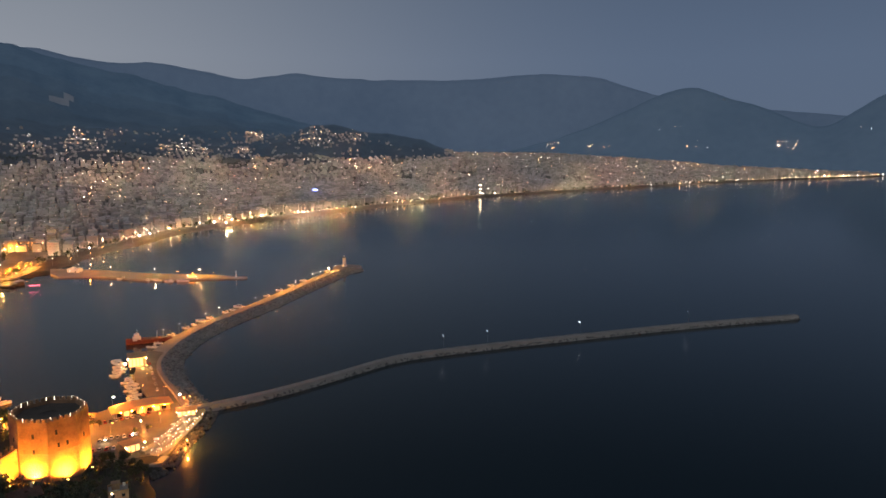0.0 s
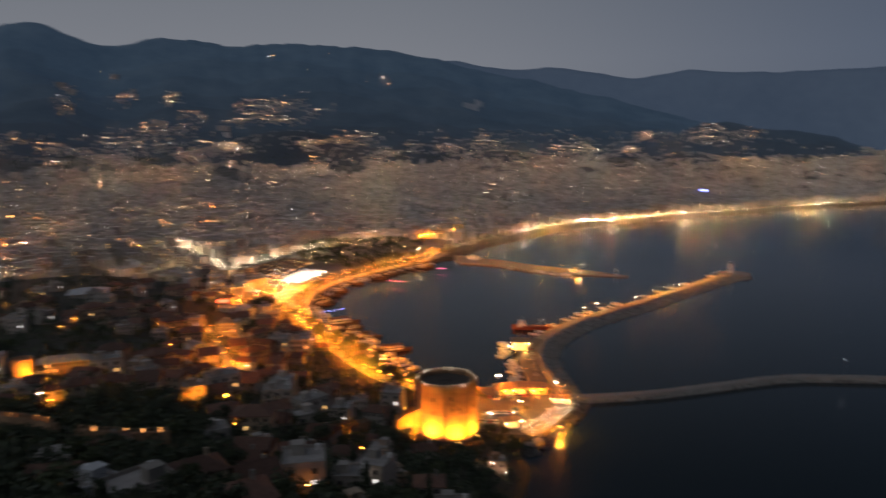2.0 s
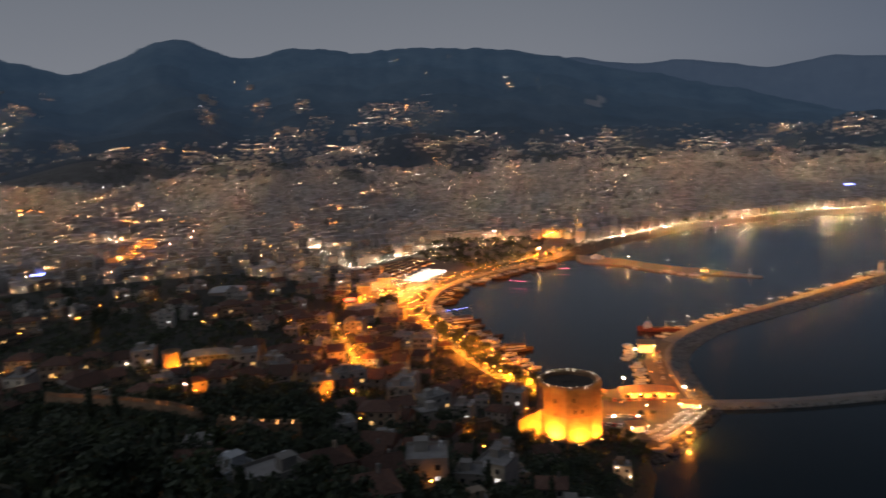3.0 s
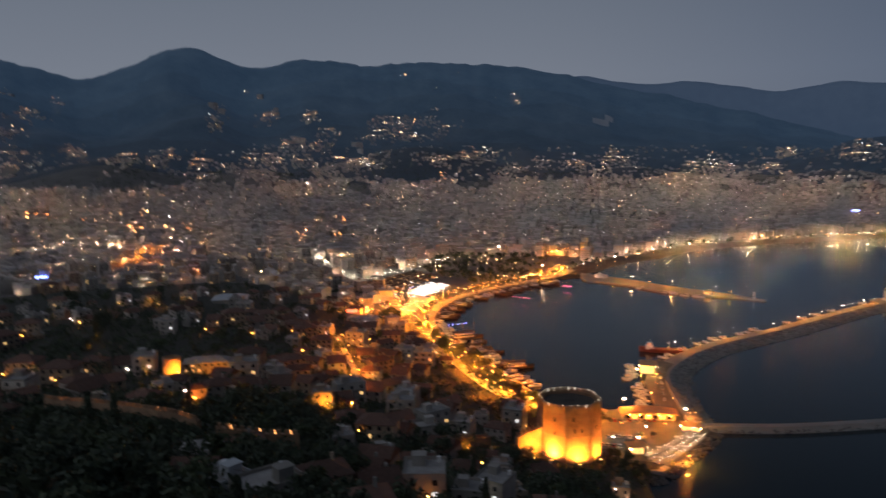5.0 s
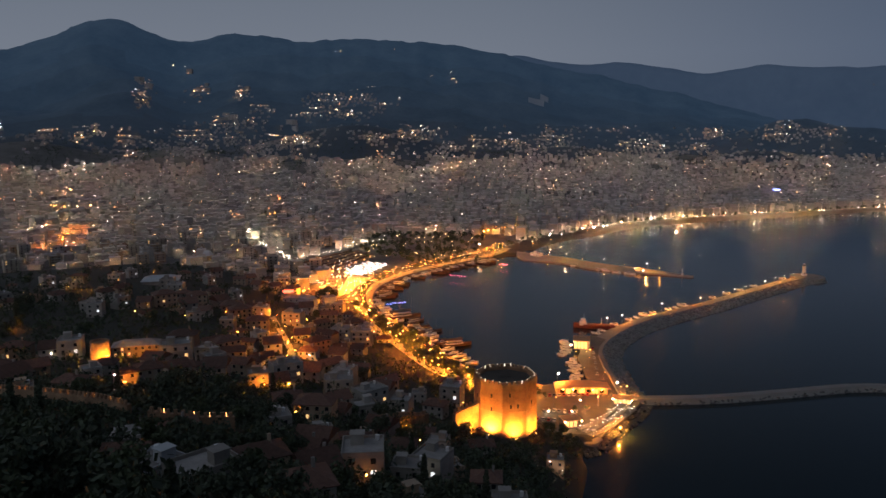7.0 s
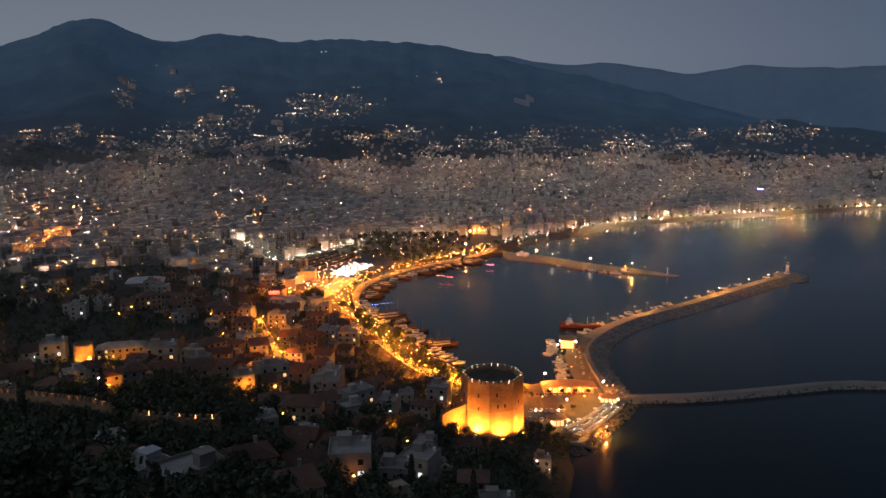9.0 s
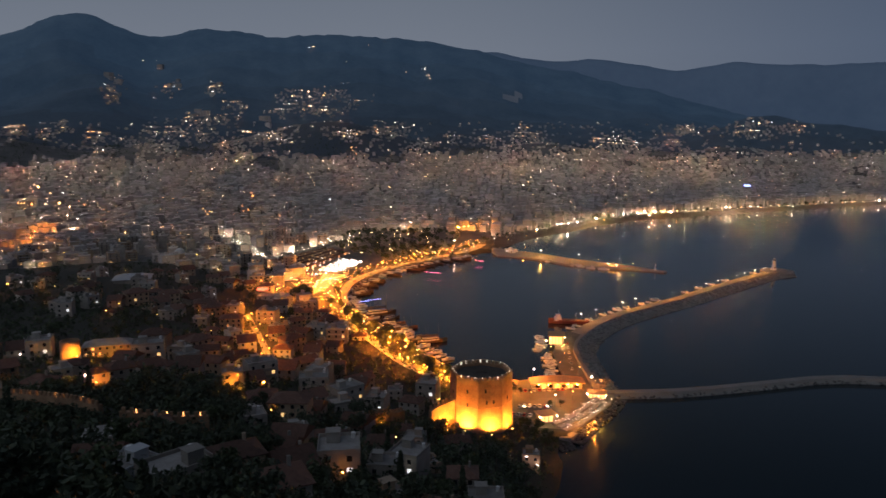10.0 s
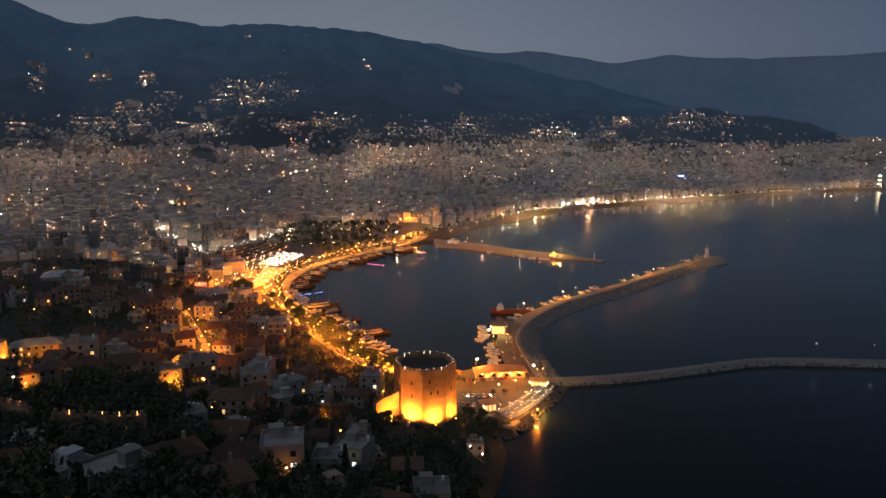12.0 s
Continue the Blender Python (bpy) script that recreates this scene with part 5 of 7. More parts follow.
# lit villages and roads on the foothills
def hillside_lights():
    r = random.Random(12)
    lamps, homes = [], []
    for az, el, w, n in VILLAGES:
        tilt, rows_ = r.uniform(-0.10, 0.10), r.choice((1, 2, 2, 3))
        for _ in range(n):
            u = r.uniform(-1, 1)
            hit_ = on_slope(az + u * w, el + tilt * u * w + r.gauss(0, 0.085) + (r.randrange(rows_) - (rows_ - 1) / 2) * 0.22)
            if not hit_:
                continue
            x, y, z, d = hit_
            lamps.append((x, y, z + 6, d * r.choice((0.00017, 0.00022, 0.00026, 0.00034, 0.0006))))
            if r.random() < 0.8 and d < 3900:
                homes.append((x + r.uniform(-12, 12), y + 14, z - 4, r.uniform(9, 20), r.uniform(9, 14), r.uniform(9, 15), r.uniform(0, 1)))
    # lone lamps high on the mountain, and a lit track
    for az, el, q in ((14.3, 5.75, 0.9), (14.6, 5.75, 0.7), (10.2, 5.7, 0.8), (11.9, 4.8, 0.5), (7.4, 4.05, 0.8), (6.15, 4.05, 0.7), (5.95, 3.95, 1.0), (5.8, 3.85, 1.1), (5.65, 3.78, 1.0), (5.5, 3.7, 0.8), (26.3, 4.1, 0.7)):
        hit_ = on_slope(az, el)
        if hit_:
            lamps.append((hit_[0], hit_[1], hit_[2] + 8, hit_[3] * 0.00034 * q * 1.6))
    # pale blocks high on the western slope
    for az, el, n in ((24.5, 2.9, 5), (25.4, 4.1, 1), (21.6, 2.95, 4), (28.4, 3.3, 4), (22.6, 0.8, 8), (18.0, 0.2, 6)):
        for k in range(n):
            hit_ = on_slope(az + r.uniform(-0.45, 0.45), el + r.uniform(-0.12, 0.12))
            if hit_:
                homes.append((hit_[0], hit_[1] + 10, hit_[2] - 4, r.uniform(16, 34), 14, r.uniform(16, 30), r.uniform(-0.2, 0.3)))
    return lamps, homes


hl, hh = hillside_lights()
M_hill_light = glow_mixed("hill_lamps", ((0.0, (1.0, 0.56, 0.28)), (0.35, (1.0, 0.42, 0.15)), (0.6, (1.0, 0.78, 0.56)), (0.9, COOL)), 8.0, sampled=False)
tagged(new("hill_lamps", blobs_mesh("hill_lamps", hl, M_hill_light)), "warm lamps of villages on the mountain slopes", "lights", kind="stuff")
tagged(new("hill_houses", boxes_mesh("hill_houses", hh, M_city)), "scattered pale houses on the lower mountain slopes", "buildings", kind="stuff")


# ---- the old town on the castle hill ----
TAKEN = []


def free(x, y, gap):
    for a, b, g in TAKEN:
        if (a - x) ** 2 + (b - y) ** 2 < (gap + g) ** 2:
            return False
    return True


def face(x, y):
    """The turn about z that lets a thing's front look toward the castle."""
    return math.degrees(math.atan2(-y, -x)) + 90


def near_line(x, y, path, w):
    for (ax, ay), (bx, by) in zip(path, path[1:]):
        dx, dy = bx - ax, by - ay
        t = min(1, max(0, ((x - ax) * dx + (y - ay) * dy) / (dx * dx + dy * dy)))
        if math.hypot(x - ax - t * dx, y - ay - t * dy) < w:
            return True
    return False


def battlement_wall(path, tall, thick, label, lamps=(), merlon_gap=1.9, tops=None):
    """A crenellated stone wall that follows the ground."""
    root = empty("castle_wall", Matrix(), label, "wall", "castle walls")
    p = resample(path, merlon_gap)
    bm = new_bm()
    tops = [ground_at(x, y) + tall for x, y in p] if tops is None else list(np.linspace(tops[0], tops[1], len(p)))
    k = 4
    tops = [sum(tops[max(0, i - k):i + k + 1]) / len(tops[max(0, i - k):i + k + 1]) for i in range(len(tops))]
    L, R_ = offset(p, -thick / 2), offset(p, thick / 2)
    rows = [[bm.verts.new((x, y, z - tall - 5)) for (x, y), z in zip(L, tops)], [bm.verts.new((x, y, z)) for (x, y), z in zip(L, tops)], [bm.verts.new((x, y, z)) for (x, y), z in zip(R_, tops)], [bm.verts.new((x, y, z - tall - 5)) for (x, y), z in zip(R_, tops)]]
    for a, b in zip(rows, rows[1:]):
        for i in range(len(p) - 1):
            bm.faces.new((a[i], a[i + 1], b[i + 1], b[i]))
    for e in (0, -1):
        bm.faces.new([r[e] for r in rows])
    bmesh.ops.recalc_face_normals(bm, faces=bm.faces)
    part("wall", bm, M_stone, root)
    if "m" not in MERLON:
        bm = new_bm()
        box(bm, -0.5, -0.3, -0.05, 0.5, 0.3, 1.35)
        bmesh.ops.bevel(bm, geom=bm.edges[:], offset=0.08, segments=1, affect="EDGES")
        MERLON["m"] = bpy.data.meshes.new("merlon")
        bm.to_mesh(MERLON["m"])
        bm.free()
        MERLON["m"].materials.append(M_stone)
    for i in range(len(p) - 1):
        (ax, ay), (bx, by) = R_[i], R_[i + 1]
        m = new("merlon", MERLON["m"])
        m.parent = root
        ang = math.atan2(by - ay, bx - ax)
        m.matrix_basis = Matrix.Translation(((ax + bx) / 2 + 0.3 * math.sin(ang) * -1, (ay + by) / 2 + 0.3 * math.cos(ang), (tops[i] + tops[i + 1]) / 2)) @ Matrix.Rotation(ang, 4, "Z") @ Matrix.Scale(merlon_gap / 1.9, 4)
    return root, p, tops


MERLON = {}
M_crenel = glow("amber_lit_gap", (1.0, 0.40, 0.12), 4.5)


def wall_lamp(x, y, z, mat, r=0.22, label="amber lamp fixed low on a wall"):
    root = empty("wall_lamp", Matrix.Translation((x, y, z)), label, "lamp", "lamps of the old town")
    bm = new_bm()
    bulb(bm, 0, 0, 0, r)
    part("globe", bm, mat, root, "", True)
    bm = new_bm()
    tube(bm, [(0, 0, -max(0.5, z - ground_at(x, y)) - 0.3, 0.05), (0, 0, -r * 0.9, 0.05)], 6)
    part("stem", bm, M_metal, root)
    return root


WALL_A = [(-196, 226), (-167, 214), (-153, 207), (-138, 200), (-125, 195), (-112, 188)]
WALL_B = [(-104, 184), (-97, 184), (-90, 187), (-82, 191)]
for wpath, lab in ((WALL_A, "long crenellated castle wall with amber light behind its merlons"), (WALL_B, "short crenellated castle wall with amber light behind its merlons")):
    root, p, tops = battlement_wall(wpath, 6.0, 1.4, lab)
    for i in range(1, len(p) - 1):
        x, y = offset(p, 0.2)[i]
        # glowing rods stand in for the amber light that shows through the gaps
        if i % 2 == 0 and i % 9 not in (4, 7):
            bm = new_bm()
            tube(bm, [(x, y, tops[i], 0.10), (x, y, tops[i] + 1.2, 0.10)], 6)
            part("lit_gap", bm, M_crenel, root, "glowing amber rod added for the lit gap between merlons")
# the wall that climbs from the tower
root, p, tops = battlement_wall([(-23, 357), (-29, 350), (-34, 343)], 14, 1.8, "crenellated stone curtain wall joining the tower", merlon_gap=2.7, tops=(27.5, 24.0))
battlement_wall([(-46, 333), (-51, 320), (-57, 300), (-61, 282)], 5, 1.8, "dark crenellated stone wall climbing the slope")
for x, y, pw in ((-30.5, 348.5, 16000), (-54, 306, 1500), (-52, 314, 700)):
    floodlight(x - 0.5, y - 2.5, ground_at(x - 0.5, y - 2.5) + 0.2, pw)

# floodlit round bastion with the long building beside it
bm = new_bm()
gz = ground_at(-199, 313)
tube(bm, [(0, 0, -6, 4.6), (0, 0, 10.5, 4.3), (0, 0, 10.5, 3.7), (0, 0, 9.5, 3.7)], 20)
bast = empty("bastion", Matrix.Translation((-199, 313, gz)), "round stone bastion floodlit amber on one side", "bastion")
part("wall", bm, M_stone, bast)
floodlight(-193.2, 309.0, ground_at(-193.2, 309.0) + 3.5, 9000)
floodlight(-198.5, 306, ground_at(-198.5, 306) + 0.2, 5000)
floodlight(-183, 326, ground_at(-183, 326) + 0.2, 2200)
TAKEN.append((-199, 313, 12))
TAKEN.append((-192, 304, 8))
LONG = make_house(26, 11, 2, "hip", M_plaster_b, 41, "long two-storey building with a pale roof and lit windows", 0.45, cover=M_flatroof, words="pale grey hip roof")
put(LONG, -193, 335, ground_at(-193, 335) + 1.5, face(-193, 335) - 8, 0.85)
TAKEN.append((-193, 335, 16))
wall_lamp(-176, 340, ground_at(-176, 340) + 4, M_amber_s, 0.3)

# the hall with a pale sheet-metal roof
hall = empty("hall", Matrix.Translation((-325, 612, ground_at(-325, 612))) @ Matrix.Rotation(math.radians(20), 4, "Z") @ Matrix.Scale(0.78, 4), "sports hall with a pale sheet-metal roof and a lit front", "hall")
bm = new_bm()
box(bm, -19, -14, -5, 19, 14, 6)
part("wall", bm, M_plaster, hall)
bm = new_bm()
vs = box(bm, -20.5, -15.5, 6.0, 20.5, 15.5, 6.4)
rt = [bm.verts.new((-10, 0, 11)), bm.verts.new((10, 0, 11))]
c = vs[4:]
bm.faces.new((c[0], c[1], rt[1], rt[0]))
bm.faces.new((c[1], c[2], rt[1]))
bm.faces.new((c[2], c[3], rt[0], rt[1]))
bm.faces.new((c[3], c[0], rt[0]))
part("roof", bm, M_metalroof, hall, "pale ribbed sheet-metal roof")
bm = new_bm()
box(bm, 2, -14.2, 3.4, 16, -14.0, 4.6)
part("window", bm, M_litpane_c, hall, "strip of brightly lit windows")
TAKEN.append((-325, 612, 27))

TAKEN.append((-203, 634, 17))
# near houses under the castle
NEAR = [
    (make_house(12, 10, 2, "hip", M_plaster, 51, "near house with a broad dark red tile roof", 0.0), -44, 133, 12, 1.0),
    (make_house(13, 9, 1, "flat", M_metalroof, 52, "low shed with a pale flat metal roof", 0.0), -73, 126, 32, 1.0),
    (make_house(9, 8, 1, "gable", M_plaster, 53, "small pale house under the castle wall", 0.0), -82, 136, -20, 1.0),
    (make_house(12, 9, 2, "flat", M_plaster, 54, "pale flat-roofed house with a terrace", 0.0), -60, 124, 25, 1.0),
    (make_house(9, 8, 3, "hip", M_plaster, 55, "white timber-framed house with rows of windows", 0.08), -11, 213, 0, 1.0),
    (make_house(10, 8, 2, "hip", M_plaster, 56, "white house with a tiled roof below the tower", 0.0), -17, 290, 8, 1.0),
    (make_house(10, 9, 2, "flat", M_plaster, 57, "pale flat-roofed house among trees", 0.05), -34, 205, -10, 1.0),
    (make_house(12, 8, 2, "hip", M_plaster, 58, "white house with amber-lit windows beside the tower", 0.9), -43, 412, 0, 1.0),
    (make_house(8, 7, 2, "flat", M_stone, 59, "dark stone seaside house with small white lamps", 0.0), 15, 318, 0, 1.0),
    (make_house(9, 9, 3, "flat", M_plaster_b, 60, "house front lit amber in a narrow lane", 0.1), -117, 300, 0, 1.0),
    (make_house(9, 7, 2, "hip", M_plaster_b, 68, "house front lit amber behind the castle wall", 0.0), -158, 264, 10, 0.9),
    (make_house(11, 8, 1, "gable", M_plaster, 61, "low house with a pale sheet roof on the slope", 0.0), -93, 177, 18, 1.0),
    (make_house(9, 7, 1, "hip", M_plaster, 62, "small house with a pale grey hip roof", 0.0, cover=M_flatroof, words="pale grey hip roof"), -95, 160, -12, 1.0),
    (make_house(12, 9, 2, "hip", M_plaster_b, 63, "near house with a wide dark red tile roof", 0.0), -60, 152, 14, 1.0),
    (make_house(9, 8, 2, "flat", M_plaster, 64, "pale flat-roofed house on the slope", 0.0), -81, 222, 10, 1.0),
    (make_house(9, 7, 2, "gable", M_plaster, 65, "white gabled house among dark trees", 0.08), -59, 184, -25, 1.0),
    (make_house(8, 7, 1, "flat", M_plaster, 66, "low pale house with a flat roof below the castle", 0.0), -70, 236, 5, 1.0),
    (make_house(9, 8, 2, "hip", M_plaster, 67, "small tiled house below the castle", 0.0), -42, 243, -8, 1.0),
]
for ob, x, y, turn, s in NEAR:
    put(ob, x, y, ground_at(x, y), face(x, y) + turn, s)
    TAKEN.append((x, y, 8))
wall_lamp(-111, 291, ground_at(-111, 291) + 5, M_amber, 0.3)
wall_lamp(-103, 300, ground_at(-103, 300) + 7, M_amber, 0.22)
for x, y in ((12.5, 313), (18, 313)):
    wall_lamp(x, y, ground_at(x, y) + 5, M_white, 0.16, "bright white lamp on a seaside house")

for x, y, pw in ((-112.5, 292, 3000), (-153, 255, 6000), (-151, 335, 1500), (-42, 404, 2500), (-179, 402, 600), (-60, 333, 1500), (-369, 566, 3000), (-405, 538, 1600), (-316, 408, 900), (-275, 301, 1600), (-330, 560, 500), (-205, 388, 900), (-368, 678, 1500)):
    floodlight(x, y, ground_at(x, y) + 2.2, pw, label="amber lamp on a short post between houses")
TAKEN.extend([(-156, 254, 8), (-150, 244, 7), (-160, 262, 6), (-369, 560, 6), (-275, 297, 6)])
for x, y in ((-157, 255), (-369, 564), (-275, 299), (-191, 247)):
    wall_lamp(x, y, ground_at(x, y) + 5.0, M_white, 0.2, "bright white lamp between houses")
LANE = [(-199, 545), (-171, 487), (-148, 437), (-132, 394), (-124, 357)]
ribbon("road", LANE, -2.4, 2.4, 0.15, M_paving, "narrow paved lane lit amber between houses", "lane", 0.8)
for i, (x, y) in enumerate(resample(LANE, 17)):
    x, y = offset([(x, y), (x - 1, y + 2)], 2.6 if i % 2 else -2.6)[0]
    put_copy(LAMP_AMBER, x, y, ground_at(x, y), rng.uniform(0, 360), 0.85)
count = 0
r0 = random.Random(5)
HILL_LAMPS = []
for _ in range(9000):
    if count >= 190:
        break
    az, d = math.radians(r0.uniform(-2, 46)), r0.uniform(150, 800) ** 1.0
    x, y = -math.sin(az) * d, math.cos(az) * d
    if y < 160 or not free(x, y, 7.2):
        continue
    s = float(inland(np.array([x]), np.array([y]))[0])
    if s < 30 or near_line(x, y, PROM, 30) or near_line(x, y, LANE, 8.5) or near_line(x, y, WALL_A + WALL_B, 10) or near_line(x, y, [(-25, 358), (-61, 282)], 9):
        continue
    if math.hypot(x + 9.4, y - 366) < 30 or near_line(x, y, [(-9, 366), (-12, 318)], 22) or (d < 285 and az > math.radians(17)) or (x > -8 and y > 360):
        continue
    if float(castle_hill(np.array([x]), np.array([y]))[0]) < 6.5 and (y > 760 or x < -215):
        continue
    dens = 0.9 if x > -190 and y > 330 else 0.3
    if x > -120 and y < 305:
        dens = 0.14
    if x < -260:
        dens = 0.15
    if vnoise(x / 70, y / 70, 77) < 0.33 or r0.random() > dens:
        continue
    z = ground_at(x, y)
    put_copy(HOUSES[r0.randrange(len(HOUSES))], x, y, z, face(x, y) + r0.uniform(-35, 35), r0.uniform(0.85, 1.15))
    TAKEN.append((x, y, 7.2))
    count += 1
    if r0.random() < 0.36:
        HILL_LAMPS.append((x + r0.uniform(-8, 8), y - 8))
for i, (x, y) in enumerate(HILL_LAMPS):
    if free(x, y, 0.5 - 6):
        m = M_amber_s if i % 4 else M_white
        wall_lamp(x, y, ground_at(x, y) + 4.0, m, (0.18, 0.25, 0.3)[i % 3] * (0.6 if m is M_white else 1), "small street lamp between houses")

# the mosque with its minaret, and signs
mosque = empty("mosque", Matrix.Translation((-386, 842, ground_at(-386, 842))), "small domed mosque with one slim pale minaret", "mosque")
bm = new_bm()
box(bm, -9, -8, -4, 9, 8, 8)
part("wall", bm, M_plaster_b, mosque)
bm = new_bm()
bmesh.ops.create_uvsphere(bm, u_segments=20, v_segments=10, radius=6.5, matrix=Matrix.Translation((0, 0, 7.6)))
part("dome", bm, M_metalroof, mosque, "grey lead dome", True)
bm = new_bm()
tube(bm, [(11, -6, -3, 1.5), (11, -6, 8, 1.3), (11, -6, 20, 1.05), (11, -6, 20.4, 1.9), (11, -6, 21.4, 1.9), (11, -6, 21.4, 0.95), (11, -6, 26, 0.9), (11, -6, 32, 0.05)], 12)
part("minaret", bm, M_plaster, mosque, "slim pale minaret with a balcony")
floodlight(-378, 830, ground_at(-378, 830) + 0.2, 2500)
TAKEN.append((-386, 842, 18))


def sign(x, y, z, w, h, mat, label):
    root = empty("sign", Matrix.Translation((x, y, z)) @ Matrix.Rotation(math.radians(face(x, y)), 4, "Z"), label, "sign")
    bm = new_bm()
    box(bm, -w / 2, -0.15, 0, w / 2, 0.15, h)
    part("panel", bm, mat, root)
    bm = new_bm()
    tube(bm, [(0, 0.3, ground_at(x, y) - z - 0.5, 0.12), (0, 0.3, h * 0.9, 0.12)], 6)
    part("post", bm, M_metal, root)


sign(-214, 630, ground_at(-214, 630) + 8, 9, 2.2, M_red, "glowing red sign above a flat-roofed building")
sign(-671, 784, ground_at(-671, 784) + 8, 14, 1.6, M_blue, "glowing blue sign on the hillside")
sign(615, 1893, ground_at(615, 1893) + 16, 14, 2.5, M_blue, "glowing blue sign on a beach hotel")

# ---- trees of the hill ----
ntree = 0
for _ in range(9000):
    if ntree >= 190:
        break
    az, d = math.radians(r0.uniform(-4, 48)), r0.choice((r0.uniform(75, 300), r0.uniform(75, 800)))
    x, y = -math.sin(az) * d, math.cos(az) * d
    s = float(inland(np.array([x]), np.array([y]))[0])
    if s < 8 or not free(x, y, 1.0) or near_line(x, y, PROM, 22) or near_line(x, y, LANE, 6) or near_line(x, y, [(a - 3, b - 9) for a, b in WALL_A + WALL_B], 13) or math.hypot(x + 9.4, y - 366) < 21:
        continue
    if math.degrees(math.atan2(163 - ground_at(x, y) - 9, d)) > 32:
        continue
    if vnoise(x / 60, y / 60, 91) < 0.36 and d > 240:
        continue
    t = CYPRESS if r0.random() < 0.07 else TREES[r0.randrange(5)]
    put_copy(t, x, y, ground_at(x, y), r0.uniform(0, 360), r0.uniform(0.8, 1.25) * (1.35 if x < -240 else 1.0))
    TAKEN.append((x, y, 1.6))
    ntree += 1
put_copy(CYPRESS, -104, 283, ground_at(-104, 283), 0, 1.1)

# scrub between the houses
def scrub(n, seed):
    r = np.random.default_rng(seed)
    az, d = np.radians(r.uniform(-6, 50, n)), r.uniform(60, 620, n)
    X, Y = -np.sin(az) * d, np.cos(az) * d
    ok = (inland(X, Y) > 4) & ~((X > -10) & (Y > 368)) & np.array([not near_line(a, b, PROM, 16) for a, b in zip(X, Y)])
    X, Y = X[ok], Y[ok]
    Z = height(X, Y)
    verts, faces = [], []
    for x, y, z in zip(X, Y, Z):
        R = r.uniform(0.7, 2.0)
        for _ in range(9):
            c = np.array([x, y, z]) + r.normal(0, 0.5, 3) * R + (0, 0, R * 0.5)
            t, b = r.normal(0, 1, 3), r.normal(0, 1, 3)
            t, b = t / np.linalg.norm(t) * R * 0.5, b / np.linalg.norm(b) * R * 0.4
            k = len(verts)
            verts.extend([c + t, c + b, c - t, c - b])
            faces.append((k, k + 1, k + 2, k + 3))
    return mesh_of("scrub", verts, faces, M_leaf)


# woods that fill the slope
def woods(spots, seed, leaves=46):
    """Many trees in one mesh: trunk and ragged crown for each (x, y, z, crown radius)."""
    r = np.random.default_rng(seed)
    verts, faces = [], []
    for x, y, z, R in spots:
        k = len(verts)
        w = R * 0.09
        verts.extend([(x - w, y - w, z - 1), (x + w, y - w, z - 1), (x, y + w, z - 1), (x - w * 0.4, y, z + R * 1.5), (x + w * 0.4, y, z + R * 1.5), (x, y + w * 0.4, z + R * 1.5)])
        faces.extend([(k, k + 1, k + 4, k + 3), (k + 1, k + 2, k + 5, k + 4), (k + 2, k, k + 3, k + 5)])
        lobes = r.normal(0, 0.5, (5, 3)) * R * np.array([1, 1, 0.6])
        n = leaves
        c = np.array([x, y, z + R * 1.5]) + lobes[r.integers(0, 5, n)] + r.normal(0, 0.30, (n, 3)) * R
        t, b = r.normal(0, 1, (n, 3)), r.normal(0, 1, (n, 3))
        t = t / np.linalg.norm(t, axis=1)[:, None] * R * r.uniform(0.16, 0.34, (n, 1))
        b = b / np.linalg.norm(b, axis=1)[:, None] * R * r.uniform(0.12, 0.24, (n, 1))
        k = len(verts)
        q = np.stack([c + t, c + b, c - t, c - b], 1).reshape(-1, 3)
        verts.extend(q.tolist())
        faces.extend([(k + 4 * i, k + 4 * i + 1, k + 4 * i + 2, k + 4 * i + 3) for i in range(n)])
    return mesh_of("woods", verts, faces, M_leaf_p)


def wood_spots(n, seed):
    r = random.Random(seed)
    out = []
    for _ in range(14000):
        if len(out) >= n:
            break
        az, d = math.radians(r.uniform(-5, 49)), r.choice((r.uniform(80, 330), r.uniform(250, 860)))
        x, y = -math.sin(az) * d, math.cos(az) * d
        R = r.uniform(1.8, 3.6) * (1.25 if x < -230 else 1.0)
        if not free(x, y, R * 0.55 - 1.5) or near_line(x, y, PROM, 24) or near_line(x, y, LANE, 5):
            continue
        if float(inland(np.array([x]), np.array([y]))[0]) < 8 or math.hypot(x + 9.4, y - 366) < 21 or (x > -12 and y > 362) or near_line(x, y, [(-27, 352), (-24, 335)], 9):
            continue
        if near_line(x, y, [(a - 3, b - 9) for a, b in WALL_A + WALL_B], 13):
            if R > 2.4 or near_line(x, y, WALL_A + WALL_B, 3.5):
                continue
            R = 1.5
        if float(castle_hill(np.array([x]), np.array([y]))[0]) < 5 and x > -230:
            continue
        z = ground_at(x, y)
        if math.degrees(math.atan2(163 - z - 9, d)) > 32 or (x > -200 and y > 300 and r.random() < 0.45):
            continue
        out.append((x, y, z, R))
    for path in (WALL_A, WALL_B):
        for x, y in resample(path, 1.3):
            k = math.hypot(x, y)
            for back in (3.0, 5.2):
                b = back + r.uniform(-0.7, 0.7)
                px, py = x - x / k * b, y - y / k * b
                out.append((px, py, ground_at(px, py) + 0.3, r.uniform(1.3, 1.9)))
    return out


tagged(new("woods", woods(wood_spots(1500, 8), 21)), "dark trees and thickets over the castle slope", "trees", kind="stuff")


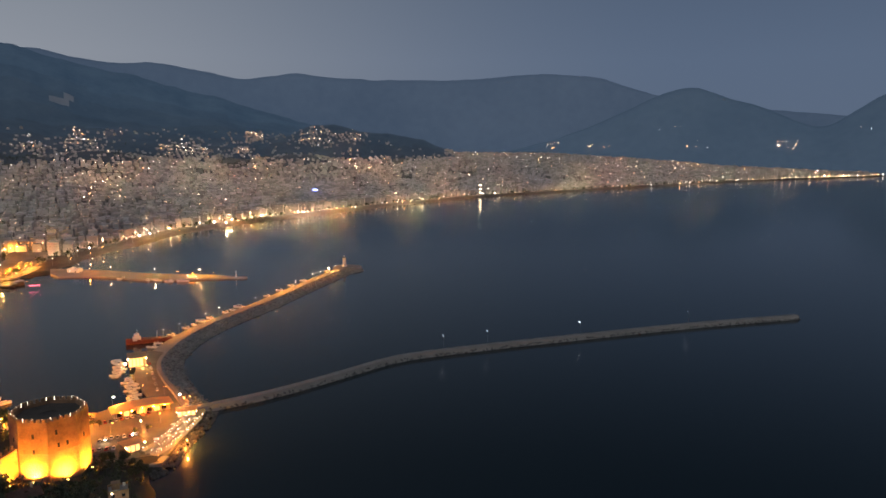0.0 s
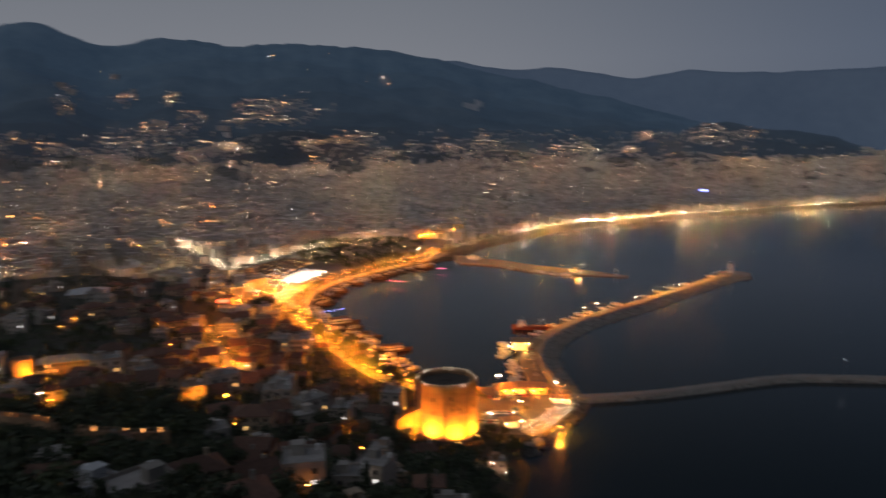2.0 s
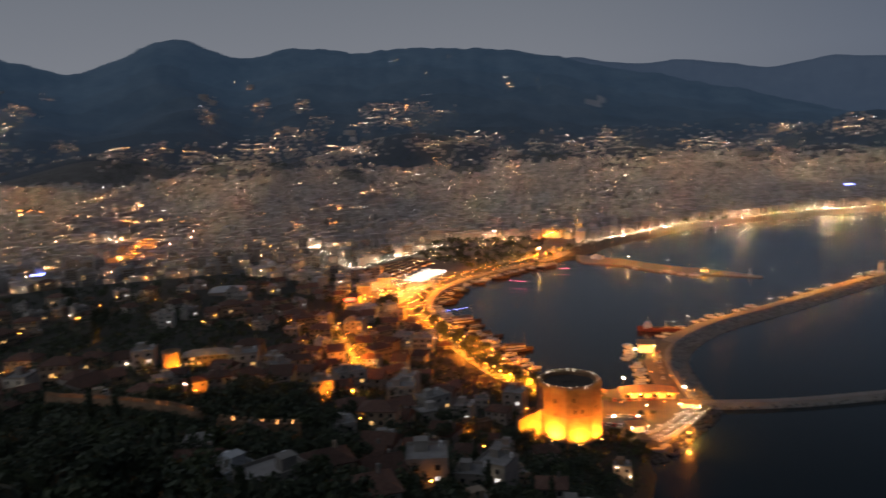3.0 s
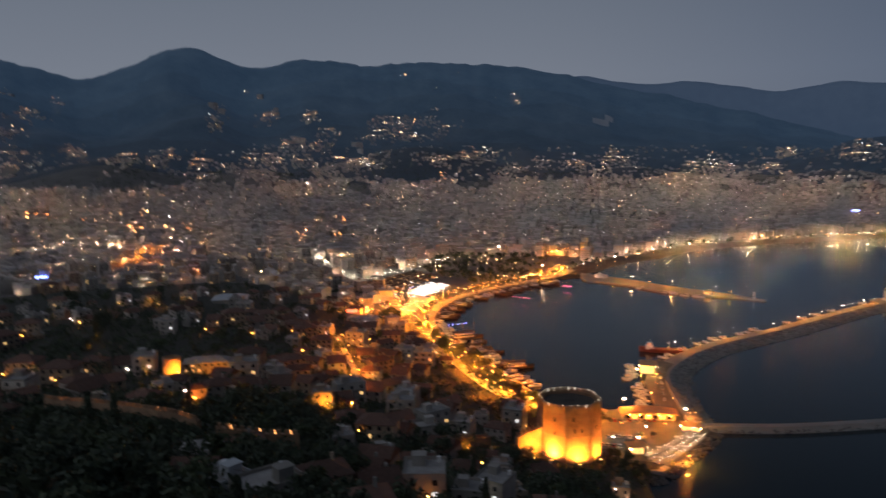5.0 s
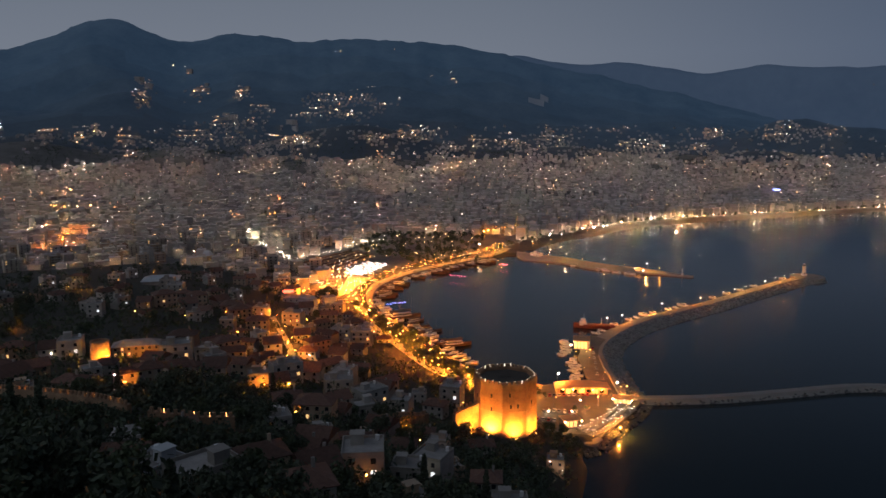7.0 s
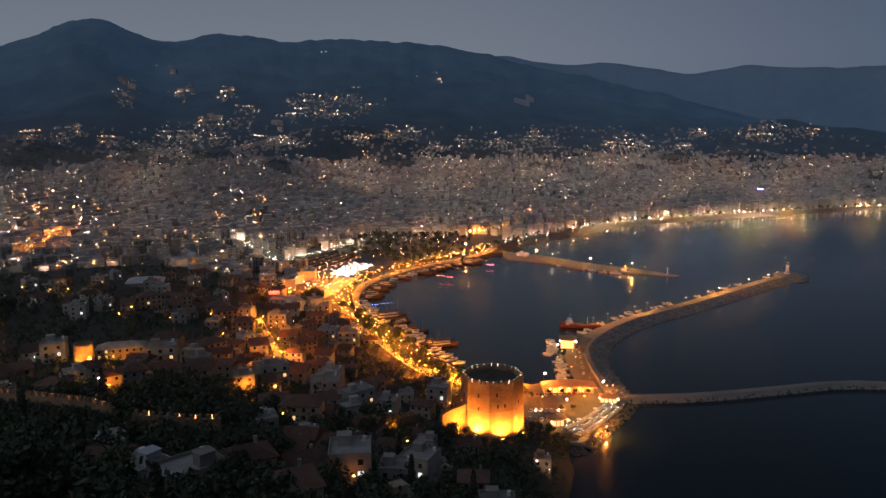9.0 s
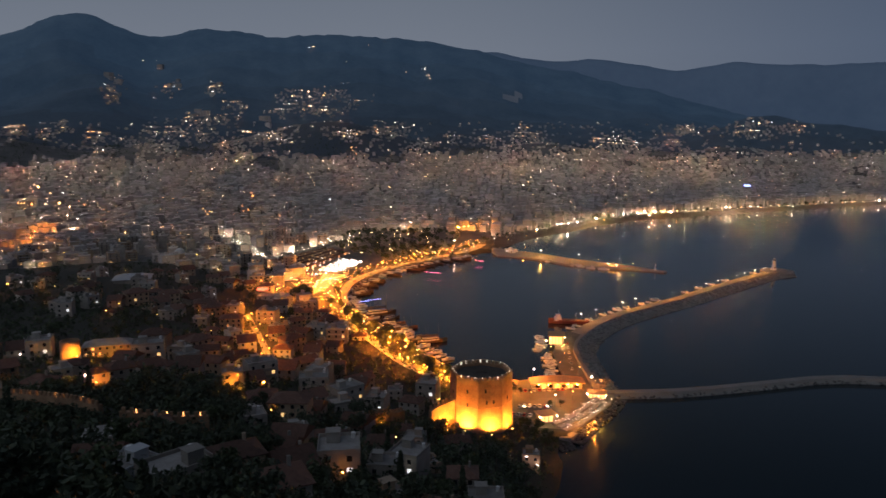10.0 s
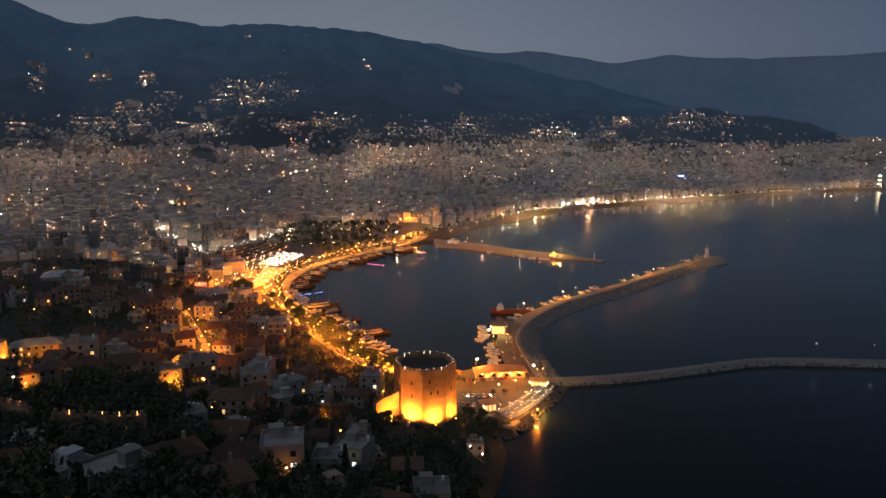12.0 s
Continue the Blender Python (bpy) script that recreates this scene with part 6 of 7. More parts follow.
def groves(seed):
    r = np.random.default_rng(seed)
    az, d = r.uniform(-45, 48, 12000), r.uniform(1150, 3300, 12000)
    x, y = -np.sin(np.radians(az)) * d, np.cos(np.radians(az)) * d
    z = height(x, y)
    keep = in_knoll(az, np.degrees(np.arctan2(z - 159, d)), x, y) | ((fbm(x / 150, y / 150, 51) < 0.36) & (r.random(12000) < 0.35)) | (r.random(12000) < 0.03)
    keep &= (inland(x, y) > 60) & (castle_hill(x, y) < 9)
    return [(float(a), float(b), float(c), float(q)) for a, b, c, q in zip(x[keep], y[keep], z[keep], r.uniform(3.5, 6.5, 12000)[keep])]


tagged(new("groves", woods(groves(4), 22, 14)), "dark groves between the houses of the town", "trees", kind="stuff")
tagged(new("scrub", scrub(9000, 3)), "dark scrub and garden bushes over the slope", "bushes", kind="stuff")

# ---- the harbour promenade ----
prom = resample(PROM, 9.5)
for i, (x, y) in enumerate(prom[1:-1]):
    for o in ((-12.5, -1.0) if i % 2 else (-6.0,)):
        px, py = offset(prom, o)[i + 1]
        put_copy(LAMP_AMBER, px, py, 2.4, rng.uniform(0, 360), 1.0)
for i, (x, y) in enumerate(resample(PROM, 21)[1:-1]):
    px, py = offset(resample(PROM, 21), -2.0)[i + 1]
    if rng.random() < 0.5:
        put_copy(TREES[i % 3] if i % 4 else PALM, px, py, 2.4, rng.uniform(0, 360), rng.uniform(0.7, 1.1))
for i, (x, y) in enumerate(resample(PROM, 13)[2:-2]):
    px, py = offset(resample(PROM, 13), -4.5)[i + 2]
    qx, qy = resample(PROM, 13)[i + 3]
    if rng.random() < 0.7:
        put_copy(CARS[int(rng.integers(4))], px, py, 2.4, math.degrees(math.atan2(qy - y, qx - x)), 1.0)

# amber yard behind the lower promenade
low = round_path(PROM[3:22], 1)
ribbon("pavement", low, -27, -14.2, 0.12, M_paving, "amber-lit paved yard behind the harbour road", "pavement", 0.6)
yard = resample(low, 24)
for i in range(1, len(yard) - 1):
    px, py = offset(yard, -17 if i % 2 else -24)[i]
    put_copy(LAMP_AMBER, px, py, max(2.3, ground_at(px, py)), rng.uniform(0, 360), 0.9)
    for _ in range(1):
        px, py = offset(yard, rng.uniform(-26, -15))[i]
        put_copy(TREES[i % 3], px, py, max(2.3, ground_at(px, py)), rng.uniform(0, 360), rng.uniform(0.9, 1.4))

# bulbs of the stalls and cafes along the promenade
glim = []
for i, (x, y) in enumerate(resample(PROM, 2.1)):
    px, py = offset(resample(PROM, 2.1), rng.uniform(-19, 6))[i]
    glim.append((px, py, 2.4 + rng.uniform(2.2, 4.5), 0.16 + 0.26 * rng.random() ** 2))
tagged(new("stall_bulbs", blobs_mesh("stall_bulbs", glim, glow_mixed("promenade_bulbs", ((0.0, (1.0, 0.42, 0.08)), (0.5, (1.0, 0.66, 0.30)), (0.78, (1.0, 0.92, 0.78))), 10))), "small bright bulbs of stalls and cafes along the promenade", "lights", kind="stuff")
awn = empty("cafe_awning", Matrix(), "dark canvas awning of a promenade cafe", "awning", "cafe awnings")
bm = new_bm()
hi_ = [bm.verts.new(c) for c in ((-3.2, 0, 3.4), (3.2, 0, 3.4), (3.2, 0, 3.46), (-3.2, 0, 3.46))]
lo_ = [bm.verts.new(c) for c in ((-3.2, -3.4, 2.6), (3.2, -3.4, 2.6), (3.2, -3.4, 2.66), (-3.2, -3.4, 2.66))]
bm.faces.new(hi_)
bm.faces.new(lo_[::-1])
for i in range(4):
    bm.faces.new((hi_[i], lo_[i], lo_[(i + 1) % 4], hi_[(i + 1) % 4]))
bmesh.ops.recalc_face_normals(bm, faces=bm.faces)
part("canvas", bm, M_awning, awn)
for x in (-3.0, 3.0):
    bm = new_bm()
    tube(bm, [(x, -3.3, 0, 0.06), (x, -3.3, 2.62, 0.06)], 6)
    part("post", bm, M_metal, awn)
    bm = new_bm()
    tube(bm, [(x, -0.1, 0, 0.06), (x, -0.1, 3.4, 0.06)], 6)
    part("post", bm, M_metal, awn)
bm = new_bm()
box(bm, -2.4, -1.6, 0, 2.4, -1.0, 0.95)
part("counter", bm, M_wood, awn)
for i, (x, y) in enumerate(resample(PROM, 10.5)[1:-1]):
    p_ = resample(PROM, 10.5)
    px, py = offset(p_, -17 if i % 3 else 6.5)[i + 1]
    qx, qy = p_[i + 2]
    put_copy(awn, px, py, 2.4, math.degrees(math.atan2(qy - y, qx - x)) + (0 if i % 3 else 180), rng.uniform(0.85, 1.1))

# moored boats, stern to the quay
moor = resample([(-46, 496), (-72, 543), (-104, 593), (-129, 630), (-147, 671), (-155, 715), (-152, 758), (-136, 811), (-109, 857), (-78, 900), (-42, 947)], 8.2)
for i, (x, y) in enumerate(moor[:-1]):
    bx, by = moor[i + 1]
    ang = math.degrees(math.atan2(by - y, bx - x)) - 90
    n = Vector((math.cos(math.radians(ang)), math.sin(math.radians(ang)), 0))
    k = "yacht" if i < 5 else str(rng.choice(["gulet", "gulet", "tour", "fishing", "yacht"]))
    if 20 < i < 26:
        k = "fishing"
    off = rng.uniform(-2.5, 2.5) + {"yacht": 9, "gulet": 15, "tour": 17, "fishing": 8, "motor": 6}[k]
    put_copy(BOATS[k], x + n.x * off, y + n.y * off, 0.15, ang + rng.uniform(-16, 16), rng.uniform(0.6, 1.1))


def string_lights(name, pts, mat, r, label, parent=None):
    return tagged(new(name, blobs_mesh(name, [(x, y, z, r) for x, y, z in pts], mat)), label, "lights", kind="stuff")


string_lights("boat_lights", [(-84 + i * 2.2, 803 - i * 1.0, 4.5) for i in range(9)], M_pink, 0.35, "row of pink lights on an excursion boat")
string_lights("boat_lights", [(-31 + i * 1.3, 880 - i * 0.3, 4.0) for i in range(8)], M_pink, 0.4, "row of pink lights on a restaurant boat")
string_lights("boat_lights", [(-131 + i * 2.0, 655 + i * 1.5, 4.2) for i in range(10)], M_blue, 0.3, "row of blue lights on an excursion boat")

# lamps on the square at the head of the harbour
ribbon("pavement", [(-200, 652), (-192, 700), (-187, 750), (-184, 792)], -17, 15, 0.16, M_paving, "paved harbour square under amber lamps", "square", 0.6)
for i in range(18):
    x, y = r0.uniform(-212, -174), r0.uniform(655, 790)
    put_copy(LAMP_AMBER, x, y, ground_at(x, y), r0.uniform(0, 360), 1.1)

for x, y, s in ((-181, 636, 2.2), (-176, 644, 1.8), (-72, 506, 1.5), (-84, 524, 1.6), (-62, 492, 1.3), (-60, 478, 1.2), (-127, 586, 1.5), (-150, 618, 1.4), (-98, 545, 1.4)):
    put_copy(TREES[int(abs(x)) % 3], x, y, ground_at(x, y), x, s)

# ---- market, park and streets at the head of the harbour ----
tent = empty("market_tent", Matrix(), "white pyramid tent of the lit market", "tent", "market tents")
bm = new_bm()
b4 = [bm.verts.new(c) for c in ((-3, -3, 2.6), (3, -3, 2.6), (3, 3, 2.6), (-3, 3, 2.6))]
m4 = [bm.verts.new(c) for c in ((-1.2, -1.2, 3.4), (1.2, -1.2, 3.4), (1.2, 1.2, 3.4), (-1.2, 1.2, 3.4))]
s4 = [bm.verts.new((v.co.x, v.co.y, 2.3)) for v in b4]
tp = bm.verts.new((0, 0, 4.6))
for i in range(4):
    j = (i + 1) % 4
    bm.faces.new((b4[i], b4[j], m4[j], m4[i]))
    bm.faces.new((m4[i], m4[j], tp))
    bm.faces.new((s4[i], s4[j], b4[j], b4[i]))
part("canopy", bm, M_canvas, tent)
for x, y in ((-2.9, -2.9), (2.9, -2.9), (2.9, 2.9), (-2.9, 2.9)):
    bm = new_bm()
    tube(bm, [(x, y, -0.3, 0.06), (x, y, 2.5, 0.06)], 6)
    part("post", bm, M_rail, tent)
bm = new_bm()
bulb(bm, 0, -3.4, 2.5, 0.34)
part("lamp", bm, glow("market_lamp", (1.0, 0.93, 0.84), 110.0), tent, "bright white lamp under the edge")
for i in range(5):
    for j in range(7):
        u, v = (i + 0.5) / 5, (j + 0.5) / 7
        x = -208 * (1 - u) * (1 - v) + -184 * u * (1 - v) + -166 * u * v + -196 * (1 - u) * v
        y = 800 * (1 - u) * (1 - v) + 790 * u * (1 - v) + 866 * u * v + 880 * (1 - u) * v
        put_copy(tent, x + rng.uniform(-1, 1), y + rng.uniform(-1, 1), ground_at(x, y), 30 + rng.uniform(-8, 8), rng.uniform(0.75, 0.95))

STREETS = [([(-345, 815), (-318, 832), (-285, 865), (-262, 925), (-233, 1009), (-214, 1060)], 11, "white-lit shopping street"), ([(-430, 1080), (-392, 1015), (-327, 924), (-290, 868)], 14, "white-lit avenue"), ([(-215, 640), (-205, 690), (-196, 740), (-203, 790)], 14, "amber-lit street behind the harbour"), ([(-700, 1060), (-650, 930), (-615, 880)], 16, "amber-lit street climbing the hill")]
for i, (path, gap, lab) in enumerate(STREETS):
    ribbon("road", path, -5, 5, 0.2, M_asphalt, lab + " of dark asphalt", "road", 0.8)
    for j, (x, y) in enumerate(resample(path, gap)):
        o = offset([(x, y), (x + 1, y + 2)], 5.6 if j % 2 else -5.6)[0]
        put_copy(LAMP_WHITE if i < 2 else LAMP_AMBER, o[0], o[1], max(2.2, ground_at(*o)), rng.uniform(0, 360), 1.2)

shop = [(x + r0.uniform(-5, 5), y + r0.uniform(-4, 4), max(2.2, ground_at(x, y)) + r0.uniform(2.5, 5)) for p in (STREETS[0][0], STREETS[1][0]) for x, y in resample(p, 4.2)]
string_lights("shop_lights", shop, M_string, 0.24, "row of bright shop fronts along the street")
# low bazaar sheds between the shopping street and the tents
def bazaar_shed(w, d, seed):
    root = empty("market_shed", Matrix(), "low bazaar shed with a dull brown sheet roof", "shed", "bazaar sheds")
    bm = new_bm()
    box(bm, -w / 2, -d / 2, -1, w / 2, d / 2, 3.6)
    part("wall", bm, M_plaster_b, root)
    bm = new_bm()
    e, k = w / 2 + 0.6, d / 2 + 0.6
    q = [bm.verts.new(c) for c in ((-e, -k, 3.6), (e, -k, 3.6), (e, 0, 4.7), (-e, 0, 4.7), (e, k, 3.6), (-e, k, 3.6))]
    bm.faces.new((q[0], q[1], q[2], q[3]))
    bm.faces.new((q[3], q[2], q[4], q[5]))
    bm.faces.new((q[1], q[4], q[2]))
    bm.faces.new((q[0], q[3], q[5]))
    bm.faces.new((q[0], q[5], q[4], q[1]))
    part("roof", bm, M_tile, root, "dull brown sheet roof")
    for i in range(int(w / 4)):
        bm = new_bm()
        box(bm, -w / 2 + 0.6 + i * 4, -d / 2 - 0.05, 0.2, -w / 2 + 3.2 + i * 4, -d / 2 + 0.02, 2.6)
        part("shutter", bm, M_wood if (i + seed) % 3 else M_litpane, root)
    return root


SHEDS = [bazaar_shed(22, 9, 1), bazaar_shed(16, 8, 2)]
for i in range(5):
    for j in range(6):
        u, v = (i + 0.5) / 5, (j + 0.5) / 6
        x = -280 * (1 - u) * (1 - v) + -222 * u * (1 - v) + -196 * u * v - 240 * (1 - u) * v
        y = 840 * (1 - u) * (1 - v) + 800 * u * (1 - v) + 930 * u * v + 965 * (1 - u) * v
        if not near_line(x, y, STREETS[0][0], 12):
            put_copy(SHEDS[(i + j) % 2], x, y, max(2.0, ground_at(x, y)), 66 + rng.uniform(-6, 6), rng.uniform(0.75, 0.95))
            TAKEN.append((x, y, 9))
# the flat-roofed hall under the red sign
depot = make_house(34, 17, 2, "flat", M_plaster, 77, "long white flat-roofed building beside the harbour square", 0.1, M_litpane_c, name="depot", category="building")
put(depot, -203, 634, ground_at(-203, 634) - 1.0, face(-203, 634) - 14, 0.9)
TAKEN.append((-203, 634, 17))

stalls = [(r0.uniform(-228, -168), r0.uniform(690, 868)) for _ in range(130)]
string_lights("stall_lights", [(x, y, ground_at(x, y) + r0.uniform(2.5, 5.5)) for x, y in stalls], glow_mixed("stall_bulbs", ((0.0, (1.0, 0.9, 0.75)), (0.5, WARM), (0.72, COOL), (0.86, (1.0, 0.3, 0.25)), (0.94, (0.4, 0.4, 1.0))), 28), 0.3, "many small bright bulbs over market stalls")
for i in range(60):
    x, y = r0.uniform(-225, -70), r0.uniform(880, 1120)
    if near_line(x, y, PROM, 18) or near_line(x, y, STREETS[0][0], 12) or (x < -150 and y < 905) or not free(x, y, -2):
        continue
    put_copy(TREES[i % 3] if i % 5 else PALM, x, y, max(2.2, ground_at(x, y)), r0.uniform(0, 360), r0.uniform(0.8, 1.3))
M_park = glow("park_lamp_globe", (1.0, 0.52, 0.2), 30.0)
park_lamps = [(-142, 1128, 18, 1.1), (-62, 951, 15, 1.3)] + [(r0.uniform(-220, -60), r0.uniform(900, 1120), r0.uniform(6, 9), 0.35) for _ in range(70)]
tagged(new("park_trees", woods([(x, y, max(2.2, ground_at(x, y)), r0.uniform(2.6, 4.4)) for x, y in [(r0.uniform(-232, -60), r0.uniform(885, 1125)) for _ in range(190)] if free(x, y, -3) and not near_line(x, y, PROM, 18) and not near_line(x, y, STREETS[0][0], 8) and not (x < -150 and y < 905)], 23, 60)), "dark trees of the harbour park", "trees", kind="stuff")
string_lights("park_lamps", [p[:3] for p in park_lamps[2:]], M_park, 0.36, "amber park lamps among the trees")
for x, y, z, q in park_lamps[:2]:
    put_copy(LAMP_QUAY, x, y, ground_at(x, y), 30, 1.45)

# ---- town blocks nearest the harbour ----
nb = 0
for _ in range(6000):
    if nb >= 60:
        break
    az, d = math.radians(r0.uniform(4, 45)), r0.uniform(640, 1120)
    x, y = -math.sin(az) * d, math.cos(az) * d
    if not free(x, y, 10) or float(castle_hill(np.array([x]), np.array([y]))[0]) > 9 or float(inland(np.array([x]), np.array([y]))[0]) < 45:
        continue
    if any(near_line(x, y, s[0], 13) for s in STREETS) or near_line(x, y, PROM, 30) or (x > -235 and y > 780):
        continue
    put_copy(BLOCKS[r0.randrange(5)], x, y, ground_at(x, y), face(x, y) + 20 * (vnoise(x / 200, y / 200, 5) - 0.5) + r0.choice((0, 0, 90)), r0.uniform(0.85, 1.1))
    TAKEN.append((x, y, 10))
    nb += 1

# lower houses that fill the blocks between
street_bulbs, near_lamps, near_hoods = [], [], []
r2 = np.random.default_rng(31)
infill = []
for x, y in zip(r2.uniform(-900, -60, 2600), r2.uniform(560, 1140, 2600)):
    d, az = math.hypot(x, y), math.degrees(math.atan2(-x, y))
    if d > 1140 or az > 48 or not free(x, y, 6.5) or float(castle_hill(np.array([x]), np.array([y]))[0]) > 9 or float(inland(np.array([x]), np.array([y]))[0]) < 40:
        continue
    if any(near_line(x, y, s[0], 12) for s in STREETS) or near_line(x, y, PROM, 27) or (x > -235 and y > 780):
        continue
    w, l, h, a = r2.uniform(9, 15), r2.uniform(9, 16), float(r2.choice([6.5, 9.5, 12.5])), r2.uniform(0.2, 0.9)
    infill.append((x, y, ground_at(x, y) - 3, w, l, h + 3, a))
    infill += [(x, y, infill[-1][2] + 3 + k, w + 0.7, l + 0.7, 0.3, a) for k in np.arange(3, h, 3.0)]
    infill.append((x + r2.uniform(-2, 2), y + 2, infill[-1][2], 3, 3.5, 3.0, a))
    TAKEN.append((x, y, 6.5))
    # a hooded lamp added before each house to light it, hidden from above
    lx, ly, lz, q = x - x / d * 9.5, y - y / d * 9.5, ground_at(x, y) + 7.0, r2.uniform(0.6, 1.05)
    near_lamps.append((lx, ly, lz, q, q, 0.03, a))
    near_hoods.append((lx, ly, lz + 0.034, q + 0.3, q + 0.3, 0.14, a))
    near_hoods.append((lx + q * 0.5 + 0.1, ly, lz - 7.5, 0.16, 0.16, 7.5, a))
    if r2.random() < 0.6:
        street_bulbs.append((x + r2.uniform(-5, 5), y - 8.5, ground_at(x, y) + r2.uniform(5, h + 2), r2.uniform(0.12, 0.3)))
tagged(new("street_bulbs", blobs_mesh("street_bulbs", street_bulbs, glow_mixed("street_bulbs", ((0.0, (1.0, 0.34, 0.05)), (0.35, (1.0, 0.55, 0.25)), (0.7, (1.0, 0.84, 0.66))), 170))), "warm street lamps between the low houses", "lights", kind="stuff")
tagged(new("town_lamps", boxes_mesh("town_lamps", near_lamps, M_town_light)), "warm street lamps between the low houses", "lights", kind="stuff")
tagged(new("lamp_hoods", boxes_mesh("lamp_hoods", near_hoods, M_metal)), "grey hoods and poles of the street lamps", "lamps", kind="stuff")
tagged(new("town_houses", boxes_mesh("town_houses", infill, M_city)), "low pale houses packed between the apartment blocks", "buildings", kind="stuff")

# the floodlit town building by the beach
pal = make_house(40, 16, 3, "flat", M_plaster_b, 70, "long public building with a row of amber lamps", 0.5, name="public_building", category="building")
put(pal, -38, 1172, 5.5, -22, 1.0)
for i in range(9):
    wall_lamp(-66 + i * 7, 1130 + i * 11, 11, M_amber, 0.5, "amber flood lamp before the public building")
pier_pavilion = make_house(14, 9, 1, "flat", M_canvas, 71, "white pavilion at the root of the ferry pier", 0.9, M_litpane_c, name="pavilion", category="pavilion")
put(pier_pavilion, 14, 962, 1.7, -35, 1.0)


# ---- the quay at the tower ----
def long_pavilion():
    root = empty("restaurant", Matrix.Translation((36, 444, 2.35)) @ Matrix.Rotation(math.radians(6), 4, "Z"), "long quay restaurant with a curved orange-brown roof", "restaurant")
    bm = new_bm()
    n = 12
    lo, hi = [], []
    for i in range(n + 1):
        x = -17 + 34 * i / n
        z = 4.3 + 1.5 * math.sin(math.pi * i / n)
        lo.append([bm.verts.new((x, -6.5, z)), bm.verts.new((x, 5, z + 0.4))])
        hi.append([bm.verts.new((x, -6.5, z + 0.35)), bm.verts.new((x, 5, z + 0.75))])
    for i in range(n):
        bm.faces.new((hi[i][0], hi[i + 1][0], hi[i + 1][1], hi[i][1]))
        bm.faces.new((lo[i][1], lo[i + 1][1], lo[i + 1][0], lo[i][0]))
        bm.faces.new((lo[i][0], lo[i + 1][0], hi[i + 1][0], hi[i][0]))
        bm.faces.new((hi[i][1], hi[i + 1][1], lo[i + 1][1], lo[i][1]))
    part("roof", bm, M_awning, root, "curved orange-brown roof")
    bm = new_bm()
    box(bm, -15.5, -3, 0, 15.5, 4, 4.2)
    part("wall", bm, M_plaster, root)
    for i in range(9):
        bm = new_bm()
        box(bm, -15 + i * 3.75 - 0.15, -6.2, 0, -15 + i * 3.75 + 0.15, -5.9, 4.3 + 1.3 * math.sin(math.pi * (i * 3.75 + 2) / 34))
        part("post", bm, M_wood, root)
    for i in range(7):
        bm = new_bm()
        box(bm, -13.8 + i * 4.1, -3.06, 0.9, -11.2 + i * 4.1, -2.98, 3.1)
        part("window", bm, M_litpane if i % 2 else M_glass, root)
    for i in range(5):
        bm = new_bm()
        bulb(bm, -12 + i * 6, -5.2, 3.9, 0.22)
        part("lamp", bm, M_amber, root, "amber lamp under the eaves")


def kiosk(x, y, deg, w, d, h, label, mat_wall, lit):
    root = empty("kiosk", Matrix.Translation((x, y, 2.35)) @ Matrix.Rotation(math.radians(deg), 4, "Z"), label, "kiosk")
    bm = new_bm()
    box(bm, -w / 2, -d / 2, 0, w / 2, d / 2, h)
    part("wall", bm, mat_wall, root)
    bm = new_bm()
    vs = box(bm, -w / 2 - 0.9, -d / 2 - 0.9, h, w / 2 + 0.9, d / 2 + 0.9, h + 0.35)
    part("roof", bm, M_awning, root)
    for i in range(int(w / 2.4)):
        bm = new_bm()
        x0 = -w / 2 + 0.4 + i * 2.4
        box(bm, x0, -d / 2 - 0.06, 0.8, x0 + 1.8, -d / 2 + 0.02, h - 0.5)
        part("window", bm, lit, root, "brightly lit shop window")
    for k in (-1, 1):
        bm = new_bm()
        bulb(bm, k * (w / 2 + 0.5), -d / 2 - 0.9, h - 0.2, 0.2)
        part("lamp", bm, M_warm, root)
    return root


long_pavilion()
kiosk(59, 428, -8, 10, 6, 3.6, "lit kiosk with an orange-brown roof at the breakwater root", M_plaster, M_litpane)
kiosk(26, 390, 20, 9, 7, 4.5, "small orange-lit tea house on the quay", M_plaster_b, M_litpane)
kiosk(43, 543, -4, 11, 12, 6.5, "two-storey harbour office floodlit yellow", M_plaster_b, M_litpane)
floodlight(38, 531, 2.4, 1500, 0.4, (1.0, 0.55, 0.14), "yellow floodlight before the harbour office")
floodlight(46, 531, 2.4, 1500, 0.4, (1.0, 0.55, 0.14), "yellow floodlight before the harbour office")
for x, y in ((35, 537), (48, 556)):
    wall_lamp(x, y, 5.5, M_warm, 0.35, "bright lamp before the harbour office")
for x, y in ((21, 447), (55.7, 434.7)):
    put_copy(LAMP_QUAY, x, y, 2.35, 15)
put_copy(LAMP_QUAY, 32.5, 410, 2.35, 60, 0.7)
# cars in the quay car park and along the neck
r1 = random.Random(9)
for i in range(9):
    put_copy(CARS[r1.randrange(4)], 16 + i * 2.9, 436 + 0.5 * i, 2.35, 95 + r1.uniform(-6, 6))
for i in range(7):
    put_copy(CARS[r1.randrange(4)], 12 + i * 3.0, 410 + r1.uniform(-1, 1), 2.35, 80 + r1.uniform(-8, 8))
for i in range(5):
    put_copy(CARS[r1.randrange(4)], 5 + i * 3.2, 398 - 0.4 * i, 2.35, 75 + r1.uniform(-8, 8))
for i in range(6):
    put_copy(CARS[r1.randrange(4)], 49 + 0.4 * i, 480 + i * 12, 2.35, 88 + r1.uniform(-8, 8))
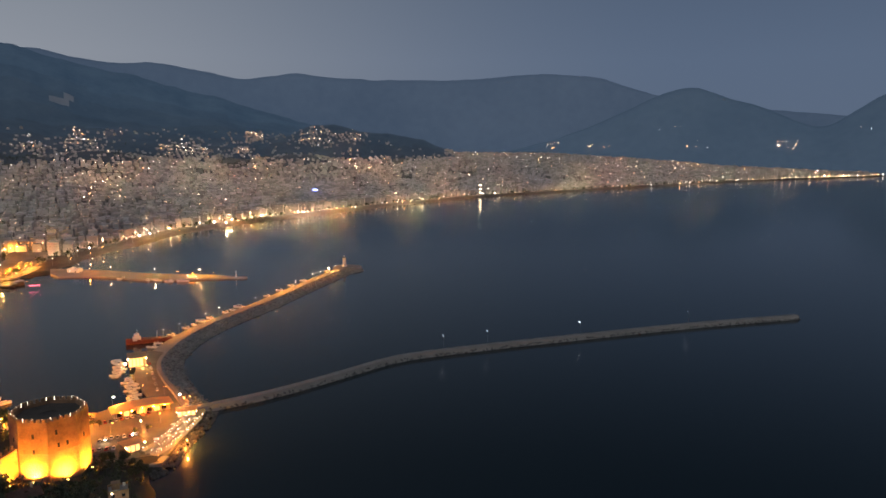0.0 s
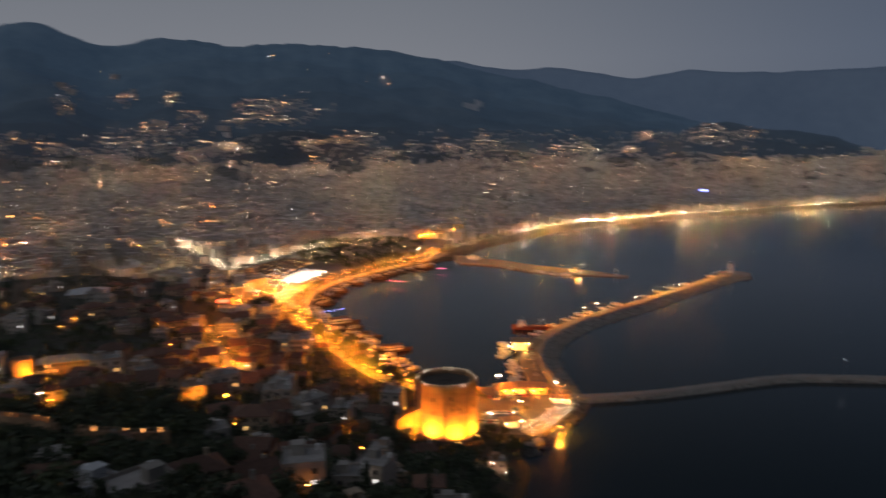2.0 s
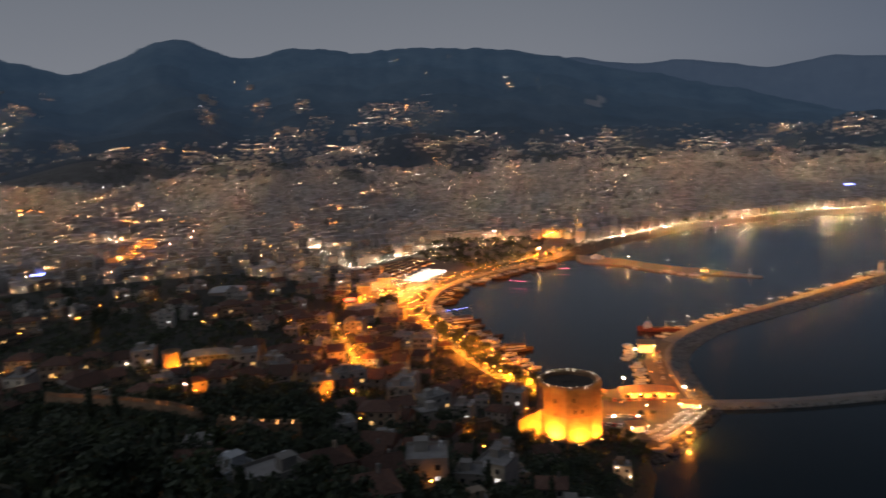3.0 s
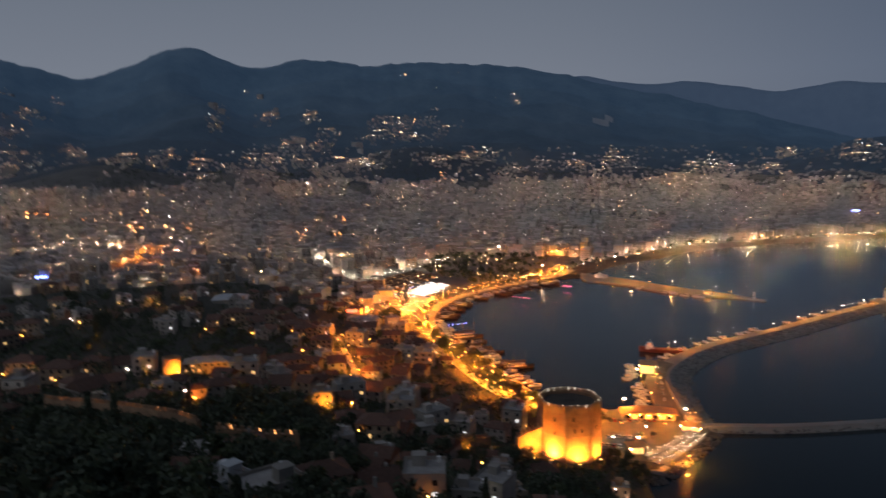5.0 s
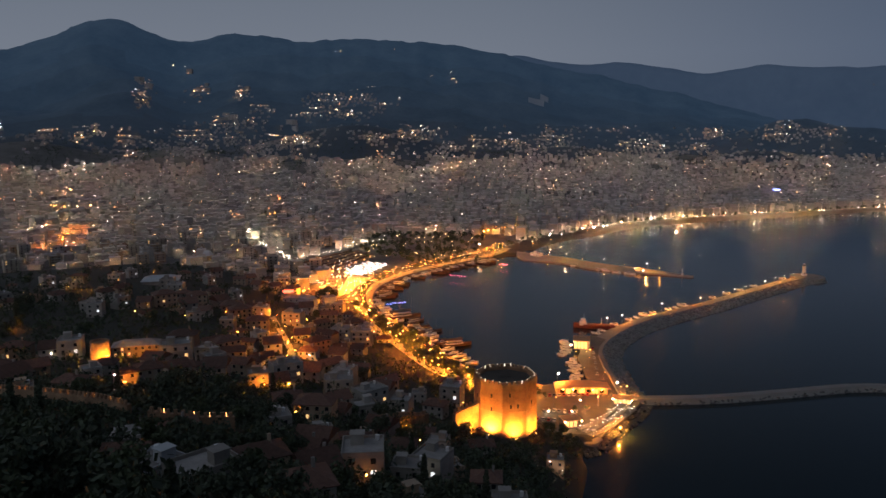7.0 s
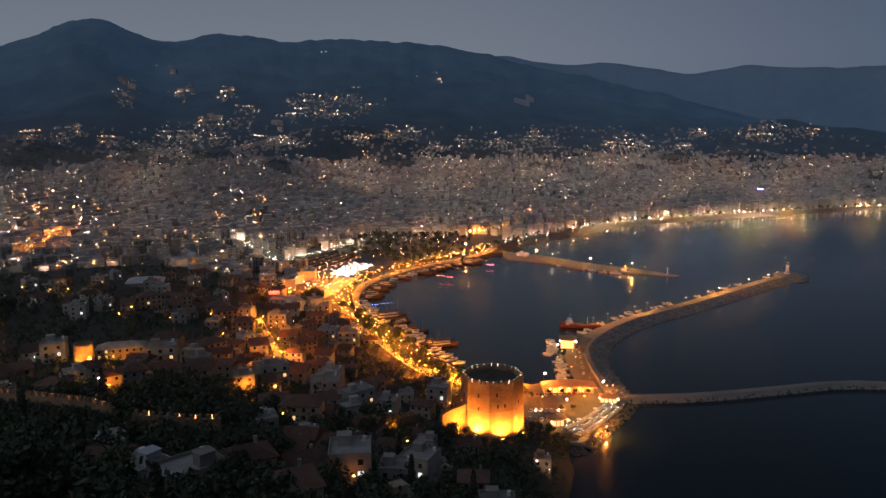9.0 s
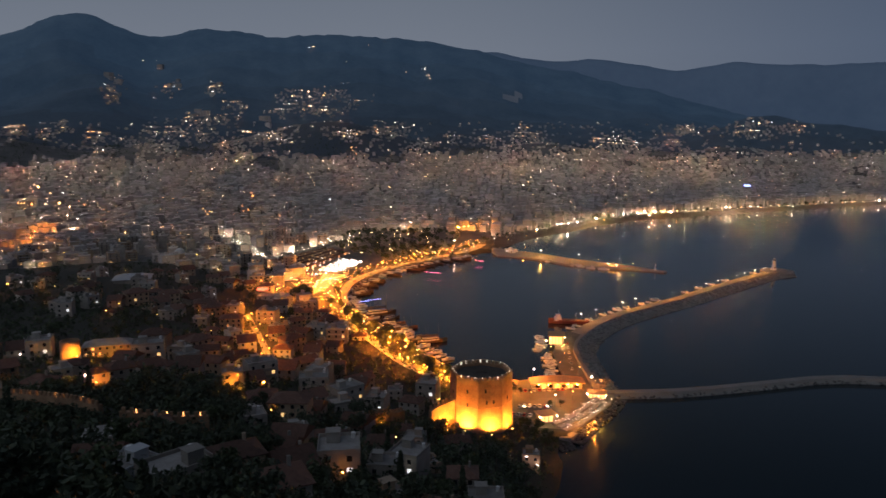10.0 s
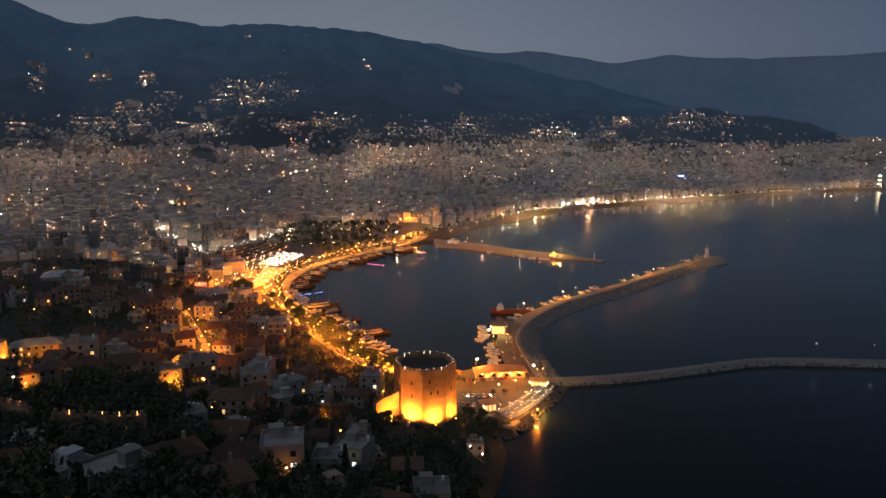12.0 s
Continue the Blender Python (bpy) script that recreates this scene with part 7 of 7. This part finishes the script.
for i, (x, y) in enumerate(((10, 433), (13, 431), (30, 411), (36, 412), (8, 441))):
    put_copy(TREES[i % 3], x, y, 2.35, 50 * i, 0.55)
for x, y in ((45, 500), (52, 470), (47, 520), (60, 445), (64, 446), (40, 478)):
    put_copy(LAMP_SMALL, x, y, 2.35, r1.uniform(0, 360), 0.9)

for x, y in ((18, 418), (44, 422)):
    put_copy(LAMP_SMALL, x, y, 2.35, r1.uniform(0, 360), 1.1)
for i, (x, y) in enumerate(((8, 374), (12, 372), (16, 369), (20, 366), (24, 364), (27, 362), (14, 376), (21, 372), (5, 366), (29, 358), (24, 352), (18, 358), (11, 362))):
    put_copy(TREES[i % 3], x, y, max(1.5, ground_at(x, y)), 47 * i, 0.6 + 0.05 * (i % 4))
# terraces with strings of bulbs down to the water
BULB = blobs_mesh("bulb", [(0, 0, 0, 0.14)], M_string)
terrace = empty("terrace", Matrix(), "stepped seaside terrace edged with strings of white bulbs", "terrace")
for k, (o, z) in enumerate(((0, 4.1), (3.6, 3.3), (7.2, 2.6))):
    path = resample([(33, 380), (41, 388), (49, 400), (57, 413), (62, 422)], 3.0)
    bm = new_bm()
    a, b = offset(path, o - 5.6), offset(path, o - 2.2)
    va = [[bm.verts.new((x, y, zz)) for x, y in q] for q, zz in ((a, z), (b, z), (b, 1.8), (a, 1.8))]
    for q in range(4):
        for i in range(len(path) - 1):
            bm.faces.new((va[q][i], va[q][i + 1], va[(q + 1) % 4][i + 1], va[(q + 1) % 4][i]))
    bmesh.ops.recalc_face_normals(bm, faces=bm.faces)
    part("terrace_step", bm, M_paving, terrace)
    bulbs = [(x, y, z + 2.3 + 0.2 * math.sin(i * 2.0)) for i, (x, y) in enumerate(resample(b, 2.4))]
    for x, y, zz in bulbs:
        g = new("bulb", BULB)
        g.parent, g.location = terrace, (x + r1.uniform(-0.6, 0.6), y + r1.uniform(-0.6, 0.6), zz + r1.uniform(-0.5, 0.3))
    bm = new_bm()
    for i in range(0, len(path), 2):
        x, y = b[i]
        tube(bm, [(x, y, z, 0.05), (x, y, z + 2.4, 0.04)], 5)
    part("bulb_rail", bm, M_rail, terrace)
    for i in range(1, len(path) - 1, 2):
        x, y = (a[i][0] + b[i][0]) / 2, (a[i][1] + b[i][1]) / 2
        tb = empty("table", Matrix.Translation((x, y, z)), "small white terrace table with a parasol", "table", "terrace tables")
        bm = new_bm()
        tube(bm, [(0, 0, 0, 0.25), (0, 0, 0.06, 0.05), (0, 0, 0.7, 0.05), (0, 0, 0.72, 0.5), (0, 0, 0.75, 0.5)], 10)
        part("tabletop", bm, M_canvas, tb)
        if (i + k) % 3 == 0:
            bm = new_bm()
            tube(bm, [(0, 0, 2.1, 1.4), (0, 0, 2.7, 0.05)], 8)
            part("parasol", bm, M_canvas, tb)
for x, y in ((36.5, 370.5), (45, 385.5), (54, 399.5)):
    put_copy(LAMP_SMALL, x, y, 2.9, -40, 0.5)
put(make_lamp("amber lamp on a short pole at the water's edge", 5.5, M_amber_g, 0.45, power=36000, colour=(1.0, 0.30, 0.03)), 51.5, 384.0, 0.2, -40)
slab("pavement", [(32, 366), (38, 366.5), (42, 373), (39, 375), (36, 371), (32, 370)], -3, 2.9, M_concrete, "low lit landing at the water's edge", "landing")


def boulders(path, wide, per_metre, seed, label):
    """Loose dark rocks heaped along the foot of a quay."""
    r = random.Random(seed)
    base = [(1, 0, 0), (0, 1, 0), (-1, 0, 0), (0, -1, 0), (0.4, 0.4, 0.8), (-0.5, 0.3, 0.7), (0, -0.6, 0.75), (0, 0, -0.8)]
    tri = [(0, 1, 4), (1, 5, 4), (1, 2, 5), (2, 3, 6), (2, 6, 5), (3, 0, 6), (0, 4, 6), (4, 5, 6), (1, 0, 7), (2, 1, 7), (3, 2, 7), (0, 3, 7)]
    verts, faces = [], []
    for (ax, ay), (bx, by) in zip(path, path[1:]):
        k = math.hypot(bx - ax, by - ay)
        for _ in range(int(k * per_metre)):
            f, o, q = r.random(), r.uniform(0, wide), r.uniform(0.6, 1.5)
            x, y = ax + (bx - ax) * f + (by - ay) / k * o, ay + (by - ay) * f - (bx - ax) / k * o
            a, n0 = r.uniform(0, 6.28), len(verts)
            verts += [(x + q * j * (math.cos(a) * u - math.sin(a) * v), y + q * j * (math.sin(a) * u + math.cos(a) * v), 1.5 * (1 - o / wide) + q * j * w * 0.8) for (u, v, w), j in zip(base, [r.uniform(0.75, 1.2) for _ in base])]
            faces += [(p + n0, c + n0, w + n0) for p, c, w in tri]
    return tagged(new("rock_armour", mesh_of("rock_armour", verts, faces, M_rock_wet)), label, "rocks", kind="stuff")


boulders([(30, 361), (38, 364.5), (46.5, 383.5), (55.5, 398), (66, 416), (71.5, 431)], 5.5, 4.0, 8, "dark wet boulders round the foot of the terrace")

# ---- boats round the neck of the quay ----
for i in range(17):
    put_copy(BOATS[("yacht", "motor", "fishing")[r1.randrange(3)]], 35 + r1.uniform(-1.5, 1.5), 464 + i * 3.5, 0.1, 180 + r1.uniform(-10, 10), r1.uniform(0.5, 0.8))
for i in range(13):
    put_copy(BOATS[("motor", "yacht")[i % 2]], 29.5 + r1.uniform(-3.0, 1.5) + 0.35 * i, 526 + i * 3.3, 0.1, 170 + r1.uniform(-18, 18), r1.uniform(0.5, 0.85))
inner = resample(offset(resample(MAIN_CREST, 12), -19), 9)
for i, (x, y) in enumerate(inner):
    if y < 590 or i % 5 == 4:
        continue
    if y > 700 and i % 2:
        continue
    x2, y2 = inner[min(i + 1, len(inner) - 1)]
    ang = math.degrees(math.atan2(y2 - y, x2 - x)) + 90
    if i + 1 < len(inner):
        put_copy(BOATS[("fishing", "motor", "yacht", "fishing", "gulet")[i % 5] if y < 700 else "fishing"], x, y, 0.1, ang + r1.uniform(-10, 10), r1.uniform(0.8, 1.05))


def red_ship():
    root = empty("ship", Matrix.Translation((58, 608, 0.1)) @ Matrix.Rotation(math.radians(178), 4, "Z"), "small rust-red cargo ship with a white bridge", "ship")
    bm = new_bm()
    hull(bm, 34, 7.5, 3.0, 1.6, 12, -0.8)
    part("hull", bm, M_hullr, root)
    bm = new_bm()
    box(bm, 6.0, -2.6, 2.6, 12.0, 2.6, 5.4)
    box(bm, 7.0, -2.1, 5.4, 11.0, 2.1, 7.8)
    bmesh.ops.bevel(bm, geom=bm.edges[:], offset=0.12, segments=1, affect="EDGES")
    part("bridge", bm, M_hullw, root, "white wheelhouse")
    bm = new_bm()
    box(bm, 10.9, -1.9, 6.3, 11.06, 1.9, 7.2)
    part("bridge_glass", bm, M_glass, root)
    for x, h in ((8.5, 12.0), (-6.0, 9.0)):
        bm = new_bm()
        tube(bm, [(x, 0, 2.5, 0.2), (x, 0, h, 0.09)], 7)
        part("mast", bm, M_rail, root)
    for x in (-11, -5, 1):
        bm = new_bm()
        box(bm, x - 2.3, -2.4, 2.4, x + 2.3, 2.4, 3.2)
        part("hatch", bm, M_wood, root)


red_ship()


# ---- lighthouse, beacon and the lamps on the breakwaters ----
def lighthouse(x, y, z, h, label):
    root = empty("lighthouse", Matrix.Translation((x, y, z)), label, "lighthouse")
    bm = new_bm()
    tube(bm, [(0, 0, -1, 3.4), (0, 0, 1.4, 3.2), (0, 0, 1.4, 2.3), (0, 0, h * 0.72, 1.7), (0, 0, h * 0.74, 2.3), (0, 0, h * 0.77, 2.3)], 16)
    part("tower_shaft", bm, M_rail, root, "white tapered shaft")
    bm = new_bm()
    tube(bm, [(0, 0, h * 0.77, 1.2), (0, 0, h * 0.92, 1.2)], 12)
    part("lantern", bm, M_glass, root)
    bm = new_bm()
    tube(bm, [(0, 0, h * 0.92, 1.5), (0, 0, h, 0.15)], 12)
    part("lantern_roof", bm, M_rail, root)
    bm = new_bm()
    box(bm, -0.5, -2.5, 1.4, 0.5, -1.8, 3.5)
    part("door", bm, M_wood, root)


lighthouse(312, 851, 3.3, 13.5, "white lighthouse at the end of the breakwater")
beacon = empty("beacon", Matrix.Translation((178, 846, 1.7)), "slim pale beacon post at the pier's end", "beacon")
bm = new_bm()
tube(bm, [(0, 0, 0, 0.9), (0, 0, 1.5, 0.8), (0, 0, 1.6, 0.45), (0, 0, 6.5, 0.35), (0, 0, 6.6, 0.6), (0, 0, 7.4, 0.5)], 10)
part("post", bm, M_rail, beacon)
for x, y in ((69, 609), (83, 624), (110, 652), (124, 669), (164, 694), (193, 726), (207, 741), (222, 756), (250, 786), (265, 802), (280, 818), (294, 832)):
    put_copy(LAMP_PIER, x, y, 1.8, math.degrees(math.atan2(y, x)), 1.0)
for x, y in ((52, 928), (97, 898), (143, 870)):
    put_copy(LAMP_PIER, x, y, 1.7, 200, 1.25)
for x, y in ((30, 946), (72, 914), (120, 884), (134, 866), (156, 860)):
    put_copy(LAMP_SMALL, x, y, 1.7, 200, 0.9)
for x, y in ((252, 473), (289, 470), (372, 461), (480, 448)):
    put_copy(LAMP_OUTER, x, y, 3.4, 90, 1.3)
for i, (x, y) in enumerate(((90, 890), (100, 884), (112, 872), (126, 866), (66, 912))):
    put_copy(BOATS[("fishing", "yacht")[i % 2]], x - 6, y - 14, 0.1, 140 + 8 * i, 1.0)
shed = kiosk(133, 864, -30, 9, 5, 3.2, "small lit shed on the ferry pier", M_plaster, M_litpane)
shed.location.z = 1.7

# white work lamps on the quay square
for x, y in ((14.6, 406.2), (28.0, 407.5)):
    wall_lamp(x, y, 4.2, M_white, 0.3, "bright white lamp on a short quay post")
